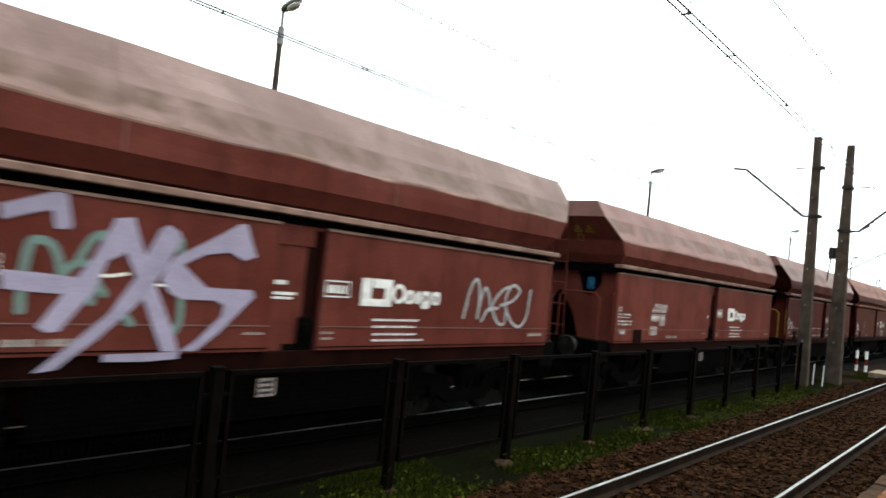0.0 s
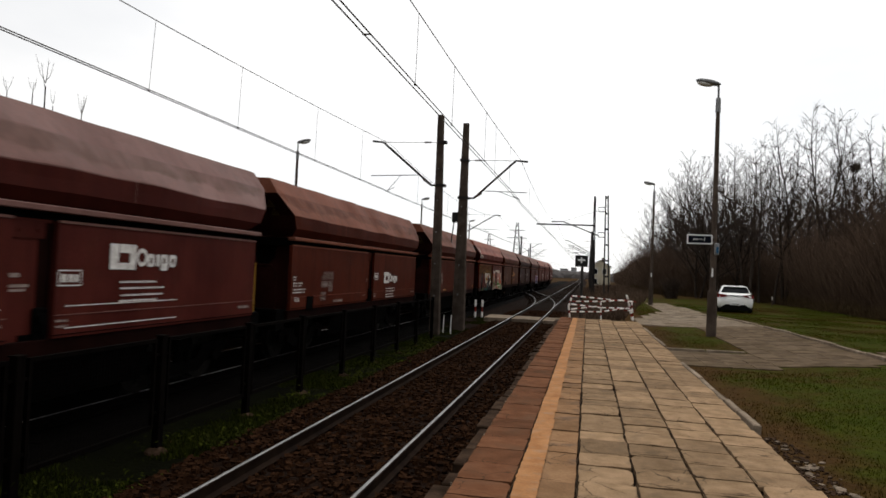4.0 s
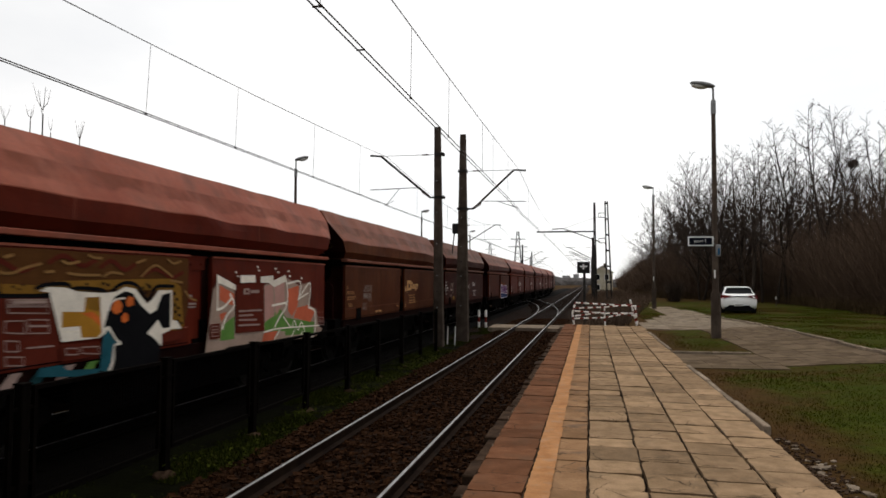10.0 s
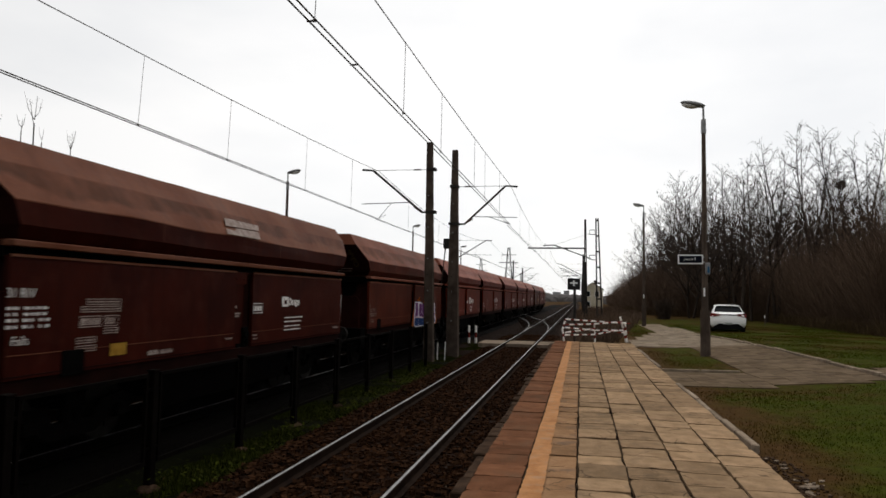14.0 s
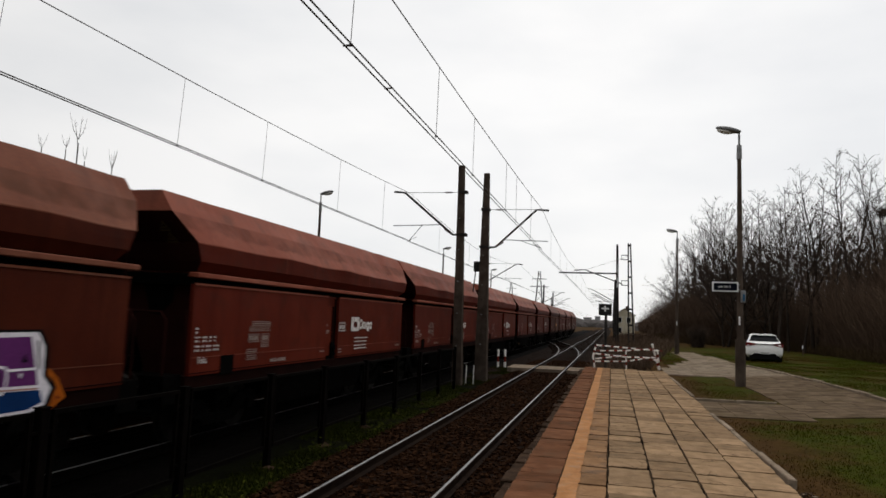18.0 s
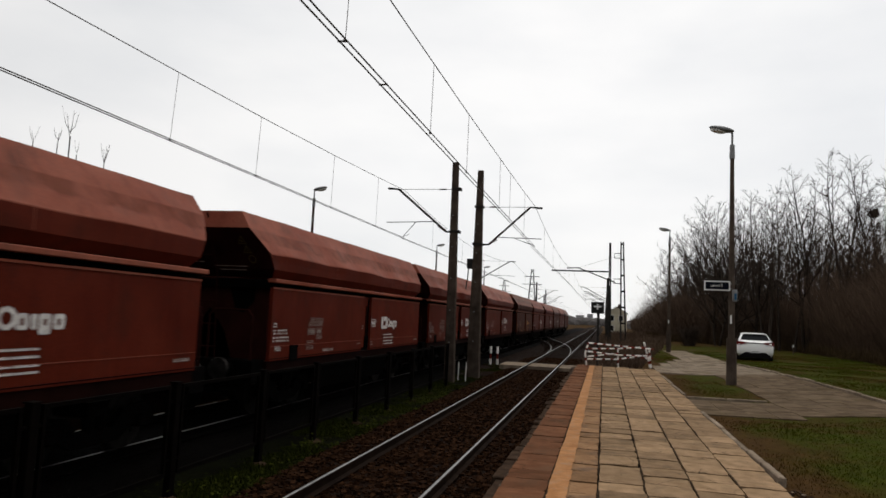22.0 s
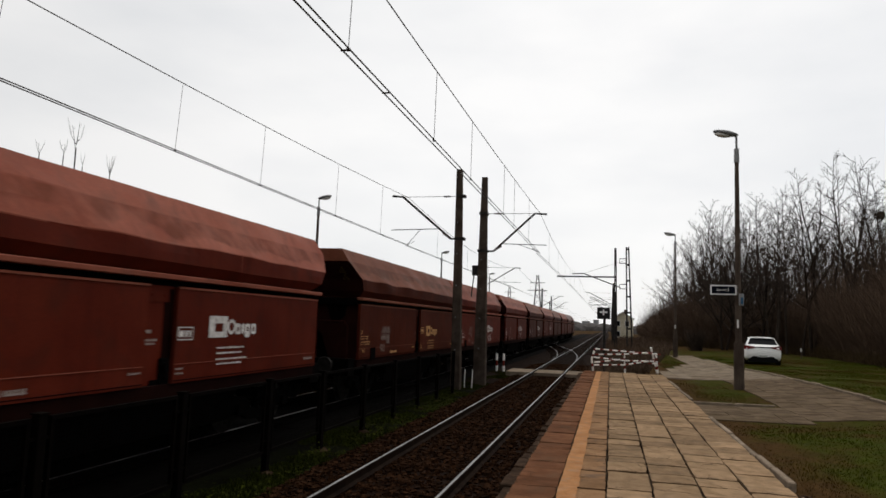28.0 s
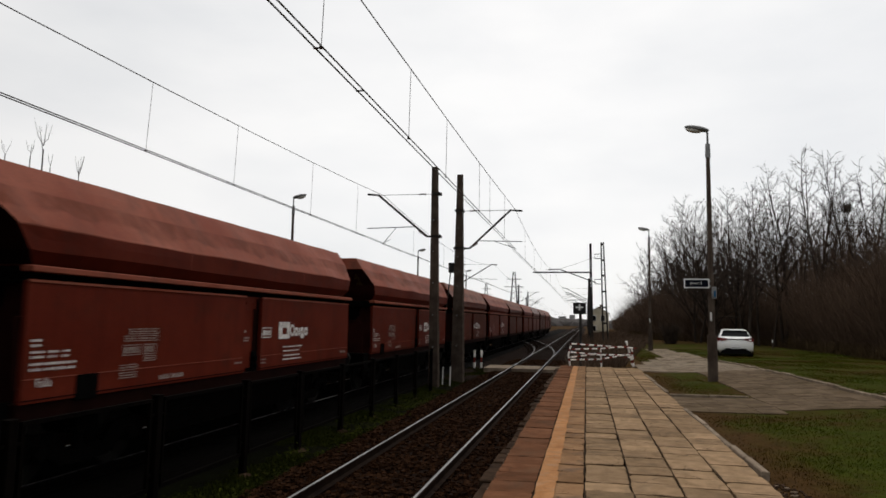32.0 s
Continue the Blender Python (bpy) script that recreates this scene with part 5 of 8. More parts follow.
def graffiti_0(spray):
    spray("mint", 0.075, (-2.83, 1.57), (-2.84, 1.71), (-2.84, 1.9), (-2.82, 2.1), (-2.78, 2.18), (-2.67, 2.17), (-2.59, 2.08), (-2.54, 1.9))
    spray("mint", 0.075, (-2.54, 1.87), (-2.46, 1.98), (-2.37, 2.02), (-2.29, 1.96), (-2.22, 1.84), (-2.15, 1.74))
    spray("mint", 0.075, (-2.42, 2), (-2.36, 2.14), (-2.29, 2.25), (-2.21, 2.29), (-2.19, 2.22))
    spray("mint", 0.075, (-2.26, 1.66), (-2.26, 1.78))
    spray("mint", 0.075, (-1.97, 1.58), (-1.87, 1.47))
    spray("mint", 0.075, (-1.46, 2.31), (-1.42, 2.06), (-1.38, 1.55), (-1.43, 1.39))
    spray("creamw", 0.03, (-2.25, 1.91), (-2.11, 1.91), (-1.96, 1.94))
    spray("creamw", 0.025, (-1.68, 1.85), (-1.53, 1.85))
    spray("lilac", 0, (-3.07, 2.45), (-2.87, 2.53), (-2.68, 2.61), (-2.56, 2.61), (-2.49, 2.33), (-2.52, 2.3), (-2.63, 2.29), (-2.67, 2.45), (-2.81, 2.41), (-3.05, 2.32))
    spray("lilac", 0, (-3.01, 1.91), (-2.71, 1.9), (-2.43, 1.88), (-2.29, 1.84), (-2.31, 1.72), (-2.73, 1.73), (-2.99, 1.75))
    spray("lilac", 0, (-2.12, 2.45), (-1.95, 2.46), (-1.91, 2.26), (-2.03, 2.11), (-2.15, 2.05), (-2.24, 1.76), (-2.51, 1.39), (-2.6, 1.38), (-2.69, 1.43), (-2.47, 1.78), (-2.28, 2.07))
    spray("lilac", 0, (-2.09, 2.45), (-1.95, 2.48), (-1.88, 2.3), (-1.79, 2.11), (-1.72, 1.93), (-1.51, 1.54), (-1.35, 1.19), (-1.54, 1.2), (-1.7, 1.54), (-1.84, 1.86), (-1.98, 2.11))
    spray("lilac", 0, (-1.68, 2.4), (-1.6, 2.45), (-1.48, 2.39), (-1.45, 2.31), (-1.6, 1.99), (-1.81, 1.67), (-2.17, 1.32), (-2.5, 1.05), (-2.68, 1.03), (-2.45, 1.23), (-2.09, 1.56), (-1.87, 1.92), (-1.77, 2.2))
    spray("lilac", 0, (-1.57, 2.05), (-1.5, 2.14), (-1.15, 2.34), (-0.81, 2.55), (-0.72, 2.56), (-0.64, 2.37), (-0.56, 2.22), (-0.71, 2.16), (-0.73, 2.26), (-0.87, 2.31), (-1.01, 2.27), (-1.37, 2.09), (-1.51, 2), (-1.46, 1.91), (-1.34, 1.87), (-1.02, 1.85), (-0.57, 1.85), (-0.53, 1.78), (-0.72, 1.59), (-0.93, 1.38), (-1.17, 1.19), (-1.33, 1.2), (-1.15, 1.33), (-0.92, 1.56), (-0.9, 1.68), (-0.97, 1.72), (-1.39, 1.72), (-1.51, 1.77), (-1.62, 1.9))
    spray("lilac", 0, (-2.1, 1.18), (-1.35, 1.19), (-1.36, 1.12), (-1.72, 1.1), (-2.1, 1.11))
    spray("silver", 0.05, (3.17, 1.62), (3.22, 1.82), (3.29, 2.07), (3.41, 2.21), (3.51, 2.08), (3.53, 1.82), (3.52, 1.62))
    spray("silver", 0.05, (3.51, 1.64), (3.57, 1.92), (3.66, 2.09), (3.77, 1.97), (3.84, 1.74))
    spray("silver", 0.05, (3.63, 1.57), (3.77, 1.75), (4.04, 1.78))
    spray("silver", 0.05, (4.3, 2.14), (4.12, 2.07), (3.9, 1.87), (3.93, 1.69), (4.08, 1.54), (4.24, 1.54), (4.26, 1.73))
    spray("silver", 0.05, (4.1, 1.83), (4.42, 1.91), (4.61, 2.08), (4.42, 2.17), (4.25, 2.02), (4.25, 1.79), (4.45, 1.56), (4.69, 1.49), (4.88, 1.67), (4.91, 1.91), (4.94, 2.11))


def graffiti_5(spray):
    spray("amber", 0, (-5.55, 2.02), (-5.56, 2.60), (-4.4, 2.58), (-3.4, 2.60), (-2.2, 2.58), (-1.2, 2.60), (-0.34, 2.58), (-0.32, 1.75), (-0.5, 1.3), (-1.2, 1.9), (-2.4, 2.0), (-3.6, 1.95), (-4.6, 2.0))
    for a, b, z in ((-5.5, -5.15, 2.42), (-5.0, -4.6, 2.24), (-4.9, -4.5, 2.50), (-4.4, -4.0, 2.30), (-5.4, -5.1, 2.16)):
        spray("ochrel", 0.03, (a, z), (a + 0.5 * (b - a), z + 0.05), (b, z + 0.01))
    spray("black", 0, (-4.72, 1.24), (-4.70, 2.02), (-4.24, 2.10), (-3.02, 2.08), (-3.02, 1.96), (-3.60, 1.20))
    spray("petrol", 0, (-4.64, 1.27), (-4.63, 1.95), (-4.42, 2.01), (-4.30, 1.98), (-4.30, 1.28))
    spray("greyl", 0.02, (-4.60, 1.90), (-4.48, 1.96), (-4.34, 1.94))
    spray("panelred", 0, (-4.24, 1.22), (-4.24, 2.02), (-3.06, 2.00), (-3.06, 1.22))
    for k, c in enumerate(("greyl", "petrol", "sage", "greyl", "petrol", "greyl", "sage")):
        y = -5.25 + 0.42 * k
        spray(c, 0, (y, 0.99), (y + 0.16, 1.15), (y + 0.34, 1.15), (y + 0.2, 0.99))
    for a, b, z in ((-4.3, -3.5, 2.36), (-3.3, -2.5, 2.44), (-2.4, -1.7, 2.40), (-1.5, -0.5, 2.30)):
        spray("panelred", 0.06, (a, z), (a + 0.3 * (b - a), z + 0.09), (a + 0.7 * (b - a), z - 0.03), (b, z + 0.05))
    spray("ochre", 0, (-3.99, 2.18), (-3.51, 2.16), (-3.16, 2.21), (-2.13, 2.23), (-0.82, 2.25), (-0.54, 2.12), (-0.44, 1.48), (-0.79, 1.39), (-0.82, 2.06), (-2.12, 2.1), (-3.5, 2.06), (-3.98, 2.07))
    spray("ochrel", 0.035, (-3.99, 2.3), (-3.84, 2.3), (-3.68, 2.36), (-3.43, 2.42))
    spray("ochrel", 0.035, (-3.36, 2.32), (-3.23, 2.33))
    spray("ochrel", 0.035, (-3.09, 2.46), (-2.98, 2.43), (-2.81, 2.46))
    spray("ochrel", 0.035, (-2.99, 2.31), (-2.78, 2.29), (-2.41, 2.29))
    spray("ochrel", 0.035, (-2.35, 2.27), (-2.19, 2.33), (-1.96, 2.31))
    spray("ochrel", 0.035, (-2.63, 2.55), (-2.53, 2.52), (-2.39, 2.52))
    spray("ochrel", 0.035, (-1.54, 2.28), (-1.36, 2.4), (-1.19, 2.45), (-0.97, 2.37), (-0.78, 2.28))
    spray("ochrel", 0.035, (-1.65, 2.48), (-1.46, 2.53))
    spray("ochrel", 0.035, (-0.91, 2.55), (-0.76, 2.49), (-0.56, 2.53))
    spray("ochrel", 0.035, (-0.82, 2.22), (-0.52, 2.19))
    spray("ochrel", 0.035, (-3.96, 2.48), (-3.85, 2.51))
    spray("ochrel", 0.035, (-0.43, 2.05), (-0.27, 1.93), (-0.1, 1.89))
    spray("black", 0, (-3.85, 2.16), (-3.82, 2.16), (-3.81, 2.14), (-3.82, 2.13), (-3.84, 2.13), (-3.85, 2.14))
    spray("black", 0, (-3.77, 2.13), (-3.74, 2.13), (-3.73, 2.12), (-3.74, 2.1), (-3.76, 2.1), (-3.77, 2.12))
    spray("black", 0, (-3.7, 2.18), (-3.68, 2.18), (-3.67, 2.16), (-3.68, 2.15), (-3.7, 2.15), (-3.71, 2.16))
    spray("black", 0, (-2.69, 2.19), (-2.65, 2.19), (-2.64, 2.17), (-2.65, 2.15), (-2.68, 2.15), (-2.69, 2.17))
    spray("black", 0, (-2.37, 2.2), (-2.33, 2.2), (-2.32, 2.18), (-2.33, 2.16), (-2.37, 2.16), (-2.38, 2.18))
    spray("black", 0, (-2.28, 2.18), (-2.24, 2.18), (-2.23, 2.16), (-2.24, 2.14), (-2.28, 2.14), (-2.29, 2.16))
    spray("black", 0, (-1.53, 2.13), (-1.49, 2.13), (-1.48, 2.11), (-1.49, 2.09), (-1.53, 2.09), (-1.54, 2.11))
    spray("black", 0, (-1.45, 2.06), (-1.41, 2.06), (-1.4, 2.04), (-1.41, 2.02), (-1.45, 2.02), (-1.46, 2.04))
    spray("black", 0, (-1.38, 2.15), (-1.33, 2.15), (-1.32, 2.12), (-1.33, 2.1), (-1.37, 2.1), (-1.39, 2.13))
    spray("black", 0, (-1.29, 2.1), (-1.25, 2.1), (-1.24, 2.07), (-1.25, 2.05), (-1.29, 2.05), (-1.3, 2.07))
    spray("black", 0, (-1.43, 2.18), (-1.39, 2.18), (-1.38, 2.16), (-1.39, 2.14), (-1.43, 2.14), (-1.44, 2.16))
    spray("black", 0, (-0.75, 2.04), (-0.7, 2.04), (-0.69, 2.01), (-0.7, 1.99), (-0.75, 1.99), (-0.76, 2.01))
    spray("black", 0, (-0.69, 1.95), (-0.64, 1.94), (-0.62, 1.92), (-0.63, 1.9), (-0.68, 1.9), (-0.7, 1.92))
    spray("black", 0, (-0.74, 1.86), (-0.69, 1.86), (-0.68, 1.83), (-0.69, 1.81), (-0.74, 1.81), (-0.75, 1.84))
    spray("black", 0, (-0.65, 1.81), (-0.6, 1.81), (-0.59, 1.78), (-0.6, 1.76), (-0.65, 1.76), (-0.66, 1.79))
    spray("black", 0, (-0.72, 1.75), (-0.67, 1.75), (-0.66, 1.72), (-0.67, 1.7), (-0.72, 1.7), (-0.73, 1.73))
    spray("black", 0, (-0.61, 1.69), (-0.57, 1.69), (-0.55, 1.67), (-0.56, 1.64), (-0.61, 1.65), (-0.63, 1.67))
    spray("black", 0, (-0.66, 1.6), (-0.61, 1.6), (-0.59, 1.58), (-0.61, 1.55), (-0.66, 1.56), (-0.67, 1.58))
    spray("black", 0, (-0.56, 1.56), (-0.51, 1.56), (-0.5, 1.54), (-0.51, 1.51), (-0.56, 1.52), (-0.57, 1.54))
    spray("black", 0.05, (-3.51, 2.13), (-3.33, 2.17), (-3, 2.17), (-2.94, 2.05), (-2.87, 2.12), (-2.37, 2.09), (-2.27, 1.99), (-2.12, 2.12), (-1.89, 2.19), (-1.64, 2.14), (-1.43, 1.94), (-1.3, 2.01), (-1.19, 2.13), (-0.76, 2.13))
    spray("creamw", 0, (-3.46, 2.09), (-3.33, 2.14), (-3.04, 2.13), (-2.95, 1.99), (-2.85, 2.08), (-2.39, 2.05), (-2.27, 1.92), (-2.12, 2.06), (-1.91, 2.13), (-1.69, 2.1), (-1.5, 1.94), (-1.41, 1.88), (-1.29, 1.94), (-1.15, 2.07), (-0.8, 2.07), (-0.78, 1.6), (-0.65, 1.58), (-0.52, 1.45), (-0.79, 1.46), (-1.01, 1.45), (-1.07, 1.22), (-1.32, 1.35), (-1.48, 1.43), (-1.95, 1.3), (-2.11, 1.38), (-2.12, 1.1), (-2.19, 0.96), (-2.3, 0.99), (-2.26, 1.35), (-2.32, 1.49), (-2.43, 1.45), (-3.08, 1.45), (-3.13, 2.04), (-3.26, 2.07))
    spray("gold", 0, (-3.09, 1.83), (-2.71, 1.81), (-2.69, 2), (-2.42, 2), (-2.37, 1.51), (-2.45, 1.46), (-2.74, 1.48), (-2.78, 1.63), (-3.09, 1.63))
    spray("ochre", 0, (-2.69, 2), (-2.42, 2), (-2.41, 1.8), (-2.66, 1.85))
    spray("orange", 0, (-2.75, 1.79), (-2.55, 1.81), (-2.42, 1.72), (-2.39, 1.6), (-2.55, 1.71))
    spray("black", 0, (-2.27, 1.73), (-2.23, 1.88), (-2.12, 2), (-1.91, 2.07), (-1.74, 2.03), (-1.57, 1.86), (-1.34, 1.72), (-1.18, 1.78), (-1.06, 2), (-0.84, 2.03), (-0.84, 1.49), (-1.02, 1.48), (-1.14, 1.62), (-1.41, 1.44), (-1.32, 1.35), (-1.07, 1.2), (-1.1, 0.99), (-1.31, 0.94), (-2.08, 0.96), (-2.17, 0.95), (-2.11, 1.14), (-2.08, 1.32), (-1.95, 1.32), (-2.22, 1.6), (-2.33, 1.58))
    spray("teal", 0, (-2.34, 1.49), (-2.24, 1.55), (-2.12, 1.4), (-2.02, 1.35), (-2.15, 1.32), (-2.16, 1.11), (-2.24, 0.98), (-2.39, 1.01), (-2.36, 1.28))
    spray("teal", 0, (-3.42, 1.17), (-3.07, 1.17), (-2.97, 1.09), (-2.39, 1.04), (-2.43, 0.94), (-3.46, 1.07))
    spray("creamw", 0.03, (-2.31, 1.51), (-2.24, 1.58), (-2.09, 1.41), (-1.98, 1.34), (-2.11, 1.32), (-2.12, 1.12), (-2.19, 0.97))
    spray("creamw", 0, (-1.41, 1.44), (-1.14, 1.63), (-1.11, 1.49), (-0.82, 1.48), (-0.85, 1.42), (-1.02, 1.41), (-1.07, 1.22), (-1.21, 1.34))
    spray("orange", 0, (-2.2, 1.82), (-2.16, 1.91), (-2.05, 1.96), (-1.97, 1.88), (-1.99, 1.78), (-2.11, 1.75))
    spray("orange", 0, (-1.89, 1.95), (-1.83, 2), (-1.73, 1.97), (-1.73, 1.87), (-1.83, 1.84), (-1.89, 1.87))
    spray("orange", 0, (-1.99, 1.7), (-1.93, 1.77), (-1.85, 1.74), (-1.83, 1.66), (-1.92, 1.62), (-1.98, 1.65))
    spray("creamw", 0.022, (-2.25, 1.81), (-2.21, 1.9), (-2.09, 1.96), (-1.93, 1.97))
    spray("panelred", 0, (-1.05, 1.4), (-0.85, 1.44), (-0.46, 1.42), (-0.43, 1.29), (-0.84, 1.27), (-1.04, 1.26))
    spray("panelred", 0, (-3.1, 1.42), (-2.41, 1.39), (-2.4, 1.21), (-3.09, 1.21))
    spray("greyl", 0.014, (-3.92, 2), (-3.33, 1.99))
    spray("greyl", 0.014, (-3.33, 1.99), (-3.32, 1.92))
    spray("greyl", 0.014, (-3.32, 1.92), (-3.92, 1.94))
    spray("greyl", 0.014, (-3.92, 1.94), (-3.92, 2))
    spray("greyl", 0.014, (-3.92, 1.92), (-3.32, 1.9))
    spray("greyl", 0.014, (-3.32, 1.9), (-3.32, 1.82))
    spray("greyl", 0.014, (-3.32, 1.82), (-3.91, 1.85))
    spray("greyl", 0.014, (-3.91, 1.85), (-3.92, 1.92))
    spray("greyl", 0.014, (-3.95, 1.76), (-3.67, 1.75))
    spray("greyl", 0.014, (-3.67, 1.75), (-3.67, 1.6))
    spray("greyl", 0.014, (-3.67, 1.6), (-3.95, 1.63))
    spray("greyl", 0.014, (-3.95, 1.63), (-3.95, 1.76))
    spray("greyl", 0.014, (-3.62, 1.76), (-3.32, 1.74))
    spray("greyl", 0.014, (-3.32, 1.74), (-3.31, 1.67))
    spray("greyl", 0.014, (-3.31, 1.67), (-3.62, 1.69))
    spray("greyl", 0.014, (-3.62, 1.69), (-3.62, 1.76))
    spray("greyl", 0.014, (-3.62, 1.68), (-3.31, 1.66))
    spray("greyl", 0.014, (-3.31, 1.66), (-3.31, 1.58))
    spray("greyl", 0.014, (-3.31, 1.58), (-3.62, 1.6))
    spray("greyl", 0.014, (-3.62, 1.6), (-3.62, 1.68))
    spray("greyl", 0.014, (-3.95, 1.54), (-3.76, 1.52))
    spray("greyl", 0.014, (-3.76, 1.52), (-3.75, 1.4))
    spray("greyl", 0.014, (-3.75, 1.4), (-3.94, 1.42))
    spray("greyl", 0.014, (-3.94, 1.42), (-3.95, 1.54))
    spray("greyl", 0.014, (-3.94, 1.36), (-3.69, 1.33))
    spray("greyl", 0.014, (-3.69, 1.33), (-3.68, 1.23))
    spray("greyl", 0.014, (-3.68, 1.23), (-3.93, 1.26))
    spray("greyl", 0.014, (-3.93, 1.26), (-3.94, 1.36))
    spray("greyl", 0.014, (-3.03, 1.37), (-2.82, 1.35))
    spray("greyl", 0.014, (-2.82, 1.35), (-2.81, 1.27))
    spray("greyl", 0.014, (-2.81, 1.27), (-3.03, 1.29))
    spray("greyl", 0.014, (-3.03, 1.29), (-3.03, 1.37))
    spray("greyl", 0.014, (-2.76, 1.36), (-2.45, 1.34))
    spray("greyl", 0.014, (-2.45, 1.34), (-2.44, 1.24))
    spray("greyl", 0.014, (-2.44, 1.24), (-2.75, 1.28))
    spray("greyl", 0.014, (-2.75, 1.28), (-2.76, 1.36))
    spray("greyl", 0.02, (-3.64, 1.43), (-3.25, 1.42))
    spray("greyl", 0.04, (-3.87, 1.97), (-3.38, 1.96))
    spray("khaki", 0, (0.36, 2.07), (0.51, 2.19), (1.09, 2.09), (1.13, 1.25), (2.28, 1.22), (2.25, 2.13), (2.64, 2.19), (3.22, 2.31), (3.93, 2.12), (4.59, 2.19), (4.51, 1.66), (4.98, 1.54), (4.99, 1.17), (5.35, 1.05), (5.14, 0.93), (4.73, 0.88), (2.24, 1.01), (0.93, 1.02), (0.3, 0.93), (0.14, 0.98))
    spray("sage", 0, (0.65, 1.41), (1.09, 1.57), (1.11, 1.15), (0.62, 1.15))
    spray("sage", 0, (2.3, 1.37), (2.98, 1.65), (3.25, 1.46), (3.27, 1.14), (2.31, 1.21))
    spray("sage", 0, (3.77, 1.36), (4.85, 1.25), (4.79, 0.98), (3.27, 1.05), (3.26, 1.44))
    spray("brick", 0, (0.56, 2.14), (1.08, 1.98), (1.09, 1.77), (0.81, 1.8), (0.57, 1.89))
    spray("brick", 0, (0.57, 1.63), (0.83, 1.66), (0.65, 1.48))
    spray("pinkg", 0, (2.27, 2.11), (2.64, 2.15), (2.72, 1.49), (2.32, 1.41))
    spray("pinkg", 0, (2.72, 2.12), (3.17, 2.28), (3.21, 1.8), (2.8, 1.48))
    spray("brick", 0, (3.37, 2.04), (3.93, 2.12), (3.88, 1.68), (3.59, 1.44), (3.39, 1.57))
    spray("brick", 0, (3.82, 1.62), (4.44, 1.66), (4.84, 1.49), (4.62, 1.26), (3.68, 1.41))
    spray("brick", 0, (2.28, 1.17), (2.89, 1.18), (2.69, 1), (2.19, 1.01))
    spray("creamw", 0, (0.46, 2.33), (1.13, 2.14), (1.14, 2.04), (0.47, 2.19))
    spray("creamw", 0, (1.29, 2.32), (1.86, 2.33), (1.89, 2.19), (1.3, 2.18))
    spray("creamw", 0, (2.1, 2.3), (2.64, 2.33), (2.64, 2.22), (3.22, 2.35), (3.26, 2.21), (2.7, 2.09), (2.44, 2.18), (2.1, 2.18))
    spray("creamw", 0.045, (0.49, 2.19), (0.49, 1.71))
    spray("creamw", 0.045, (0.49, 1.71), (0.71, 1.75), (0.94, 1.88))
    spray("creamw", 0.045, (0.92, 1.98), (1.07, 1.77), (0.81, 1.58), (0.67, 1.37))
    spray("creamw", 0.045, (3.22, 2.31), (3.35, 1.94), (3.25, 1.64), (2.98, 1.47), (2.75, 1.27))
    spray("creamw", 0.045, (2.61, 1.71), (3.27, 1.75))
    spray("creamw", 0.045, (3.31, 2.16), (3.98, 2.2), (3.94, 1.86))
    spray("creamw", 0.045, (3.94, 1.86), (4.55, 2.17), (4.48, 1.6))
    spray("creamw", 0.045, (4.48, 1.6), (4.84, 1.49), (4.86, 1.01), (4.63, 0.9))
    spray("creamw", 0.03, (3.85, 1.8), (4.43, 1.94))
    spray("creamw", 0.03, (2.28, 1.19), (2.99, 1.22), (5.13, 1.15))
    spray("creamw", 0.03, (3.14, 1.46), (3.55, 1.2), (3.69, 1.35), (3.9, 1.12), (4.08, 1.29), (4.27, 1.07))
    spray("creamw", 0.03, (2.99, 1.19), (2.74, 1.02))
    spray("creamw", 0.03, (3.72, 1.14), (3.5, 0.96))
    spray("creamw", 0.03, (4.15, 1.08), (3.97, 0.94))
    spray("creamw", 0, (1.08, 2.39), (1.13, 2.39), (1.13, 2.36), (1.08, 2.36))
    spray("creamw", 0, (1.16, 2.32), (1.21, 2.32), (1.22, 2.29), (1.16, 2.29))
    spray("creamw", 0, (1.92, 2.51), (1.98, 2.51), (1.98, 2.47), (1.92, 2.47))
    spray("creamw", 0, (1.97, 2.44), (2.03, 2.44), (2.03, 2.41), (1.97, 2.4))
    spray("creamw", 0, (2.7, 2.49), (2.77, 2.49), (2.77, 2.45), (2.7, 2.45))
    spray("creamw", 0, (2.81, 2.42), (2.88, 2.42), (2.88, 2.38), (2.81, 2.38))
    spray("creamw", 0, (3.32, 2.45), (3.4, 2.45), (3.4, 2.41), (3.32, 2.41))
    spray("creamw", 0, (3.38, 2.34), (3.46, 2.34), (3.46, 2.3), (3.38, 2.3))
    spray("creamw", 0, (4, 2.3), (4.08, 2.3), (4.08, 2.26), (4, 2.26))
    spray("panelred", 0, (1.11, 2.15), (2.22, 2.17), (2.26, 1.22), (1.15, 1.25))
    spray("greyl", 0, (1.39, 2.07), (1.62, 2.08), (1.63, 1.96), (1.39, 1.96))
    spray("panelred", 0, (1.47, 2.04), (1.56, 2.04), (1.56, 2), (1.48, 1.99))
    spray("greyl", 0.06, (1.69, 2.01), (1.78, 2.01))
    spray("greyl", 0.06, (1.83, 2.01), (1.9, 2.01))
    spray("greyl", 0.06, (1.93, 2.01), (1.99, 2.01))
    spray("greyl", 0.035, (1.23, 1.65), (2.12, 1.64))
    spray("greyl", 0.035, (1.24, 1.57), (1.76, 1.56))
    spray("greyl", 0.035, (1.24, 1.49), (1.92, 1.46))
    spray("greyl", 0.035, (1.24, 1.39), (2.04, 1.36))
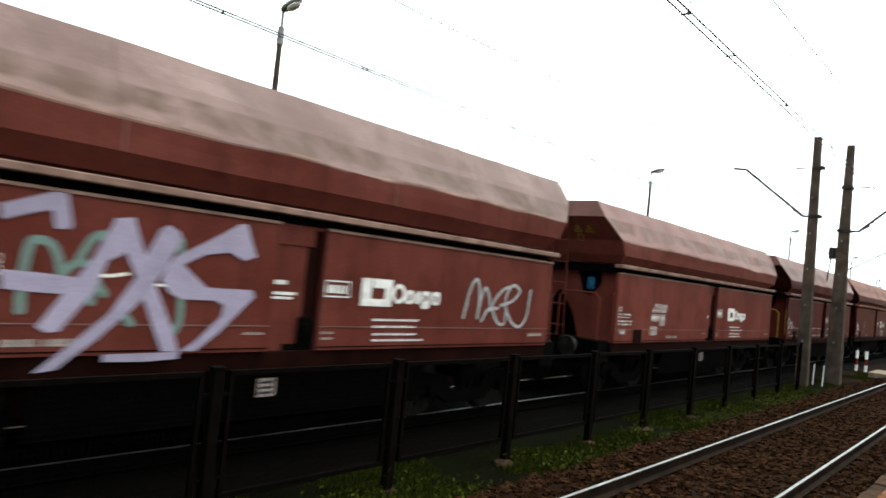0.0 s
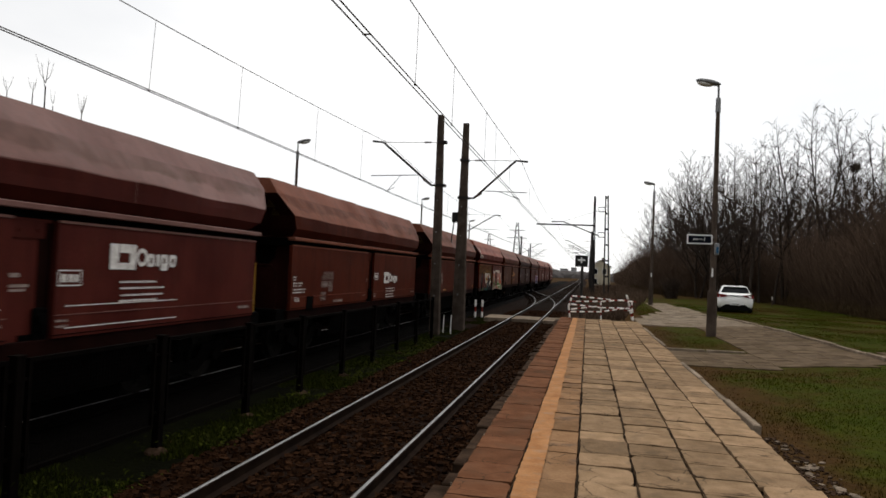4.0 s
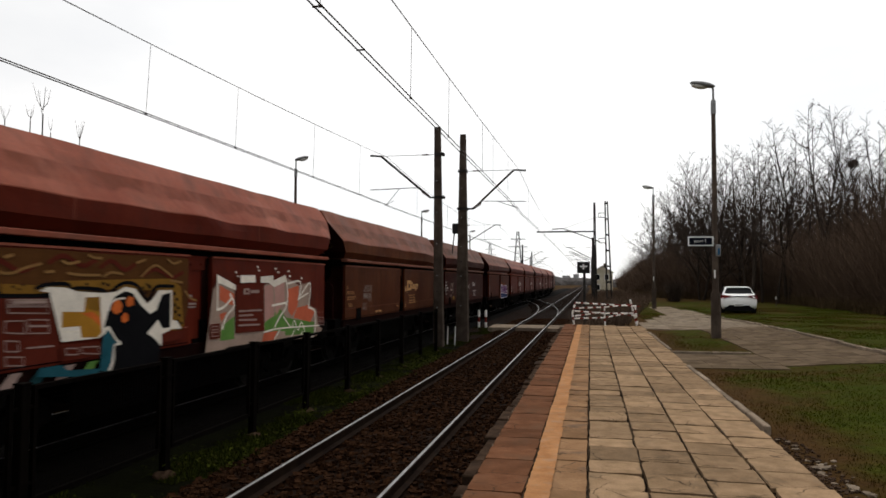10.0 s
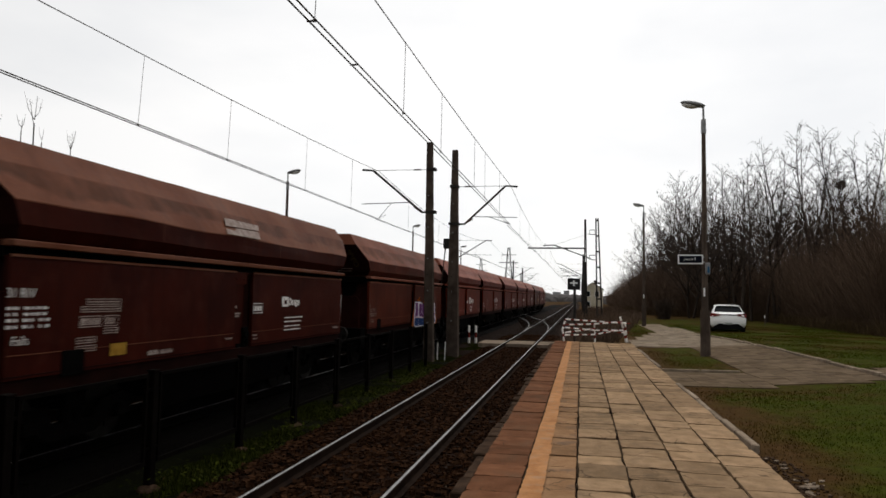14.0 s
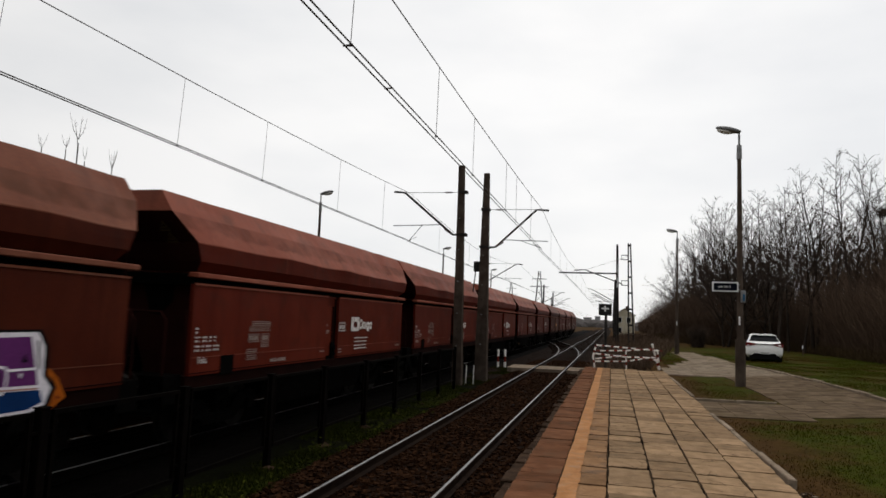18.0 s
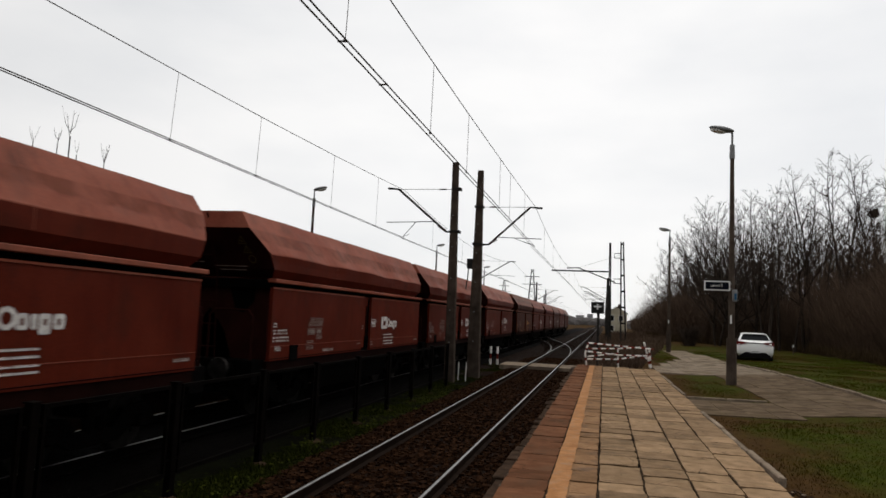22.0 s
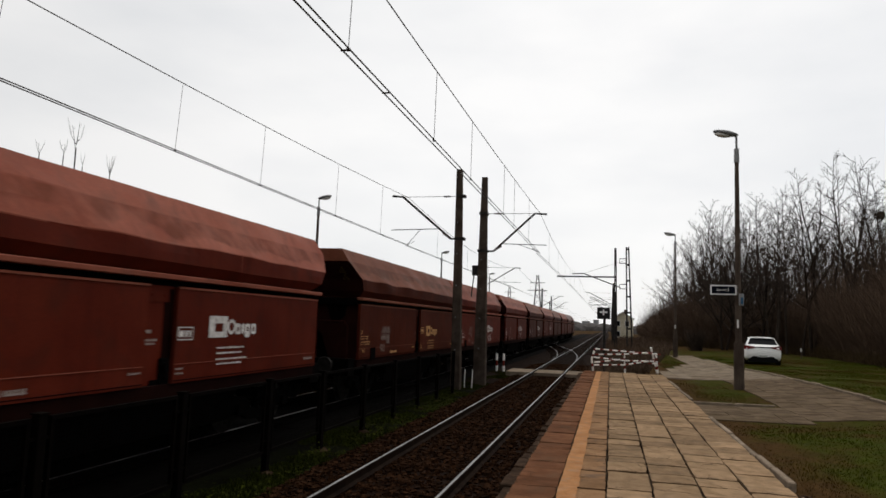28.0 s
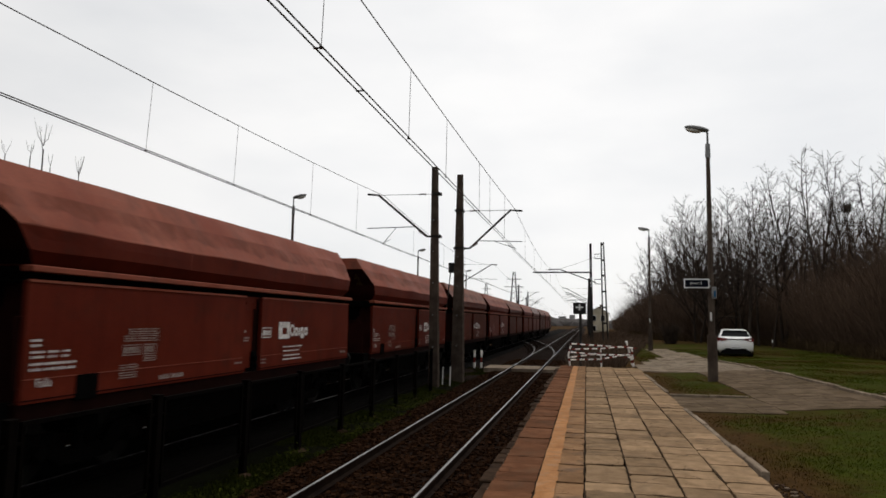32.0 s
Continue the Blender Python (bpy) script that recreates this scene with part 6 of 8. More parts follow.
    spray("panelred", 0, (0.24, 1.47), (0.57, 1.47), (0.58, 1.21), (0.25, 1.21))
    spray("greyl", 0.014, (0.3, 1.43), (0.52, 1.42))
    spray("greyl", 0.014, (0.52, 1.42), (0.52, 1.36))
    spray("greyl", 0.014, (0.52, 1.36), (0.3, 1.37))
    spray("greyl", 0.014, (0.3, 1.37), (0.3, 1.43))
    spray("greyl", 0.014, (0.3, 1.33), (0.52, 1.32))
    spray("greyl", 0.014, (0.52, 1.32), (0.52, 1.25))
    spray("greyl", 0.014, (0.52, 1.25), (0.31, 1.26))
    spray("greyl", 0.014, (0.31, 1.26), (0.3, 1.33))
    spray("greyl", 0.014, (5.02, 1.35), (5.37, 1.33))
    spray("greyl", 0.014, (5.37, 1.33), (5.38, 1.26))
    spray("greyl", 0.014, (5.38, 1.26), (5.02, 1.28))
    spray("greyl", 0.014, (5.02, 1.28), (5.02, 1.35))
    spray("greyl", 0.014, (5.02, 1.24), (5.38, 1.22))
    spray("greyl", 0.014, (5.38, 1.22), (5.38, 1.15))
    spray("greyl", 0.014, (5.38, 1.15), (5.03, 1.17))
    spray("greyl", 0.014, (5.03, 1.17), (5.02, 1.24))


def graffiti_8(spray):
    spray("rust", 0, (-0.06, 1.02), (-0.02, 1.26), (0.1, 1.51), (0.27, 1.72), (0.36, 1.5), (0.32, 1.03))
    spray("rust", 0, (0.67, 2.02), (0.96, 2.11), (1.21, 2.18), (1.37, 2), (1.04, 1.97))
    spray("rust", 0, (1.69, 1.92), (2.05, 2.03), (2.36, 2.09), (2.64, 1.94))
    spray("rust", 0, (2.9, 1.91), (3.21, 2.04), (3.47, 1.9))
    spray("rust", 0, (4.17, 1.59), (4.45, 1.35), (4.6, 1.11), (4.34, 0.96))
    spray("black", 0.022, (0.06, 1.4), (0.19, 1.42))
    spray("black", 0.022, (0.03, 1.21), (0.19, 1.21))
    spray("black", 0.022, (0.13, 1.54), (0.23, 1.55))
    spray("black", 0.022, (1.09, 2.06), (1.32, 2.07))
    spray("black", 0.022, (1.2, 2.12), (1.2, 2))
    spray("black", 0.022, (2.02, 1.97), (2.25, 1.99))
    spray("black", 0.022, (2.14, 2.03), (2.13, 1.94))
    spray("black", 0.022, (3.17, 1.98), (3.31, 1.97))
    spray("black", 0.022, (4.36, 1.36), (4.42, 1.24))
    spray("black", 0.022, (0.67, 2.02), (0.96, 2.12), (1.22, 2.18), (1.38, 2))
    spray("black", 0.022, (1.69, 1.92), (2.05, 2.04), (2.38, 2.1), (2.64, 1.95))
    spray("black", 0.022, (2.9, 1.92), (3.22, 2.06), (3.49, 1.91))
    spray("black", 0, (0.42, 2), (0.96, 2.02), (1.07, 1.96), (1.59, 1.97), (1.69, 1.91), (2.35, 1.9), (2.42, 1.95), (3.11, 1.93), (4.15, 1.93), (4.27, 1.73), (4.29, 1.39), (4.43, 1.24), (4.34, 1.02), (4.09, 0.95), (2.31, 0.94), (0.57, 0.95), (0.24, 1.04), (0.26, 1.54), (0.43, 1.61), (0.27, 1.7), (0.28, 1.87))
    spray("whitey", 0, (0.44, 1.98), (0.94, 1.99), (1.06, 1.94), (1.58, 1.94), (1.66, 1.88), (2.35, 1.87), (2.43, 1.92), (3.09, 1.9), (4.1, 1.9), (4.21, 1.73), (4.22, 1.39), (4.35, 1.24), (4.27, 1.05), (4.06, 0.98), (2.31, 0.97), (0.57, 0.98), (0.27, 1.06), (0.29, 1.52), (0.49, 1.61), (0.31, 1.7), (0.32, 1.86))
    spray("black", 0, (0.43, 1.93), (0.48, 1.65), (0.36, 1.73), (0.36, 1.84))
    spray("purple", 0, (0.49, 1.95), (0.88, 1.95), (0.94, 1.42), (0.38, 1.38), (0.39, 1.5), (0.53, 1.61))
    spray("purple", 0, (1.1, 1.91), (1.54, 1.91), (1.65, 1.84), (2.1, 1.84), (2.41, 1.83), (2.45, 1.88), (3.08, 1.86), (3.24, 1.84), (4, 1.85), (4.15, 1.29), (2.26, 1.34), (1.1, 1.39))
    spray("blue", 0, (0.35, 1.34), (1.12, 1.33), (2.27, 1.29), (4.19, 1.23), (4.24, 1.09), (4.03, 1.02), (2.31, 1.01), (0.57, 1.01), (0.32, 1.08))
    spray("whitey", 0.028, (1.03, 1.94), (1.09, 1.39))
    spray("whitey", 0.028, (1.57, 1.91), (1.55, 1.61))
    spray("whitey", 0.028, (2.08, 1.84), (2.11, 1.51))
    spray("whitey", 0.028, (2.41, 1.87), (2.42, 1.54))
    spray("whitey", 0.028, (3.12, 1.87), (3.17, 1.53))
    spray("whitey", 0.028, (3.73, 1.48), (4.12, 1.48))
    spray("whitey", 0.028, (1.04, 1.28), (1.02, 1.09), (0.92, 0.98))
    spray("whitey", 0.022, (1.55, 1.61), (1.51, 1.56), (1.57, 1.51), (1.62, 1.56), (1.55, 1.61))
    spray("whitey", 0.028, (2.1, 1.55), (1.89, 1.45), (2.09, 1.36), (2.12, 1.5))
    spray("whitey", 0.028, (2.59, 1.51), (2.58, 1.28), (2.86, 1.37), (2.72, 1.47), (2.61, 1.43))
    spray("whitey", 0.022, (3.17, 1.56), (3.11, 1.5), (3.19, 1.45), (3.24, 1.5), (3.17, 1.56))
    spray("whitey", 0.028, (3.53, 1.53), (3.7, 1.49), (3.67, 1.23), (3.5, 1.31), (3.55, 1.42))
    spray("black", 0.03, (0.96, 1.88), (0.99, 1.55))
    spray("black", 0.03, (4.1, 1.79), (4.14, 1.48))
    spray("black", 0.03, (2.68, 1.45), (2.7, 1.37))
    spray("black", 0.03, (3.6, 1.45), (3.61, 1.33))
    spray("pinkg", 0.018, (0.38, 1.36), (1.12, 1.36), (2.26, 1.31), (4.15, 1.25))
    spray("ochrel", 0.022, (0.63, 1.38), (0.81, 1.38))
    spray("ochrel", 0.022, (1.66, 1.35), (1.95, 1.35))
    spray("ochrel", 0.022, (2.94, 1.3), (3.22, 1.29))
    for y, z in ((0.62, 1.78), (1.28, 1.72), (1.82, 1.66), (2.62, 1.72), (3.44, 1.70), (3.92, 1.66)):
        spray("black", 0, (y, z), (y + 0.05, z - 0.11), (y - 0.03, z - 0.09))
    for y, z in ((0.74, 1.58), (1.36, 1.5), (2.26, 1.62), (2.86, 1.64), (3.36, 1.5), (3.88, 1.42), (0.72, 1.14), (1.84, 1.16), (2.98, 1.12)):
        spray("whitey", 0, (y - 0.022, z), (y, z + 0.035), (y + 0.022, z), (y, z - 0.035))
    for y, z in ((0.02, 1.12), (0.12, 1.3), (0.22, 1.6), (0.86, 2.05), (1.28, 2.12), (1.9, 1.96), (2.42, 2.02), (3.06, 1.95), (3.36, 1.93), (4.44, 1.12)):
        spray("panelred", 0, (y - 0.03, z), (y, z + 0.025), (y + 0.03, z), (y, z - 0.025))

HALF = 5.6
LEVELS = [(4.096, 1.0, -5.95, 6.30), (3.76, 1.22, -5.97, 6.36), (3.297, 1.50, -5.62, 5.92), (3.00, 1.50, -5.50, 5.72), (2.84, 1.36, -5.40, 5.45)]
# wagons that run the other way round, with the longer overhang towards -y
TURNED = {8, 10, 12, 13, 14, 17, 19}
TURNED_ENDS = [(-6.20, 5.90), (-6.26, 5.93), (-5.85, 5.62), (-5.65, 5.50), (-5.45, 5.40)]


def hopper_levels(seed):
    if seed not in TURNED:
        return LEVELS
    return [(z, x, *ends) for (z, x, _, _), ends in zip(LEVELS, TURNED_ENDS)]


def upper_hopper(seed, mat, lit_dust, crease, root, segs=28, tall=0.0):
    """The inward sloping upper hopper: dented sheet walls, open at the top, with thickness."""
    r = random.Random(seed)
    bm = B()
    off = r.uniform(0, 90)

    def ring(z, x, y0, y1, dent, inset=0.0):
        x, y0, y1 = x - inset, y0 + inset, y1 - inset
        pts = [(x, y0 + (y1 - y0) * k / segs, z) for k in range(segs + 1)] + [(-x, y1 + (y0 - y1) * k / segs, z) for k in range(segs + 1)]
        out = []
        for k, p in enumerate(pts):
            q = Vector(p)
            if k % (segs + 1) not in (0, segs):
                q += Vector((1, 0, 1)) * dent * noise.noise((q.y * 0.9 + off, q.x, q.z * 2))
            out.append(bm.verts.new(q))
        return out
    levels = [(z + tall * k, x, y0, y1) for (z, x, y0, y1), k in zip(hopper_levels(seed), (1.0, 0.9, 0.9, 0.6, 0.2))]
    rings = [ring(4.03 + tall, 1.0, levels[0][2] + 0.05, levels[0][3] - 0.04, 0.012, 0.06)]
    for i, (z, x, y0, y1) in enumerate(levels):
        rings.append(ring(z, x, y0, y1, (0.012, 0.03, 0.035, 0.012, 0.0)[i]))
        if i + 1 < len(levels):
            z2, x2, a2, b2 = levels[i + 1]
            for f in ((0.5,), (0.5, 0.93), (0.06, 0.5), ())[min(i, 3)]:
                rings.append(ring(z + (z2 - z) * f, x + (x2 - x) * f, y0 + (a2 - y0) * f, y1 + (b2 - y1) * f, 0.035 if f in (0.93, 0.06) else 0.022))
    n = len(rings[0])
    for a, b in zip(rings, rings[1:]):
        for k in range(n):
            j = (k + 1) % n
            bm.faces.new((a[k], a[j], b[j], b[k]))
    bmesh.ops.recalc_face_normals(bm, faces=bm.faces)
    # faces above the crease take the copy painted lighter for the open sky
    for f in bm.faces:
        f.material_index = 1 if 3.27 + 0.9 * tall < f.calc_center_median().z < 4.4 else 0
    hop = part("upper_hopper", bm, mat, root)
    hop.data.materials.append(lit_dust)
    # later wagons take the end colour with the shade painted in
    hop.data.materials.append(mat if seed <= 3 else M_ENDSHADE)
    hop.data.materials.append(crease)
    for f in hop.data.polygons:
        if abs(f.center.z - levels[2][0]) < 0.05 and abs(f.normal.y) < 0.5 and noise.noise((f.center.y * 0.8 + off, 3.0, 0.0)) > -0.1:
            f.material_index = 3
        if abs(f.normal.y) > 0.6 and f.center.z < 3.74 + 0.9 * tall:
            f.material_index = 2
    bm = B()
    box(bm, -0.92, 0.92, -5.80, 5.80, 3.78, 3.90)
    part("coal_load", bm, M_COAL, hop, "black coal load inside")
    for y in (-2.6 + r.uniform(-0.5, 0.5), 1.9 + r.uniform(-0.5, 0.5)):
        bm = B()
        q = [(x + 0.03, z + 0.004) for z, x, _, _ in levels[:4]]
        for (xa, za), (xb, zb) in zip(q, q[1:]):
            v = [bm.verts.new(p) for p in ((xa, y, za), (xa, y + 0.012, za), (xb, y + 0.012, zb), (xb, y, zb))]
            bm.faces.new(v)
        part("seam", bm, lit_dust, hop)
    return hop


def wheelset(parent, y):
    w = new("wheelset")
    w.parent = parent
    w.matrix_basis = pose(0, y, 0.46)
    bm = B()
    rod(bm, (-0.95, 0, 0), (0.95, 0, 0), 0.08, n=10)
    part("axle", bm, M_WHEEL, w)
    return w


def wheel_parts(w):
    for s in (-1, 1):
        bm = B()
        rod(bm, (s * 0.68, 0, 0), (s * 0.71, 0, 0), 0.49, n=24)
        rod(bm, (s * 0.71, 0, 0), (s * 0.82, 0, 0), 0.465, 0.455, n=24)
        for k in range(4):
            a = k * math.tau / 4
            rod(bm, (s * 0.82, 0.27 * math.cos(a), 0.27 * math.sin(a)), (s * 0.845, 0.27 * math.cos(a), 0.27 * math.sin(a)), 0.05, n=8)
        part("wheel", bm, M_WHEEL, w)


def bogie(root, y, detail):
    b = new("bogie")
    b.parent = root
    b.matrix_basis = pose(0, y, 0)
    for s in (-1, 1):
        bm = B()
        prism_pts = [(-1.25, 0.62), (-1.05, 0.72), (-0.55, 0.66), (-0.35, 0.42), (0.35, 0.42), (0.55, 0.66), (1.05, 0.72), (1.25, 0.62), (1.25, 0.40), (1.05, 0.34), (0.75, 0.40), (0.45, 0.22), (-0.45, 0.22), (-0.75, 0.40), (-1.05, 0.34), (-1.25, 0.40)]
        a = [bm.verts.new((s * 0.98, u, w)) for u, w in prism_pts]
        c = [bm.verts.new((s * 1.08, u, w)) for u, w in prism_pts]
        for k in range(len(a)):
            j = (k + 1) % len(a)
            bm.faces.new((a[k], a[j], c[j], c[k]))
        bm.faces.new(a)
        bm.faces.new(c[::-1])
        bmesh.ops.recalc_face_normals(bm, faces=bm.faces)
        for u in (-0.9, 0.9):
            rod(bm, (s * 1.0, u, 0.46), (s * 1.17, u, 0.46), 0.12, 0.10, 10)
        for u in (-0.12, 0.12):
            rod(bm, (s * 1.03, u, 0.40), (s * 1.03, u, 0.72), 0.08, n=8)
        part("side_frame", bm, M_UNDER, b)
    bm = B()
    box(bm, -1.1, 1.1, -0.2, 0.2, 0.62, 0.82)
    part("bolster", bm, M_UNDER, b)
    sets = []
    for u in (-0.9, 0.9):
        w = wheelset(b, u)
        wheel_parts(w)
        sets.append(w)
    return sets


# how far a wagon's own number rows and data table stand from the usual place: along, up, size, table along, table up
SHIFTED = {8: (0.04, 0.15, 1.15, -0.28, 0.05), 9: (-0.12, 0.22, 1.5, -0.60, 0.08)}


def number_marks(root, mat, X, r, strong=False, seed=0):
    """Stencilled number bars and class letters near the door's first corner, and stencils on the middle post."""
    dy, dz, big = SHIFTED.get(seed, (0, 0, 1.25, 0, 0))[:3]
    rows = ((1.84, -5.5, -5.36, 0.07), (1.70, -5.5, -4.9, 0.07), (1.55, -5.5, -4.78, 0.075))
    if seed == 9:
        lettering("code_letters", "31 RIV", 0.16, mat, root, pose(X, -5.42, 2.185, 90, 0, 90))
        rows = rows[1:]
    for z, a, b, h in rows:
        z, a, b, h = z + dz, a + dy, b + dy, h * big
        bm, u = B(), a
        while u < b - 0.03:
            w = r.choice((0.030, 0.045, 0.045, 0.052)) * big
            for q in ((u, u + w * r.uniform(0.6, 1.0), z, z + h * 0.34), (u, u + w, z + h * 0.70, z + h * 1.02)):
                bars(bm, X, *q)
            u += w + r.choice((0.022, 0.022, 0.06)) * big
        part("number_line", bm, mat, root)
    lettering("class_letters", "Falls", 0.15, mat, root, pose(X, -5.37 + dy + 0.13 / big, 1.40 + dz, 90, 0, 90))
    for y0, y1, z, h in ((-0.24, -0.04, 1.93, 0.05), (-0.26, 0.1, 1.81, 0.035), (-0.26, 0.06, 1.76, 0.03)):
        bm = B()
        bars(bm, 1.3825, y0, y1, z, z + h)
        part("post_stencil", bm, mat if strong else M_FADED, root)


def wagon_marks(root, mat, body, logo, lines=False, small=False, seed=0):
    """Painted lettering of the near side: plain logo shapes, number bars, data table."""
    X = 1.4875
    r = random.Random(seed)
    s = 0.9 if not small else 0.55
    ly, lz = logo[0] - 0.31 * s, logo[1]
    bm = B()
    w, h = 0.62 * s, 0.40 * s
    y1, y2, z1, z2 = ly + 0.2 * s, ly + w - 0.15 * s, lz - h / 2 + 0.105 * s, lz + h / 2 - 0.135 * s
    patch(bm, [(ly, lz - h / 2), (y1, lz - h / 2), (y1, lz + h / 2), (ly, lz + h / 2)], X)
    patch(bm, [(y2, lz - h / 2), (ly + w, lz - h / 2), (ly + w, lz + h / 2), (y2, lz + h / 2)], X)
    patch(bm, [(y1, lz - h / 2), (y2, lz - h / 2), (y2, z1), (y1, z1)], X)
    patch(bm, [(y1 + 0.02 * s, z2), (y2, z2), (y2, lz + h / 2), (y1 + 0.02 * s, lz + h / 2)], X)
    part("logo_square", bm, mat, root)
    bm = B()
    cy = ly + w + 0.12 * s
    z0 = lz - 0.04 * s
    ring_shape(bm, X, cy + 0.03 * s, z0 + 0.04 * s, 0.15 * s, 0.085 * s)
    for k, (dy, w2) in enumerate(((0.27, 0.20), (0.46, 0.10), (0.64, 0.20), (0.88, 0.20))):
        z3 = z0 - (0.17 if k == 2 else 0.105) * s
        a0, a1 = cy + (dy - w2 / 2) * s, cy + (dy + w2 / 2) * s
        c = 0.03 * s
        patch(bm, [(a0 + c, z3), (a1 - c, z3), (a1, z3 + c), (a1, z0 + 0.105 * s - c), (a1 - c, z0 + 0.105 * s), (a0 + c, z0 + 0.105 * s), (a0, z0 + 0.105 * s - c), (a0, z3 + c)], X)
        if w2 > 0.15:
            bm2 = (a0 + 0.07 * s, a1 - 0.07 * s)
            patch(bm, [(bm2[0], z0 - 0.05 * s), (bm2[1], z0 - 0.05 * s), (bm2[1], z0 + 0.04 * s), (bm2[0], z0 + 0.04 * s)], X + 0.0012)
            bm.faces.ensure_lookup_table()
            bm.faces[-1].material_index = 1
    part("logo_word", bm, mat, root).data.materials.append(body)
    for z in (logo[1] - 0.64, logo[1] - 0.56, logo[1] - 0.46, logo[1] - 0.37):
        bm = skyline(B(), X, logo[0] - 0.05 + r.uniform(0, 0.05), logo[0] + 0.95 + r.uniform(-0.15, 0.05), z, 0.03, r, (0.03, 0.06))
        part("notice_line", bm, mat, root)
    number_marks(root, mat, X, r, body == PAINT["plum"], seed)
    ty, tz = SHIFTED.get(seed, (0, 0, 1, 0, 0))[3:]
    bm = B()
    for z, a, b in ((1.96, -3.72, -3.02), (1.86, -3.82, -3.02), (1.66, -3.84, -3.42), (1.66, -3.36, -3.06), (1.56, -3.36, -3.06), (1.45, -3.88, -3.5), (1.34, -3.88, -3.5)):
        h = 0.07 if z != 1.66 else 0.14
        z, a, b = z + tz, a + ty, b + ty
        for q in ((a, b, z, z + 0.010), (a, b, z + h, z + h + 0.010), (a, a + 0.010, z, z + h), (b - 0.010, b, z, z + h)):
            bars(bm, X, *q)
        u = a + 0.04
        while u < b - 0.06:
            v = u + r.uniform(0.03, 0.06)
            bars(bm, X, u, v, z + 0.028, z + h - 0.02)
            u = v + 0.025
    part("data_table", bm, M_FADED if body != PAINT["plum"] else mat, root)
    for a, b, z, h in ((-2.95, -2.66, 1.26, 0.09), (-2.62, -2.3, 1.26, 0.09), (5.0, 5.42, 1.33, 0.07), (-0.62, -0.36, 1.36, 0.04), (0.46, 0.66, 1.30, 0.04), (0.46, 0.66, 1.37, 0.04)):
        bm = skyline(B(), X, a, b, z, h * 0.75, r, (0.04, 0.06))
        part("stencil_mark", bm, M_FADED if mat == M_WHITE else mat, root)
    bm = B()
    for q in ((0.45, 0.86, 1.82, 1.836), (0.45, 0.86, 2.01, 2.026), (0.45, 0.466, 1.82, 2.02), (0.844, 0.86, 1.82, 2.02), (0.50, 0.6, 1.87, 1.97), (0.63, 0.71, 1.87, 1.97), (0.74, 0.80, 1.87, 1.97)):
        bars(bm, X, *q)
    part("load_plate", bm, mat, root)
    if lines:
        bm = B()
        for z in (1.28, 1.56):
            bars(bm, X, -5.3, -0.4, z, z + 0.014)
            bars(bm, X, 0.6, 3.0, z, z + 0.014)
        part("stripe", bm, mat, root)


def graffiti(root, strokes):
    """Sprayed strokes and shapes on the near side doors, each a hair proud of the last."""
    made = []

    def spray(colour, width, *pts):
        x = 1.4895 + 0.0005 * len(made)
        bm = B()
        if width:
            ribbon(bm, curve_through(pts), width, x)
        else:
            patch(bm, pts, x)
            bmesh.ops.triangulate(bm, faces=bm.faces)
        bmesh.ops.recalc_face_normals(bm, faces=bm.faces)
        made.append(part("sprayed_shape" if made else "graffiti", bm, GRAF_MATS[colour], made[0] if made else root))
    strokes(spray)


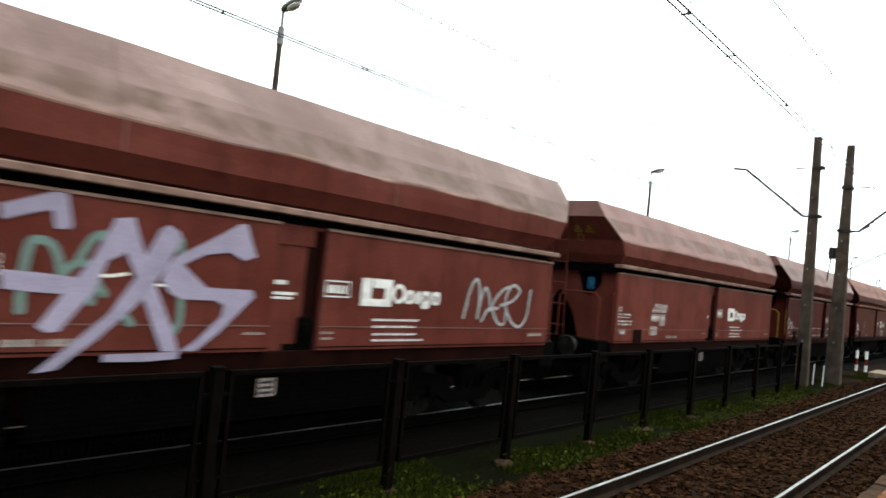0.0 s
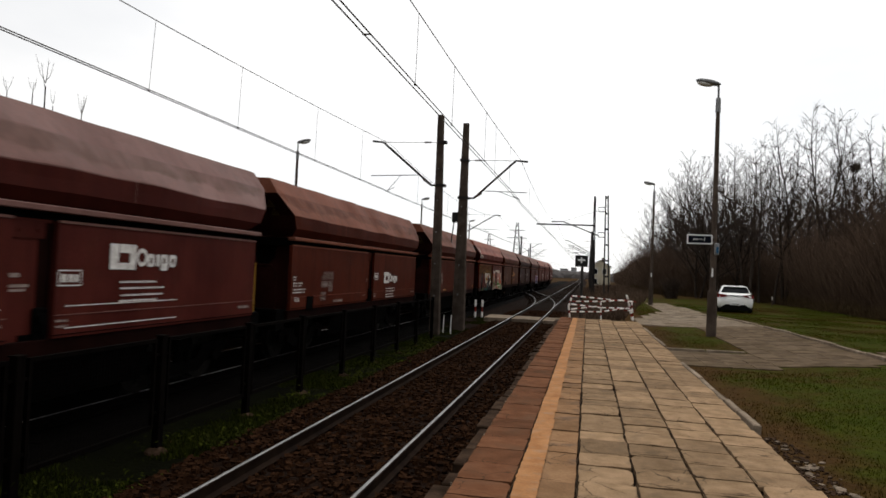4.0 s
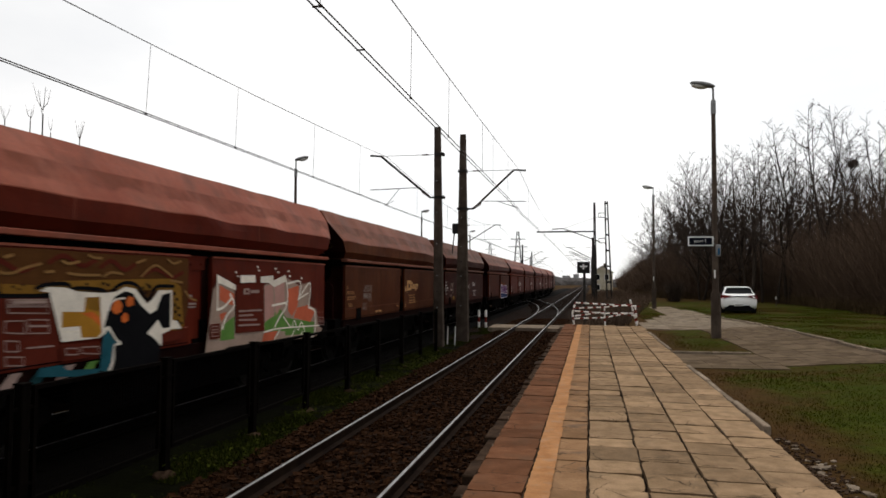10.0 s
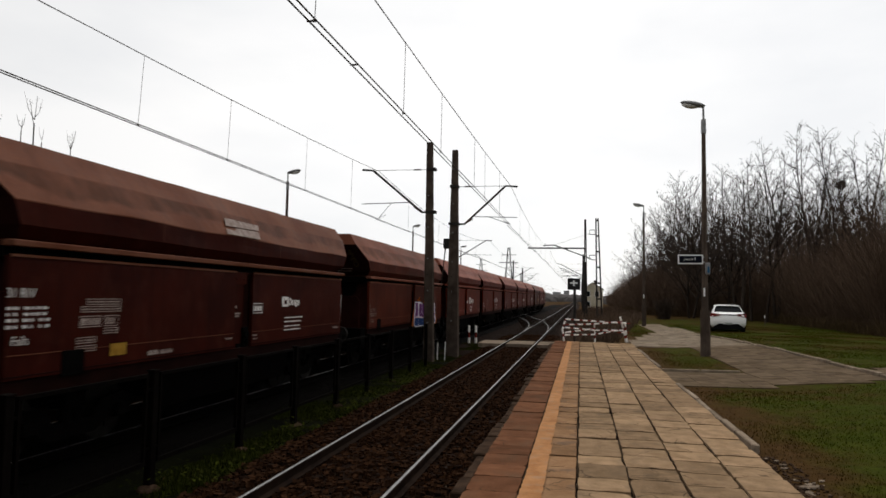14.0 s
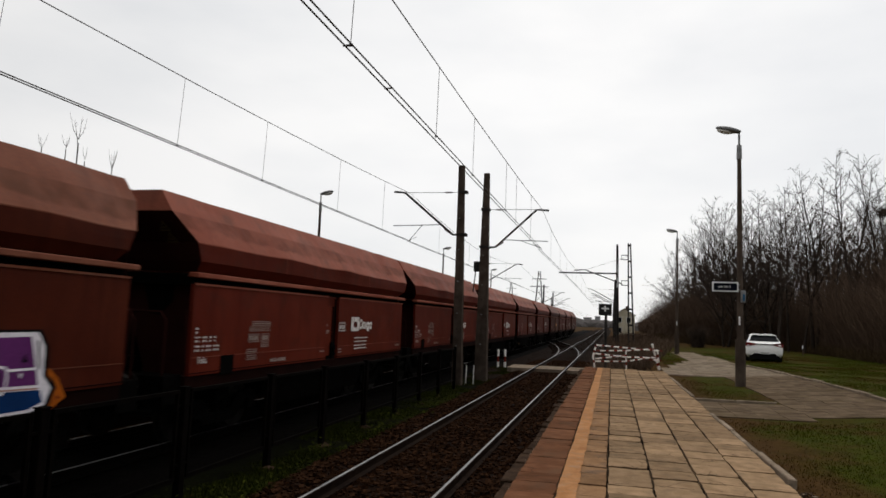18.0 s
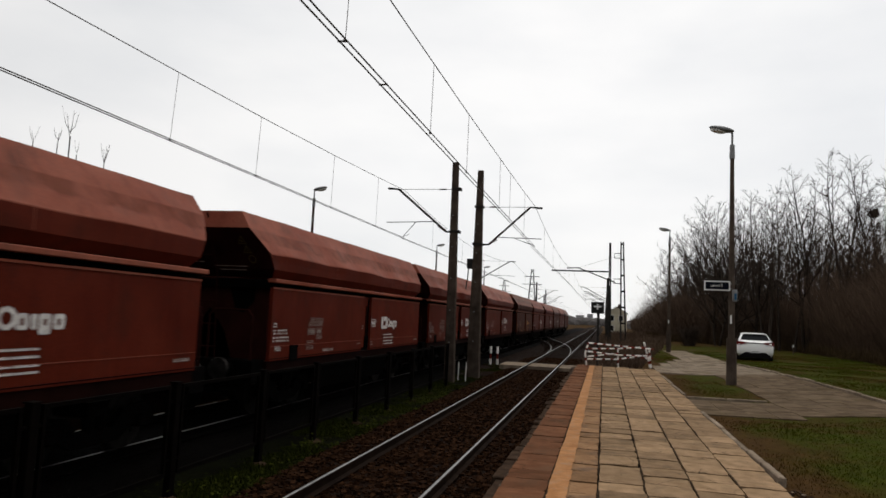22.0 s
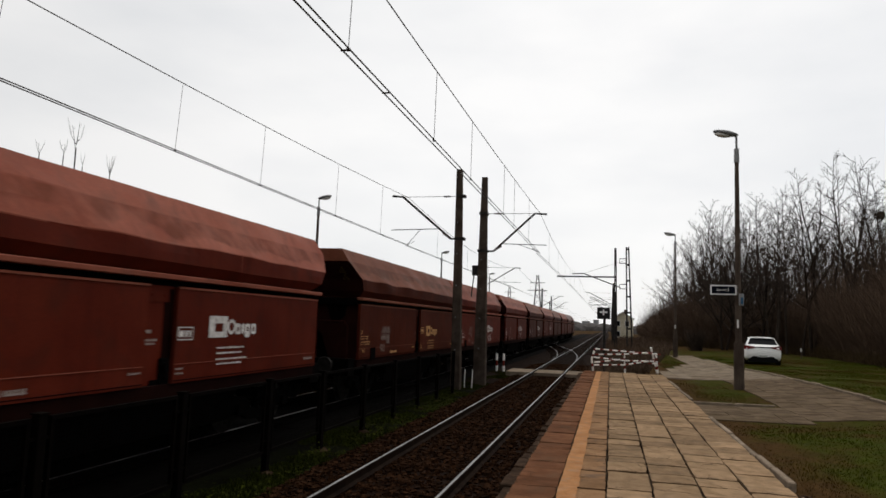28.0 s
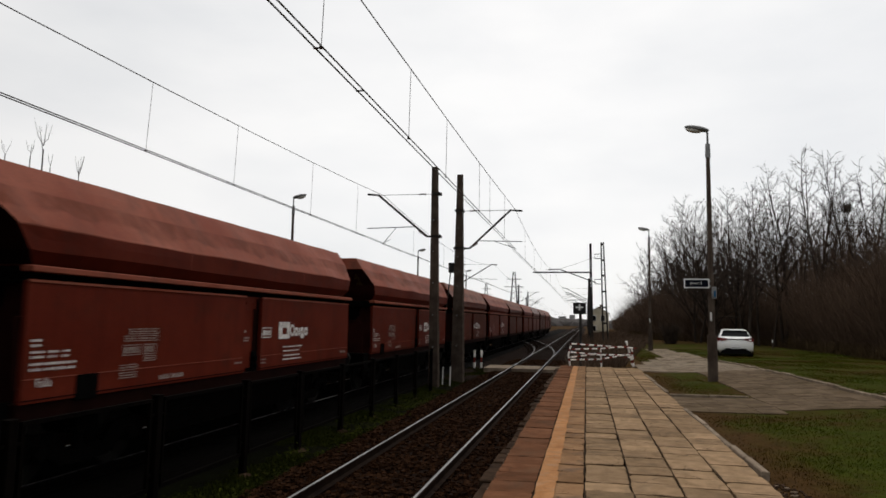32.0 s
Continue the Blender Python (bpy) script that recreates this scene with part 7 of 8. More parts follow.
def hopper_wagon(key, rail_colour=None, seed=0, detail=True):
    """One self-discharging hopper wagon, centred at the origin of its own space, near side +x."""
    mat = PAINT[key]
    root = new("hopper_wagon")
    ends = hopper_levels(seed)[1][2:]
    upper_hopper(seed, mat, LIT_DUSTY["maroon" if key == "plum" and seed != 2 else key], M_LEDGE if key == "plum" else LIT_DUSTY[key], root, 44 if detail else 6, 0.12 if seed == 2 else 0.0)
    bm = B()
    for s in (-1, 1):
        box(bm, s * 1.36 if s > 0 else -1.54, 1.54 if s > 0 else -1.36, -5.62, 5.72, 2.735, 2.815, 0.012)
    part("ledge", bm, M_LEDGE if key == "plum" else LIT_DUSTY[key], root, "dusty projecting ledge")
    # neck painted black for the shade under the ledge
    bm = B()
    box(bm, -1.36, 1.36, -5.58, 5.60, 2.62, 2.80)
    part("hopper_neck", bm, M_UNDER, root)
    for s in (-1, 1):
        for y0, y1 in ((-5.6, -0.28), (0.42, 5.6)):
            bm = B()
            n = 10 if detail else 2
            r = random.Random(seed + int(10 * y0))
            sgn = s
            front = [[bm.verts.new((sgn * (1.478 + (0.007 * noise.noise((y0 + (y1 - y0) * i / n, j * 0.5, seed * 3.1)) if 0 < i < n and 0 < j < 4 else 0)),
                                    y0 + (y1 - y0) * i / n, 1.17 + 1.46 * j / 4)) for i in range(n + 1)] for j in range(5)]
            for j in range(4):
                for i in range(n):
                    bm.faces.new((front[j][i], front[j][i + 1], front[j + 1][i + 1], front[j + 1][i]))
            rim = front[0] + [front[j][n] for j in range(1, 5)] + front[4][-2::-1] + [front[j][0] for j in range(3, 0, -1)]
            back = [bm.verts.new((v.co.x - sgn * 0.07, v.co.y, v.co.z)) for v in rim]
            for k in range(len(rim)):
                j = (k + 1) % len(rim)
                bm.faces.new((rim[k], back[k], back[j], rim[j]))
            bmesh.ops.recalc_face_normals(bm, faces=bm.faces)
            door = part("side_door", bm, mat, root)
            if s > 0 and detail:
                bm = B()
                box(bm, 1.475, 1.497, y0, y1, 2.615, 2.645)
                part("door_top_edge", bm, M_LEDGE if key == "plum" else LIT_DUSTY[key], door, "bright top edge")
                bm = B()
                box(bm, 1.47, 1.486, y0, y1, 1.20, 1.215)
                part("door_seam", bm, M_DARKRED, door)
                bm = B()
                box(bm, 1.474, 1.4875, y0 + 0.02, y1 - 0.02, 1.452, 1.460)
                part("weld_line", bm, LIT_DUSTY[key], door)
        bm = B()
        box(bm, s * 1.30 if s > 0 else -1.38, 1.38 if s > 0 else -1.30, -0.30, 0.44, 1.0, 2.64)
        post = part("middle_post", bm, mat, root)
        if s > 0 and detail:
            bm = B()
            box(bm, 1.381, 1.40, -0.22, 0.30, 2.40, 2.62)
            rod(bm, (1.38, -0.1, 2.5), (1.41, -0.1, 2.5), 0.03)
            rod(bm, (1.38, 0.2, 2.5), (1.41, 0.2, 2.5), 0.03)
            part("lock_plate", bm, mat, post)
            bm = B()
            box(bm, 1.381, 1.40, -0.02, 0.30, 1.0, 1.24)
            rod(bm, (1.36, 0.27, 1.42), (1.47, 0.27, 1.42), 0.085, 0.07, 10)
            rod(bm, (1.36, 0.30, 1.28), (1.46, 0.30, 1.28), 0.06, 0.05, 8)
            box(bm, 1.381, 1.43, 0.16, 0.40, 1.06, 1.56, 0.02)
            part("door_lever", bm, M_UNDER, post)
            # flat dark strip that paints the door gap's shadow onto the post
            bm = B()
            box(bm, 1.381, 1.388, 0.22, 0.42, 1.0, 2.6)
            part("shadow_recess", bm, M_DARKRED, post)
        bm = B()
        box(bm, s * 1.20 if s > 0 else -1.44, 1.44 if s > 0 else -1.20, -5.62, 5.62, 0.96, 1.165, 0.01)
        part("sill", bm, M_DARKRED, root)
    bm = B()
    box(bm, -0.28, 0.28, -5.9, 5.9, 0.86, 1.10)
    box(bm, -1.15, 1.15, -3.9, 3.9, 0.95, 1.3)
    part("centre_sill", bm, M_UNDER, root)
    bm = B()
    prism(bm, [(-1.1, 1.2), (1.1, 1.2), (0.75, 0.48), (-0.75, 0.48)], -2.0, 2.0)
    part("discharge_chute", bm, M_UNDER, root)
    # discharge flaps, added so that no light shows through beneath the wagon
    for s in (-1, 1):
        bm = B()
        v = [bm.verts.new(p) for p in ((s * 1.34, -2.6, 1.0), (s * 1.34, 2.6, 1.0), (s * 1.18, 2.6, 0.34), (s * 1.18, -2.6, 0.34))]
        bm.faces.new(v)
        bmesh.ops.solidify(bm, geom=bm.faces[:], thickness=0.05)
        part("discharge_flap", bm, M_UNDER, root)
    for e in (-1, 1):
        bm = B()
        prism(bm, [(-1.36, 0.97), (-0.62, 0.97), (-0.35, 1.75), (0.0, 2.2), (0.35, 1.75), (0.62, 0.97), (1.36, 0.97), (1.36, 2.62), (-1.36, 2.62)], e * 5.42 - 0.03, e * 5.42 + 0.03)
        # body colour on the first wagons, painted shade on the rest
        part("end_plate", bm, mat if seed <= 4 else M_ENDSHADE, root)
        bm = B()
        v = [bm.verts.new(p) for p in ((-1.3, e * 5.35, 2.66), (1.3, e * 5.35, 2.66), (1.3, e * 3.6, 1.2), (-1.3, e * 3.6, 1.2))]
        bm.faces.new(v)
        part("end_chute", bm, M_UNDER, root)
        bm = B()
        box(bm, -1.38, 1.38, e * 5.86 - 0.22, e * 5.86 + 0.22, 0.76, 1.20, 0.01)
        part("headstock", bm, M_UNDER, root)
        bm = B()
        box(bm, -1.3, 1.3, min(e * 5.45, e * 5.84), max(e * 5.45, e * 5.84), 1.10, 1.14)
        part("end_platform", bm, M_UNDER, root)
        if not detail:
            continue
        for s in (-1, 1):
            bm = B()
            rod(bm, (s * 0.875, e * 6.06, 1.05), (s * 0.875, e * 6.42, 1.05), 0.11, 0.09, 12)
            buf = part("buffer", bm, M_UNDER, root)
            bm = B()
            rod(bm, (s * 0.875, e * 6.42, 1.05), (s * 0.875, e * 6.48, 1.05), 0.22, 0.20, 16)
            part("buffer_head", bm, M_WHEEL, buf)
        bm = B()
        pipe(bm, [(0, e * 6.0, 1.02), (0, e * 6.35, 0.98), (0, e * 6.62, 1.0)], 0.04)
        rod(bm, (-0.12, e * 6.3, 0.98), (0.12, e * 6.3, 0.98), 0.05)
        part("coupling", bm, M_UNDER, root)
        # ladder and handrails on the end
        lx = -0.1 if e < 0 else -0.5
        reach = 0.06 + max(abs(ends[0]), 5.9) if e < 0 else max(ends[1], 5.9) + 0.06
        ly = e * 5.62
        bm = B()
        for s in (0, 0.38):
            rod(bm, (lx + s, ly, 1.14), (lx + s, ly + e * 0.12, 2.9), 0.018)
            rod(bm, (lx + s, ly + e * 0.12, 2.9), (lx + s, e * (reach - 0.06), 4.06), 0.018)
        for k in range(6):
            z = 1.4 + 0.46 * k
            off = 0.12 * min(1.0, (z - 1.14) / 1.76) + (max(0.0, z - 2.9) / 1.3) * (reach - 5.74)
            rod(bm, (lx, e * (5.62 + off), z), (lx + 0.38, e * (5.62 + off), z), 0.016)
        part("ladder", bm, mat if seed <= 3 else M_ENDSHADE, root)
        rail_mat = M_YELLOW if rail_colour == "yellow" else mat if seed <= 3 else M_ENDSHADE
        for x0, x1 in ((0.35, 1.28), (-1.28, -0.35)):
            bm = B()
            pipe(bm, [(x0, e * 6.0, 1.14), (x0, e * 6.0, 2.05), (x0 + 0.1, e * 6.0, 2.17), (x1 - 0.1, e * 6.0, 2.17), (x1, e * 6.0, 2.05), (x1, e * 6.0, 1.14)], 0.022)
            part("handrail", bm, rail_mat, root)
        bm = B()
        pipe(bm, [(1.40, e * 5.50, 2.2), (1.44, e * 5.72, 2.2), (1.44, e * 5.66, 1.35), (1.40, e * 5.50, 1.35)], 0.014)
        part("grab_rail", bm, M_WHITE if rail_colour == "white" and e > 0 else rail_mat, root)
    if detail:
        bm = B()

        def end_y(z):
            return ends[0] + 0.756 * (3.76 - z) - 0.014

        def outline(shape, inner):
            c = sum((Vector(p) for p in shape), Vector((0, 0))) / len(shape)
            o = [bm.verts.new((p[0], end_y(p[1]), p[1])) for p in shape]
            i = [bm.verts.new((q.x, end_y(q.y), q.y)) for q in (c + (Vector(p) - c) * inner for p in shape)]
            for k in range(len(o)):
                j = (k + 1) % len(o)
                bm.faces.new((o[k], o[j], i[j], i[k]))
        spots = ((0.40, 3.44), (0.68, 3.44), (0.42, 3.30)) if seed == 3 else ((0.88, 3.46), (0.94, 3.29), (1.0, 3.15))
        for x, z in spots[:2]:
            outline([(x, z), (x + 0.2, z), (x + 0.1, z + 0.16)], 0.68)
            outline([(x + 0.08, z + 0.03), (x + 0.12, z + 0.03), (x + 0.12, z + 0.07), (x + 0.08, z + 0.07)], 0.1)
        x, z = spots[2]
        outline([(x + 0.1 + 0.085 * math.cos(k * 0.7854), z + 0.03 + 0.085 * math.sin(k * 0.7854)) for k in range(8)], 0.72)
        part("warning_sticker", bm, M_YELLOWSIGN if seed == 3 else M_DIMSIGN, root, "yellow warning stickers on the end wall")
        for z, a, b in ((3.35, -0.9, -0.2), (3.28, -0.9, -0.15), (3.2, -0.9, -0.3), (3.12, -0.9, 0.0), (3.05, 0.2, 0.95), (2.98, 0.3, 0.9)):
            bm = B()
            yy = end_y(z)
            v = [bm.verts.new(p) for p in ((a, yy, z), (b, yy, z), (b, end_y(z - 0.018), z - 0.018), (a, end_y(z - 0.018), z - 0.018))]
            bm.faces.new(v)
            part("end_notice_bar", bm, M_FADED, root)
        # flat black sheet standing in for the dark inside an opening
        bm = B()
        prism(bm, [(0.45, 2.62), (1.02, 2.62), (1.0, 2.35), (0.78, 2.12), (0.6, 2.15)], -5.475, -5.47)
        part("brake_opening", bm, M_UNDER, root)
    if detail and seed == 3:
        bm = B()
        box(bm, 0.70, 0.86, -5.50, -5.477, 2.24, 2.50, 0.02)
        rod(bm, (0.78, -5.50, 2.36), (0.78, -5.55, 2.36), 0.05)
        part("brake_changeover", bm, M_BLUEBIT, root, "small blue brake handle box")
    if detail:
        bm = B()
        box(bm, 1.479, 1.493, -4.72, -4.31, 1.13, 1.46, 0.005)
        part("door_hatch", bm, M_DARKRED if key == "plum" else M_UNDER, root)
    if detail and key == "plum":
        bm = B()
        box(bm, 1.352, 1.362, -0.27, -0.03, 0.63, 0.84)
        plate = part("data_plate", bm, M_FADED, root, "small white plate under the sill")
        bm = B()
        for z in (0.66, 0.72, 0.78):
            bars(bm, 1.364, -0.25, -0.06, z, z + 0.03)
        part("plate_bars", bm, M_BLACK, plate)
    sets = []
    for y in (-3.95, 3.95):
        sets += bogie(root, y, detail)
    return root, sets


def train_run(t):
    """Metres that the train has come towards -y by the time t."""
    u = t / 10
    return 64.42 * u - 3.867 * u ** 2 + 1.249 * u ** 3 - 0.159 * u ** 4


# first door corner of each wagon along the train, and its look
FLEET = [
    (-28.2, "plum", "white", None, 0), (-14.5, "plum", "white", None, 0), (-0.65, "plum", "white", None, 1), (13.2, "plum", "white", None, 0), (26.55, "wine", "white", "yellow", 2),
    (39.5, "brown", "white", None, 0), (53.3, "brown", "buff", None, 0), (66.5, "red", "none", None, 3), (79.2, "orange", "buff", None, 0),
    (92.2, "dark", "small", "white", 6), (106.0, "brown", "none", None, 4), (118.72, "red", "white", None, 0), (131.45, "red", "white", None, 0),
    (145.2, "red", "white", None, 0), (157.9, "red", "white", None, 0), (171.0, "red", "white", None, 0), (185.0, "brown", "buff", None, 0),
    (197.75, "red", "white", None, 0), (211.2, "red", "white", None, 5), (224.6, "brown", "white", None, 0), (237.4, "red", "white", None, 0)]
while len(FLEET) < 40:
    i = len(FLEET)
    FLEET.append((FLEET[-1][0] + (12.9 if i % 2 else 13.6), ("red", "brown", "red", "plum", "brown")[i % 5], "white", None, 0))

LOGO = {0: (1.33, 1.91), 1: (1.62, 1.91), 2: (1.66, 2.22), 3: (1.78, 1.88), 4: (1.2, 2.04), 6: (1.05, 2.06), 7: (1.97, 2.05), 9: (1.54, 1.99), 10: (1.46, 1.99),
        11: (1.64, 1.93), 12: (1.72, 1.93), 13: (1.58, 2.03), 14: (1.47, 1.90), 15: (1.5, 1.96)}
MOVING, TURNING = [], []
PROTO = {}
for i, (start, key, marks, rail_colour, extra) in enumerate(FLEET):
    near = i <= 20
    gx, gy, gturn = train_place(start + HALF)
    at = pose(gx, gy, 0, 0, 0, gturn)
    kind = (key, rail_colour, near)
    if near or kind not in PROTO:
        wagon, sets = hopper_wagon(key, rail_colour, seed=i, detail=near)
        if near:
            mm = M_BUFF if marks == "buff" else M_WHITE
            if marks == "none":
                number_marks(wagon, M_FADED, 1.4875, random.Random(i))
            else:
                wagon_marks(wagon, mm, PAINT[key], LOGO.get(i - 2, (1.55, 1.95)), lines=(extra == 2), small=(marks == "small"), seed=i)
            if extra == 1:
                graffiti(wagon, graffiti_0)
            elif extra == 3:
                graffiti(wagon, graffiti_5)
                bm = B()
                ribbon(bm, [(-5.30, 3.58), (-5.38, 3.50), (-5.30, 3.40), (-5.18, 3.48), (-5.24, 3.58), (-5.30, 3.58)], 0.045, 0.0)
                for q in ([(-5.52, 3.04), (-5.50, 3.28), (-5.36, 3.25), (-5.38, 3.17), (-5.50, 3.15), (-5.32, 3.02)], [(-5.22, 3.02), (-5.20, 3.25)], [(-5.02, 3.0), (-5.0, 3.24)], [(-5.21, 3.13), (-5.01, 3.12)],
                          [(-4.68, 3.19), (-4.78, 3.23), (-4.9, 3.14), (-4.85, 3.02), (-4.70, 3.02)], [(-4.58, 3.14), (-4.34, 3.12)], [(-4.52, 3.22), (-4.40, 3.04)], [(-4.40, 3.22), (-4.52, 3.04)]):
                    ribbon(bm, q, 0.045, 0.0)
                for v in bm.verts:
                    v.co.x = 1.518 if v.co.z < 3.3 else 1.525 - (v.co.z - 3.3) * 0.605
                part("chalk_tag", bm, GRAF_MATS["creamw"], wagon, "white scrawled tag")
            elif extra == 6:
                bm = B()
                for pts in ([(-0.78, 3.31), (0.56, 3.31), (0.66, 3.47), (-0.3, 3.46), (-0.4, 3.40), (-0.72, 3.41)], [(-0.68, 3.47), (0.70, 3.50), (0.80, 3.62), (-0.58, 3.63)]):
                    bm.faces.new([bm.verts.new((1.545 - (z - 3.30) * 0.605, y, z + 0.012)) for y, z in pts])
                part("pasted_paper", bm, M_FADED, wagon, "torn pale papers pasted on the slope")
                bm = B()
                bars(bm, 1.489, -3.81, -3.46, 1.32, 1.49)
                part("yellow_sticker", bm, M_YELLOW, wagon)
            elif extra == 4:
                graffiti(wagon, graffiti_8)
        PROTO.setdefault(kind, wagon)
        wagon.matrix_basis = at
        if 2 <= i <= 19:
            TURNING += sets
    else:
        wagon = copy_thing(PROTO[kind], at)
    text = {"plum": "plum-brown", "wine": "deep wine-red", "red": "oxide-red", "brown": "dull brown", "dark": "dark red-brown", "orange": "faded orange-brown"}[key]
    extra_text = {1: " with large lilac graffiti", 2: " with yellow handrails", 3: " with multicoloured graffiti", 4: " with purple graffiti"}.get(extra, "")
    tagged(wagon, f"{text} steel hopper wagon{extra_text} in a freight train", "freight wagon", group="freight train")
    MOVING.append((wagon, start + HALF))


# ---------- trees ----------
def tree_meshes(seed, height, leaders=2, low=0.35, wide=0.26, primaries=18):
    """Bare tree: slender leaders, rising limbs, side branches and fine twigs."""
    r = random.Random(seed)
    wood_v, wood_f, twig_v, twig_f = [], [], [], []

    def tube(vs, fs, a, b, ra, rb, n):
        d = (b - a).normalized()
        u = d.cross(Vector((0.3, 0.1, 1)) if abs(d.z) < 0.9 else Vector((1, 0.2, 0))).normalized()
        w = d.cross(u)
        k0 = len(vs)
        for p, q in ((a, ra), (b, rb)):
            for k in range(n):
                t = k * math.tau / n
                vs.append(tuple(p + q * (math.cos(t) * u + math.sin(t) * w)))
        for k in range(n):
            fs.append((k0 + k, k0 + (k + 1) % n, k0 + n + (k + 1) % n, k0 + n + k))

    def limb(p, d, length, r0, r1, segs, bend, lift, into, n):
        """A wandering tapered limb; returns its joints with direction and radius."""
        out = [(p, d, r0)]
        for k in range(segs):
            d = (d + Vector((r.uniform(-1, 1), r.uniform(-1, 1), r.uniform(-1, 1))) * bend + Vector((0, 0, lift))).normalized()
            q = p + d * length / segs
            ra, rb = r0 + (r1 - r0) * k / segs, r0 + (r1 - r0) * (k + 1) / segs
            tube(*into, p, q, ra, rb, n)
            p = q
            out.append((p, d, rb))
        return out

    def along(joints, s):
        f = s * (len(joints) - 1)
        k = min(int(f), len(joints) - 2)
        a, b = joints[k], joints[k + 1]
        return a[0].lerp(b[0], f - k), b[1], a[2] + (b[2] - a[2]) * (f - k)

    def off(d, ang, az):
        u = d.cross(Vector((0.2, 0.1, 1)) if abs(d.z) < 0.95 else Vector((1, 0, 0))).normalized()
        return d * math.cos(ang) + (u * math.cos(az) + d.cross(u) * math.sin(az)) * math.sin(ang)

    wood, twig = (wood_v, wood_f), (twig_v, twig_f)
    for f in range(leaders):
        r0 = (0.0085 if leaders < 3 else 0.007) * height
        lean = 0.0 if leaders == 1 else 0.17
        az0 = f * math.tau / leaders + r.uniform(-0.5, 0.5)
        d = Vector((lean * math.cos(az0), lean * math.sin(az0), 1)).normalized()
        base = Vector((0.12 * math.cos(az0), 0.12 * math.sin(az0), -0.3)) * (leaders > 1)
        h = height * (1.0 if f == 0 else r.uniform(0.74, 0.98))
        stem = limb(base, d, h, r0, 0.012, 13, 0.075, 0.045, wood, 6)
        for k in range(primaries):
            s = low + (0.98 - low) * (k + r.random()) / primaries
            p, d, rad = along(stem, s)
            nd = off(d, radians(r.uniform(34, 66)), k * 2.4 + r.uniform(-0.6, 0.6))
            ln = height * (wide * (1.0 - s) ** 0.75 + 0.045) * r.uniform(0.7, 1.25)
            br = max(0.020, min(rad * 0.65, 0.015 * ln + 0.014))
            arm = limb(p, nd, ln, br, 0.011, 6, 0.20, 0.07, wood, 4)
            n2 = max(3, int(2.6 * ln ** 0.75))
            for j in range(n2):
                s2 = 0.18 + 0.8 * (j + r.random()) / n2
                p2, d2, rad2 = along(arm, s2)
                l2 = (0.42 * ln * (1.05 - s2) + 0.28) * r.uniform(0.6, 1.2)
                arm2 = limb(p2, off(d2, radians(r.uniform(28, 62)), r.uniform(0, math.tau)), l2, max(0.013, rad2 * 0.6), 0.008, 3, 0.22, 0.09, twig, 3)
                for i in range(2 + int(2.0 * l2)):
                    p3, d3, _ = along(arm2, r.uniform(0.2, 1.0))
                    limb(p3, off(d3, radians(r.uniform(22, 60)), r.uniform(0, math.tau)), r.uniform(0.25, 0.7) * (0.6 + 0.4 * l2), 0.009, 0.005, 2, 0.25, 0.06, twig, 3)
    out = []
    for nm, v, f, m in (("trunk", wood_v, wood_f, M_BARK), ("crown", twig_v, twig_f, M_TWIG)):
        me = bpy.data.meshes.new(nm)
        me.from_pydata(v, [], f)
        me.materials.append(m)
        out.append(me)
    return out


TREES = []
for k, (h, leaders, low, wide, primaries) in enumerate(((15, 2, 0.32, 0.28, 22), (15, 3, 0.36, 0.25, 17), (16, 1, 0.34, 0.30, 28), (13, 2, 0.14, 0.50, 24), (14, 3, 0.30, 0.30, 18), (15, 1, 0.42, 0.24, 22))):
    root = new("bare_tree")
    top = 0.0
    for nm, me in zip(("trunk", "crown"), tree_meshes(40 + k, h, leaders, low, wide, primaries)):
        new(nm, me).parent = root
        top = max(top, max(v.co.z for v in me.vertices))
    tagged(root, "tall bare winter tree with fine twigs at the wood edge", "tree", group="bare trees")
    TREES.append((root, top))


def wood_edge(y):
    if y < 60:
        return 16.5
    if y < 82:
        return 16.5 - 9.5 * smooth(60, 82, y)
    return 7.0 + 0.012 * (y - 82)


rt = random.Random(12)
used = set()


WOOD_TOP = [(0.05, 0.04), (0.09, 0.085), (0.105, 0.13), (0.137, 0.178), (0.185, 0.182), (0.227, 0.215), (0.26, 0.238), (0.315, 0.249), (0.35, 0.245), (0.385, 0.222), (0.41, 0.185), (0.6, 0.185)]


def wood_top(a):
    """Tree top over distance by bearing from the camera (a is x over y), fitted to its view."""
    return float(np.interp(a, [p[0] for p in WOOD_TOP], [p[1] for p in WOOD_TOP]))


# bearing and distance from the camera set where each tree stands, and its height
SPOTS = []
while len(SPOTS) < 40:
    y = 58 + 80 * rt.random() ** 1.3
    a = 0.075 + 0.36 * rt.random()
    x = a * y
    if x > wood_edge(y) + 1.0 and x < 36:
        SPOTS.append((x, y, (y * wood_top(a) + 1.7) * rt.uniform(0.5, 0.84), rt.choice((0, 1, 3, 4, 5))))
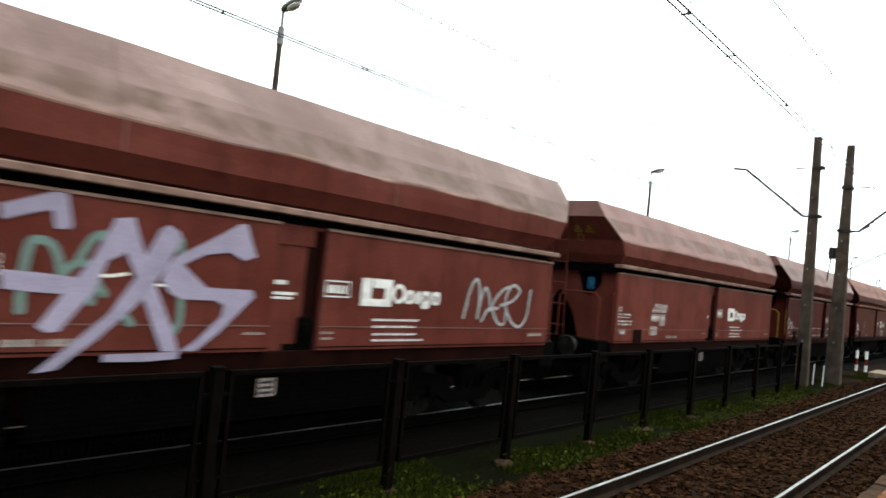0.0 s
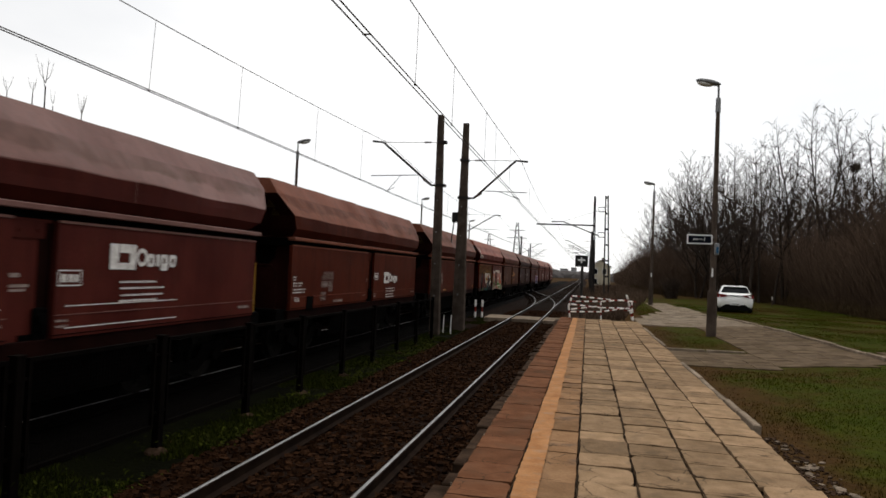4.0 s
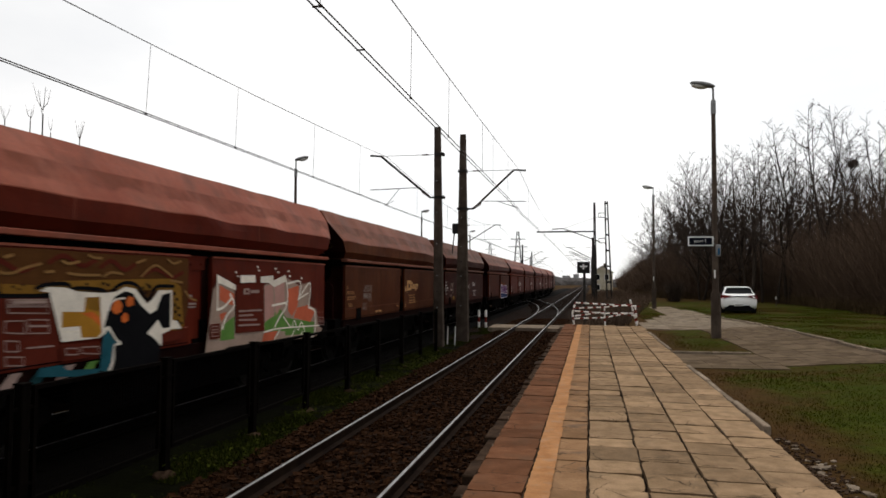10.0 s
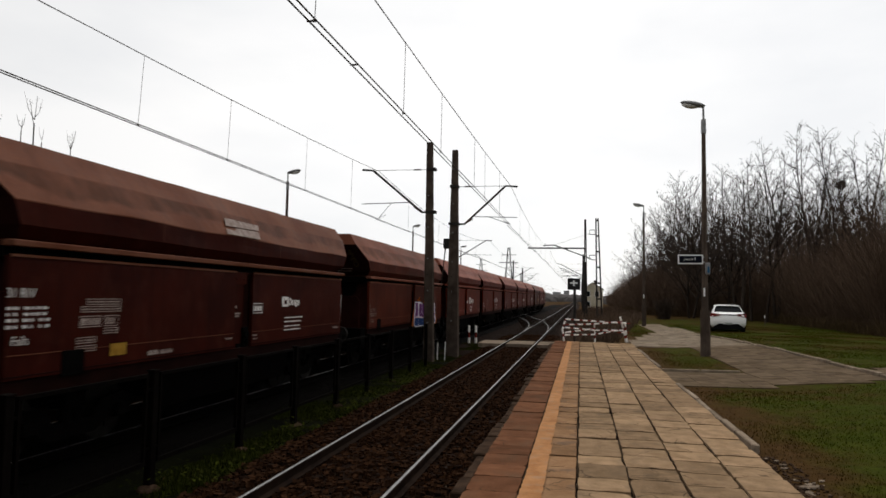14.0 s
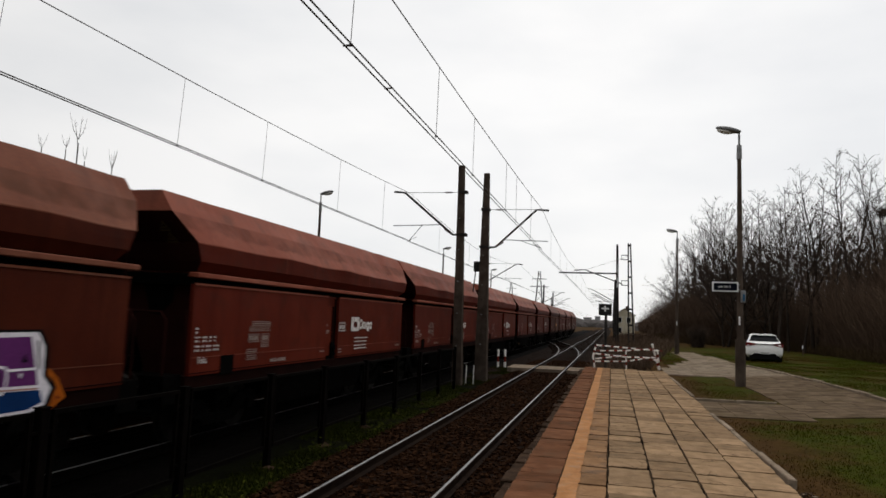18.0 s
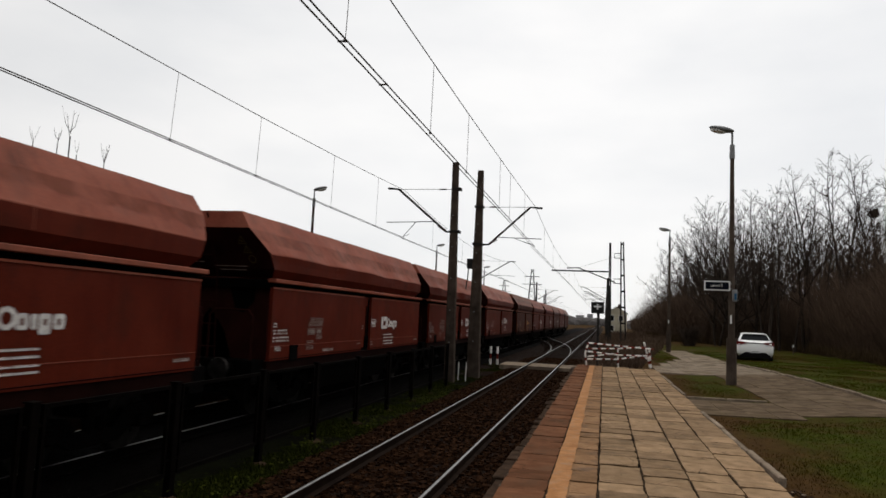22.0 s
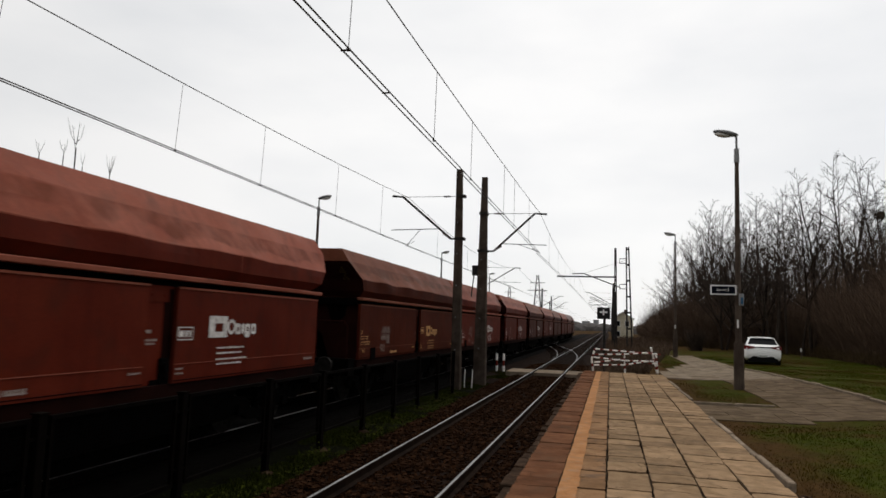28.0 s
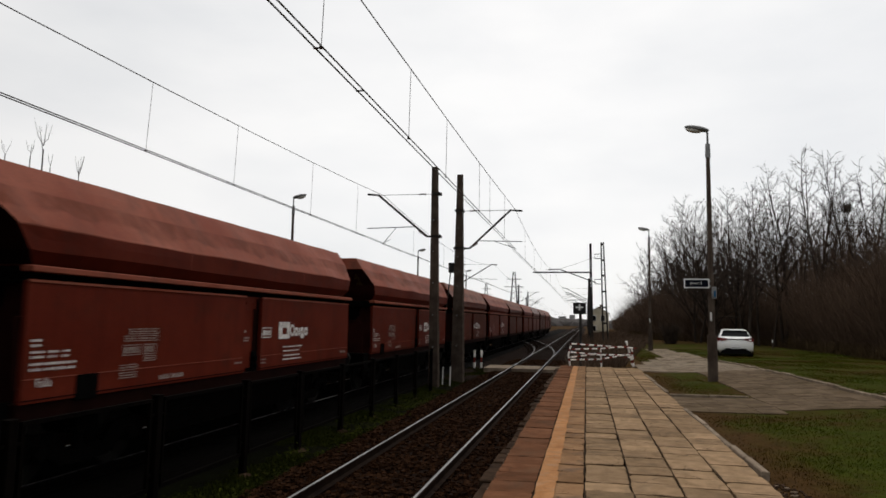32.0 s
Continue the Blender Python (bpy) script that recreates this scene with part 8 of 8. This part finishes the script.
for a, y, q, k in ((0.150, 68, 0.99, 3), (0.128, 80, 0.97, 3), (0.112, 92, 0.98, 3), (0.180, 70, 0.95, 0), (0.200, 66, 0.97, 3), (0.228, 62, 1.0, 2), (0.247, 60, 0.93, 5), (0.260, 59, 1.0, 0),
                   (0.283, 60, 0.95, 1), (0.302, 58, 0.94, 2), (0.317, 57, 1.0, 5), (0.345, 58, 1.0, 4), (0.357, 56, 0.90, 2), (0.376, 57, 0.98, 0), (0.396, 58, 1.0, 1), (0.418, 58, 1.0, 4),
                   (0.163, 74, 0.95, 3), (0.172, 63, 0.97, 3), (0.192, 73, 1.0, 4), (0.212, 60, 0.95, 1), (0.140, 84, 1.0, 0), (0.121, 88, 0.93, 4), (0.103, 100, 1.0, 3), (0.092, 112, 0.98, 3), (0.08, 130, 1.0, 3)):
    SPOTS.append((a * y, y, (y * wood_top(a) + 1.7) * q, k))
SPOTS += [(-31.0 - 7.0 * rt.random(), 8.5 + 1.25 * k, 8.6 + 2.0 * rt.random(), k % 6) for k in range(12)]
for x, y, s, k in SPOTS:
    root, h = TREES[k]
    m = pose(x, y, ground_z(x, y) - 0.1, 0, 0, rt.uniform(0, 360)) @ Matrix.Scale(s / h, 4)
    if k not in used:
        used.add(k)
        root.matrix_basis = m
    else:
        t = copy_thing(root, Matrix())
        t.matrix_basis = m


def forked_tree(x, y, fork, top, prongs, spread, thick, seed):
    """Slender bare tree: one straight stem, a fork of upright prongs, a few fine side twigs."""
    r = random.Random(seed)
    root = new("forked_tree")
    z0 = ground_z(x, y) - 0.1
    root.matrix_basis = pose(x, y, z0)
    fork, top = fork - z0, top - z0
    bm = B()
    rod(bm, (0, 0, 0), (0, 0, fork * 0.5), thick * 1.6, thick * 1.15, 7)
    rod(bm, (0, 0, fork * 0.5), (0, 0, fork), thick * 1.15, thick * 0.9, 7)
    part("trunk", bm, M_BARK, root)
    bm = B()
    for k in range(prongs):
        side = -1 + 2 * k / (prongs - 1)
        h = (top - fork) * (1.0 - 0.35 * r.random() * (0 if k == 0 else 1))
        w = spread * side * r.uniform(0.8, 1.1)
        deep = r.uniform(-0.5, 0.5) * spread
        a = Vector((0, 0, fork + r.uniform(-0.1, 0.25) * (top - fork)))
        b = Vector((w * 0.55, deep * 0.5, fork + h * 0.42))
        c = Vector((w * r.uniform(0.85, 1.15), deep, fork + h))
        q = thick * r.uniform(0.42, 0.62)
        rod(bm, a, b, q, q * 0.75, 5)
        rod(bm, b, c, q * 0.75, q * 0.25, 5)
        for _ in range(4):
            f = r.uniform(0.1, 0.9)
            p = b.lerp(c, f)
            d = Vector((r.uniform(-0.5, 0.5), r.uniform(-0.5, 0.5), r.uniform(0.3, 0.9))) * spread * 0.7 * (1.1 - f)
            rod(bm, p, p + d, q * 0.35, q * 0.15, 4)
    part("crown", bm, M_TWIG, root)
    tagged(root, "slender bare tree with a forked top behind the train", "tree", group="slender trees")


for spec in ((-55.44, 60.0, 19.3, 22.7, 4, 1.25, 0.075, 3), (-56.95, 60.0, 18.6, 20.4, 3, 0.8, 0.055, 5), (-54.42, 60.0, 17.3, 18.9, 2, 0.3, 0.05, 8),
             (-50.95, 60.0, 16.5, 18.5, 5, 0.7, 0.05, 4), (-60.1, 60.0, 18.9, 20.5, 3, 0.7, 0.05, 6)):
    forked_tree(*spec)


def brush(name, n, label, seed, spot, mat=M_BRUSH, size=(1.0, 4.0)):
    """Dense bare shrubs: many thin upright forked stems."""
    r = np.random.default_rng(seed)
    v, f = [], []
    for _ in range(n):
        x, y, z, g = spot(r)
        p = np.array((x, y, z - 0.1))
        d = np.array((r.normal(0, 0.25), r.normal(0, 0.25), 1.0))
        h = r.uniform(*size) * g
        w = r.uniform(0.008, 0.022) * (1 + y / 120)
        for s in range(3):
            q = p + d * h / 3
            a = r.uniform(0, math.tau)
            u = np.array((math.cos(a), math.sin(a), 0)) * w
            k = len(v)
            v += [p - u, p + u, q + u * 0.6, q - u * 0.6]
            f.append((k, k + 1, k + 2, k + 3))
            for _b in range(2):
                e = d + np.array((r.normal(0, 0.8), r.normal(0, 0.8), 0.1))
                t = q + e * h * 0.22
                k = len(v)
                v += [q - u * 0.5, q + u * 0.5, t]
                f.append((k, k + 1, k + 2))
            p, w = q, w * 0.7
            d = d + np.array((r.normal(0, 0.2), r.normal(0, 0.2), 0))
    return tagged(pydata(name, v, f, mat), label, "undergrowth", kind="stuff")


def thicket_spot(r):
    y = 41 + 170 * r.random() ** 1.9
    x = wood_edge(y) - 0.6 + 26 * r.random() ** 1.6
    return x, y, ground_z(x, y), (1.0 + 0.9 * min(1.0, (x - wood_edge(y)) / 8)) * (1.0 if y < 90 else 0.75) * (0.85 + 0.7 * noise.noise((x * 0.25, y * 0.12, 1.0)))


brush("undergrowth", 46000, "dense brown leafless shrubs under the trees", 3, thicket_spot, M_BRUSH, (1.6, 5.0))


def edge_spot(r):
    y = 52 + 60 * r.random() ** 1.3
    x = wood_edge(y) - 0.3 + 4.0 * r.random() ** 1.3
    return x, y, ground_z(x, y), (0.75 + 0.5 * noise.noise((x * 0.3, y * 0.15, 6.0)))


brush("edge_thicket", 14000, "fine grey-brown leafless thicket in front of the wood", 21, edge_spot, M_BRUSH, (1.5, 6.0))


def far_edge_spot(r):
    y = 66 + 80 * r.random()
    x = wood_edge(y) + 0.2 + 3.0 * r.random() ** 1.3
    return x, y, ground_z(x, y), 0.8 + 0.5 * noise.noise((x * 0.3, y * 0.1, 9.0))


brush("far_thicket", 9000, "pale grey-brown leafless thicket beside the line", 27, far_edge_spot, M_BRUSH, (1.5, 5.0))


def far_side_spot(r):
    y = -30 + 130 * r.random()
    return -26 - 24 * r.random(), y, -0.34, 1.0


brush("far_side_shrubs", 7000, "leafless brown shrubs beyond the freight track", 13, far_side_spot, M_BRUSH, (0.8, 4.2))


def tuft_spot(r):
    y = 38 + 60 * r.random() ** 1.3
    x = wood_edge(y) - 1.6 + 2.4 * r.random()
    return x, y, ground_z(x, y), 1.0


brush("dry_grass_edge", 7000, "tall dry brown grass along the wood edge", 5, tuft_spot, M_DRY, (0.3, 0.9))


def weeds_end(r):
    y = 30.5 + 90 * r.random() ** 1.6
    x = -0.9 + 7.0 * r.random() * min(1.0, 0.35 + (y - 30) / 60)
    return x, y, ground_z(x, y), 1.0


brush("end_weeds", 6000, "low brown weeds beyond the platform end", 8, weeds_end, M_BRUSH, (0.2, 0.8))


def bush_spot(r):
    a, b = r.normal(0, 1, 2)
    return 7.1 + 0.22 * a, 62 + 0.22 * b, ground_z(7.1, 62) + 0.3 * r.random(), 1.0


bush = brush("dark_bush", 480, "small dark round bush by the path", 9, bush_spot, M_TWIG, (0.7, 1.5))
# magpie nest in a tree
nest = thing("bird_nest", "ball-shaped twig nest high in a bare tree", "bird nest")
bm = B()
rn = random.Random(4)
for k in range(160):
    a = Vector((rn.gauss(0, 1), rn.gauss(0, 1), rn.gauss(0, 1))).normalized() * 0.36 * rn.uniform(0.6, 1.1)
    b = Vector((rn.gauss(0, 1), rn.gauss(0, 1), rn.gauss(0, 1))).normalized() * 0.36 * rn.uniform(0.6, 1.1)
    rod(bm, Vector((18.9, 55.0, 10.95)) + a, Vector((18.9, 55.0, 10.95)) + b, 0.014, n=3)
part("twigs", bm, M_TWIG, nest)

# solid dark depth of the wood, far inside
bm = B()
for k in range(9):
    y = 62 + 9 * k
    x = wood_edge(y) + 19
    for j in range(2):
        bmesh.ops.create_icosphere(bm, subdivisions=2, radius=1.0, matrix=Matrix.Translation((x + 6 * j, y, 0.0)) @ Matrix.Diagonal((6, 7, 5.0, 1)))
for v in bm.verts:
    v.co += 1.2 * noise.noise_vector(v.co * 0.5) + 0.5 * noise.noise_vector(v.co * 1.9)
tagged(part("wood_depth", bm, M_BRUSH), "dim brown depth of the leafless wood", "wood", kind="stuff")


# ---------- white car ----------
def car_body(bm, stations):
    """Loft of cross sections along y: each station (y, half widths and heights) gives a closed ring."""
    rings = []
    for y, prof in stations:
        pts = prof + [(-x, z) for x, z in prof[::-1]]
        rings.append([bm.verts.new((x, y, z)) for x, z in pts])
    n = len(rings[0])
    for a, b in zip(rings, rings[1:]):
        for k in range(n):
            j = (k + 1) % n
            bm.faces.new((a[k], a[j], b[j], b[k]))
    bm.faces.new(rings[0])
    bm.faces.new(rings[-1][::-1])
    bmesh.ops.recalc_face_normals(bm, faces=bm.faces)


car = thing("white_car", "white hatchback car parked on the grass seen from behind", "car")


def sheet(pts, lift=(0, 0, 0)):
    bm = B()
    bm.faces.new([bm.verts.new(Vector(p) + Vector(lift)) for p in pts])
    return bm


bm = B()
low = [(0.80, 0.22), (0.885, 0.34), (0.905, 0.60), (0.90, 0.80)]
car_body(bm, [
    (-2.14, [(0.60, 0.40), (0.74, 0.44), (0.79, 0.60), (0.76, 0.74), (0.66, 0.82), (0.56, 0.85), (0.45, 0.86)]),
    (-2.07, [(0.74, 0.30), (0.84, 0.38), (0.875, 0.60), (0.86, 0.78), (0.77, 0.90), (0.66, 0.93), (0.5, 0.94)]),
    (-1.95, [(0.79, 0.24), (0.88, 0.35), (0.90, 0.60), (0.89, 0.80), (0.83, 0.94), (0.72, 0.985), (0.55, 1.0)]),
    (-1.72, low + [(0.855, 0.95), (0.71, 1.13), (0.56, 1.15)]),
    (-1.42, low + [(0.85, 0.97), (0.645, 1.36), (0.48, 1.40)]),
    (-1.10, low + [(0.85, 0.97), (0.625, 1.415), (0.46, 1.45)]),
    (-0.55, low + [(0.855, 0.97), (0.62, 1.435), (0.46, 1.475)]),
    (0.15, low + [(0.855, 0.96), (0.62, 1.42), (0.46, 1.46)]),
    (0.80, low + [(0.845, 0.94), (0.67, 1.21), (0.52, 1.24)]),
    (1.20, low + [(0.83, 0.90), (0.70, 0.97), (0.56, 1.0)]),
    (1.85, [(0.76, 0.24), (0.84, 0.34), (0.86, 0.54), (0.82, 0.72), (0.75, 0.79), (0.66, 0.82), (0.54, 0.835)]),
    (2.16, [(0.58, 0.30), (0.68, 0.38), (0.70, 0.52), (0.65, 0.62), (0.58, 0.66), (0.52, 0.68), (0.45, 0.69)])])
body = part("body", bm, M_CARWHITE, car, smooth=True)
part("rear_window", sheet([(-0.72, -1.80, 1.05), (0.72, -1.80, 1.05), (0.60, -1.50, 1.35), (0.48, -1.48, 1.37), (-0.48, -1.48, 1.37), (-0.60, -1.50, 1.35)], (0, -0.05, 0.03)), M_GLASSDARK, car)
bm = sheet([(-0.58, -1.66, 1.405), (0.58, -1.66, 1.405), (0.55, -1.15, 1.455), (-0.55, -1.15, 1.455)])
bmesh.ops.solidify(bm, geom=bm.faces[:], thickness=0.04)
part("roof_spoiler", bm, M_CARWHITE, car)
bm = B()
box(bm, -0.55, 0.55, -2.15, -1.98, 0.915, 0.955, 0.008)
part("tail_band", bm, M_TRIM, car, "dark strip joining the tail lights")
for s in (-1, 1):
    part("side_window", sheet([(s * 0.872, -1.50, 1.0), (s * 0.876, 0.75, 0.97), (s * 0.655, 0.25, 1.38), (s * 0.655, -1.02, 1.385)]), M_GLASSDARK, car)
    bm = B()
    pts = [(s * 0.42, -2.12, 0.965), (s * 0.42, -2.13, 0.90), (s * 0.68, -2.12, 0.835), (s * 0.87, -2.04, 0.80), (s * 0.925, -1.84, 0.86), (s * 0.905, -1.84, 1.005), (s * 0.80, -2.0, 1.01)]
    a = [bm.verts.new(Vector(p) + Vector((s * 0.012, -0.05, 0.0))) for p in pts]
    b = [bm.verts.new(Vector(p) + Vector((-s * 0.03, 0.10, 0))) for p in pts]
    bm.faces.new(a)
    for k in range(len(a)):
        bm.faces.new((a[k], a[(k + 1) % len(a)], b[(k + 1) % len(a)], b[k]))
    bmesh.ops.recalc_face_normals(bm, faces=bm.faces)
    part("tail_light", bm, M_TAIL, car)
    bm = B()
    lo, hi = sorted((s * 0.91, s * 1.05))
    box(bm, lo, hi, 0.62, 0.74, 0.94, 1.06, 0.02)
    part("mirror", bm, M_CARWHITE, car)
    part("bumper_vent", sheet([(s * 0.70, -2.10, 0.62), (s * 0.80, -2.055, 0.62), (s * 0.83, -2.02, 0.50), (s * 0.76, -2.09, 0.47)], (0, -0.03, 0)), M_TRIM, car)
    for y in (-1.3, 1.35):
        w = new("wheel")
        w.parent = car
        bm = B()
        rod(bm, (s * 0.70, y, 0.32), (s * 0.905, y, 0.32), 0.32, n=20)
        part("tyre", bm, M_RUBBER, w)
        bm = B()
        rod(bm, (s * 0.88, y, 0.32), (s * 0.912, y, 0.32), 0.2, n=16)
        part("rim", bm, M_RIM, w)
bm = B()
prism(bm, [(-0.76, 0.15), (0.76, 0.15), (0.74, 0.30), (0.58, 0.38), (0.50, 0.45), (-0.50, 0.45), (-0.58, 0.38), (-0.74, 0.30)], -2.17, -1.95)
part("rear_bumper", bm, M_TRIM, car, "black lower bumper")
bm = B()
box(bm, -0.26, 0.26, -2.188, -2.174, 0.42, 0.53)
plate = part("number_plate", bm, M_SIGNWHITE, car)
bm = B()
box(bm, -0.2, 0.2, -2.193, -2.190, 0.455, 0.495)
part("plate_bars", bm, M_GREYSTEEL, plate)
car.matrix_basis = pose(8.15, 41.9, ground_z(8.2, 41.9), 0, 0, -7)

# slim marker post at the wood edge
stone = thing("marker_post", "slim dark marker post with a white top by the wood", "post")
bm = B()
rod(bm, (0, 0, -0.2), (0, 0, 0.5), 0.03, n=8)
part("shaft", bm, M_POLE, stone)
bm = B()
rod(bm, (0, 0, 0.5), (0, 0, 0.72), 0.036, n=8)
part("white_top", bm, M_WHITEBAR, stone)
stone.matrix_basis = pose(12.73, 52.0, ground_z(12.73, 52.0))

# ---------- signal house and far things ----------
house = thing("signal_house", "small cream signal house with a dark gabled roof beside the line", "building")
hx0, hx1, hy0, hy1 = 0.3, 4.3, 139.0, 146.0
bm = B()
prism(bm, [(hx0, -0.5), (hx1, -0.5), (hx1, 4.1), ((hx0 + hx1) / 2, 5.3), (hx0, 4.1)], hy0, hy1)
wall = part("wall", bm, M_WALLCREAM, house)
for s in (-1, 1):
    bm = B()
    cx = (hx0 + hx1) / 2
    v = [bm.verts.new(p) for p in ((cx, hy0 - 0.3, 5.42), (cx, hy1 + 0.3, 5.42), (cx + s * 2.3, hy1 + 0.3, 4.02), (cx + s * 2.3, hy0 - 0.3, 4.02))]
    bm.faces.new(v)
    bmesh.ops.solidify(bm, geom=bm.faces[:], thickness=0.12)
    part("roof_side", bm, M_ROOF, house)
for x, z in ((1.1, 2.6), (2.8, 2.6), (1.1, 0.6)):
    w = new("window")
    w.parent = house
    bm = B()
    box(bm, x - 0.08, x + 0.78, hy0 - 0.04, hy0 - 0.01, z - 0.08, z + 1.08)
    part("window_frame", bm, M_SIGNWHITE, w)
    bm = B()
    box(bm, x, x + 0.7, hy0 - 0.06, hy0 - 0.041, z, z + 1.0)
    part("pane", bm, M_GLASSDARK, w)
bm = B()
box(bm, 2.6, 3.0, 142, 142.5, 4.8, 5.9)
part("chimney", bm, M_CONC, house)


def pylon(x, y, h):
    root = thing("power_pylon", "distant lattice power pylon", "pylon", group="power pylons")
    bm = B()
    for sx, sy in ((-1, -1), (1, -1), (1, 1), (-1, 1)):
        rod(bm, (x + sx * 2.2, y + sy * 2.2, -0.5), (x + sx * 0.4, y + sy * 0.4, h), 0.14, n=4)
    for k in range(9):
        z0, z1 = h * k / 9, h * (k + 1) / 9
        u0, u1 = 2.2 - 1.8 * k / 9, 2.2 - 1.8 * (k + 1) / 9
        rod(bm, (x - u0, y - u0, z0), (x + u1, y - u1, z1), 0.08, n=3)
        rod(bm, (x + u0, y - u0, z0), (x - u1, y - u1, z1), 0.08, n=3)
    part("tower", bm, M_MAST, root)
    for z, w in ((h * 0.72, 4.2), (h * 0.86, 3.2)):
        bm = B()
        rod(bm, (x - w, y, z), (x + w, y, z), 0.14, n=4)
        part("cross_arm", bm, M_MAST, root)


pylon(-31, 300, 24)
pylon(-62, 430, 26)
for x0, x1, y, z in ((-30, -22, 760, 8), (-19, -13, 800, 10), (-44, -36, 760, 7)):
    b = thing("far_building", "hazy grey building at the end of the line", "building", group="far buildings")
    bm = B()
    box(bm, x0, x1, y, y + 20, -0.5, z, 0.2)
    part("wall", bm, M_HAZE, b)
    bm = B()
    box(bm, x0 - 0.3, x1 + 0.3, y - 0.3, y + 20.3, z + 0.004, z + 0.5)
    part("roof", bm, M_ROOF, b)
bm = B()
for k in range(70):
    x = -320 + 8.5 * k
    gap = -22 < x < 4
    y = 470 if gap else 420 + 60 * noise.noise((k * 0.7, 0, 0)) - (0 if x < 0 else 120)
    bmesh.ops.create_icosphere(bm, subdivisions=2, radius=1.0, matrix=Matrix.Translation((x, y, 0)) @ Matrix.Diagonal((8, 6, 5 + 4 * noise.noise((k * 1.3, 5, 0)), 1)))
for v in bm.verts:
    v.co += 1.3 * noise.noise_vector(v.co * 0.35) + 0.6 * noise.noise_vector(v.co * 1.4)
tagged(part("far_woods", bm, M_FARWOOD), "low brown belt of distant leafless woods", "wood", kind="stuff")

# opposite platform behind the freight train
opp = thing("platform_opposite", "low concrete platform on the far side of the freight track", "platform", kind="structure")
bm = B()
prism(bm, [(-17.5, -0.4), (-10.1, -0.4), (-10.1, 0.76), (-17.5, 0.76)], -60, 66)
part("platform_body", bm, M_BALLAST, opp, "dark brown platform body")


# ---------- movement ----------
def motions():
    stops = [1.0 * k for k in range(33)]
    for wagon, y in MOVING:
        rows = []
        for t in stops:
            px, py, turn_z = train_place(y - train_run(t))
            rows.append((t, pose(px, py, 0, 0, 0, turn_z)))
        walk(wagon, rows)
    fine = [0.1 * k for k in range(321)]
    for w in TURNING:
        y = w.location.y
        walk(w, [(t, pose(0, y, 0.46, math.degrees(train_run(t) / 0.46))) for t in fine])


motions()
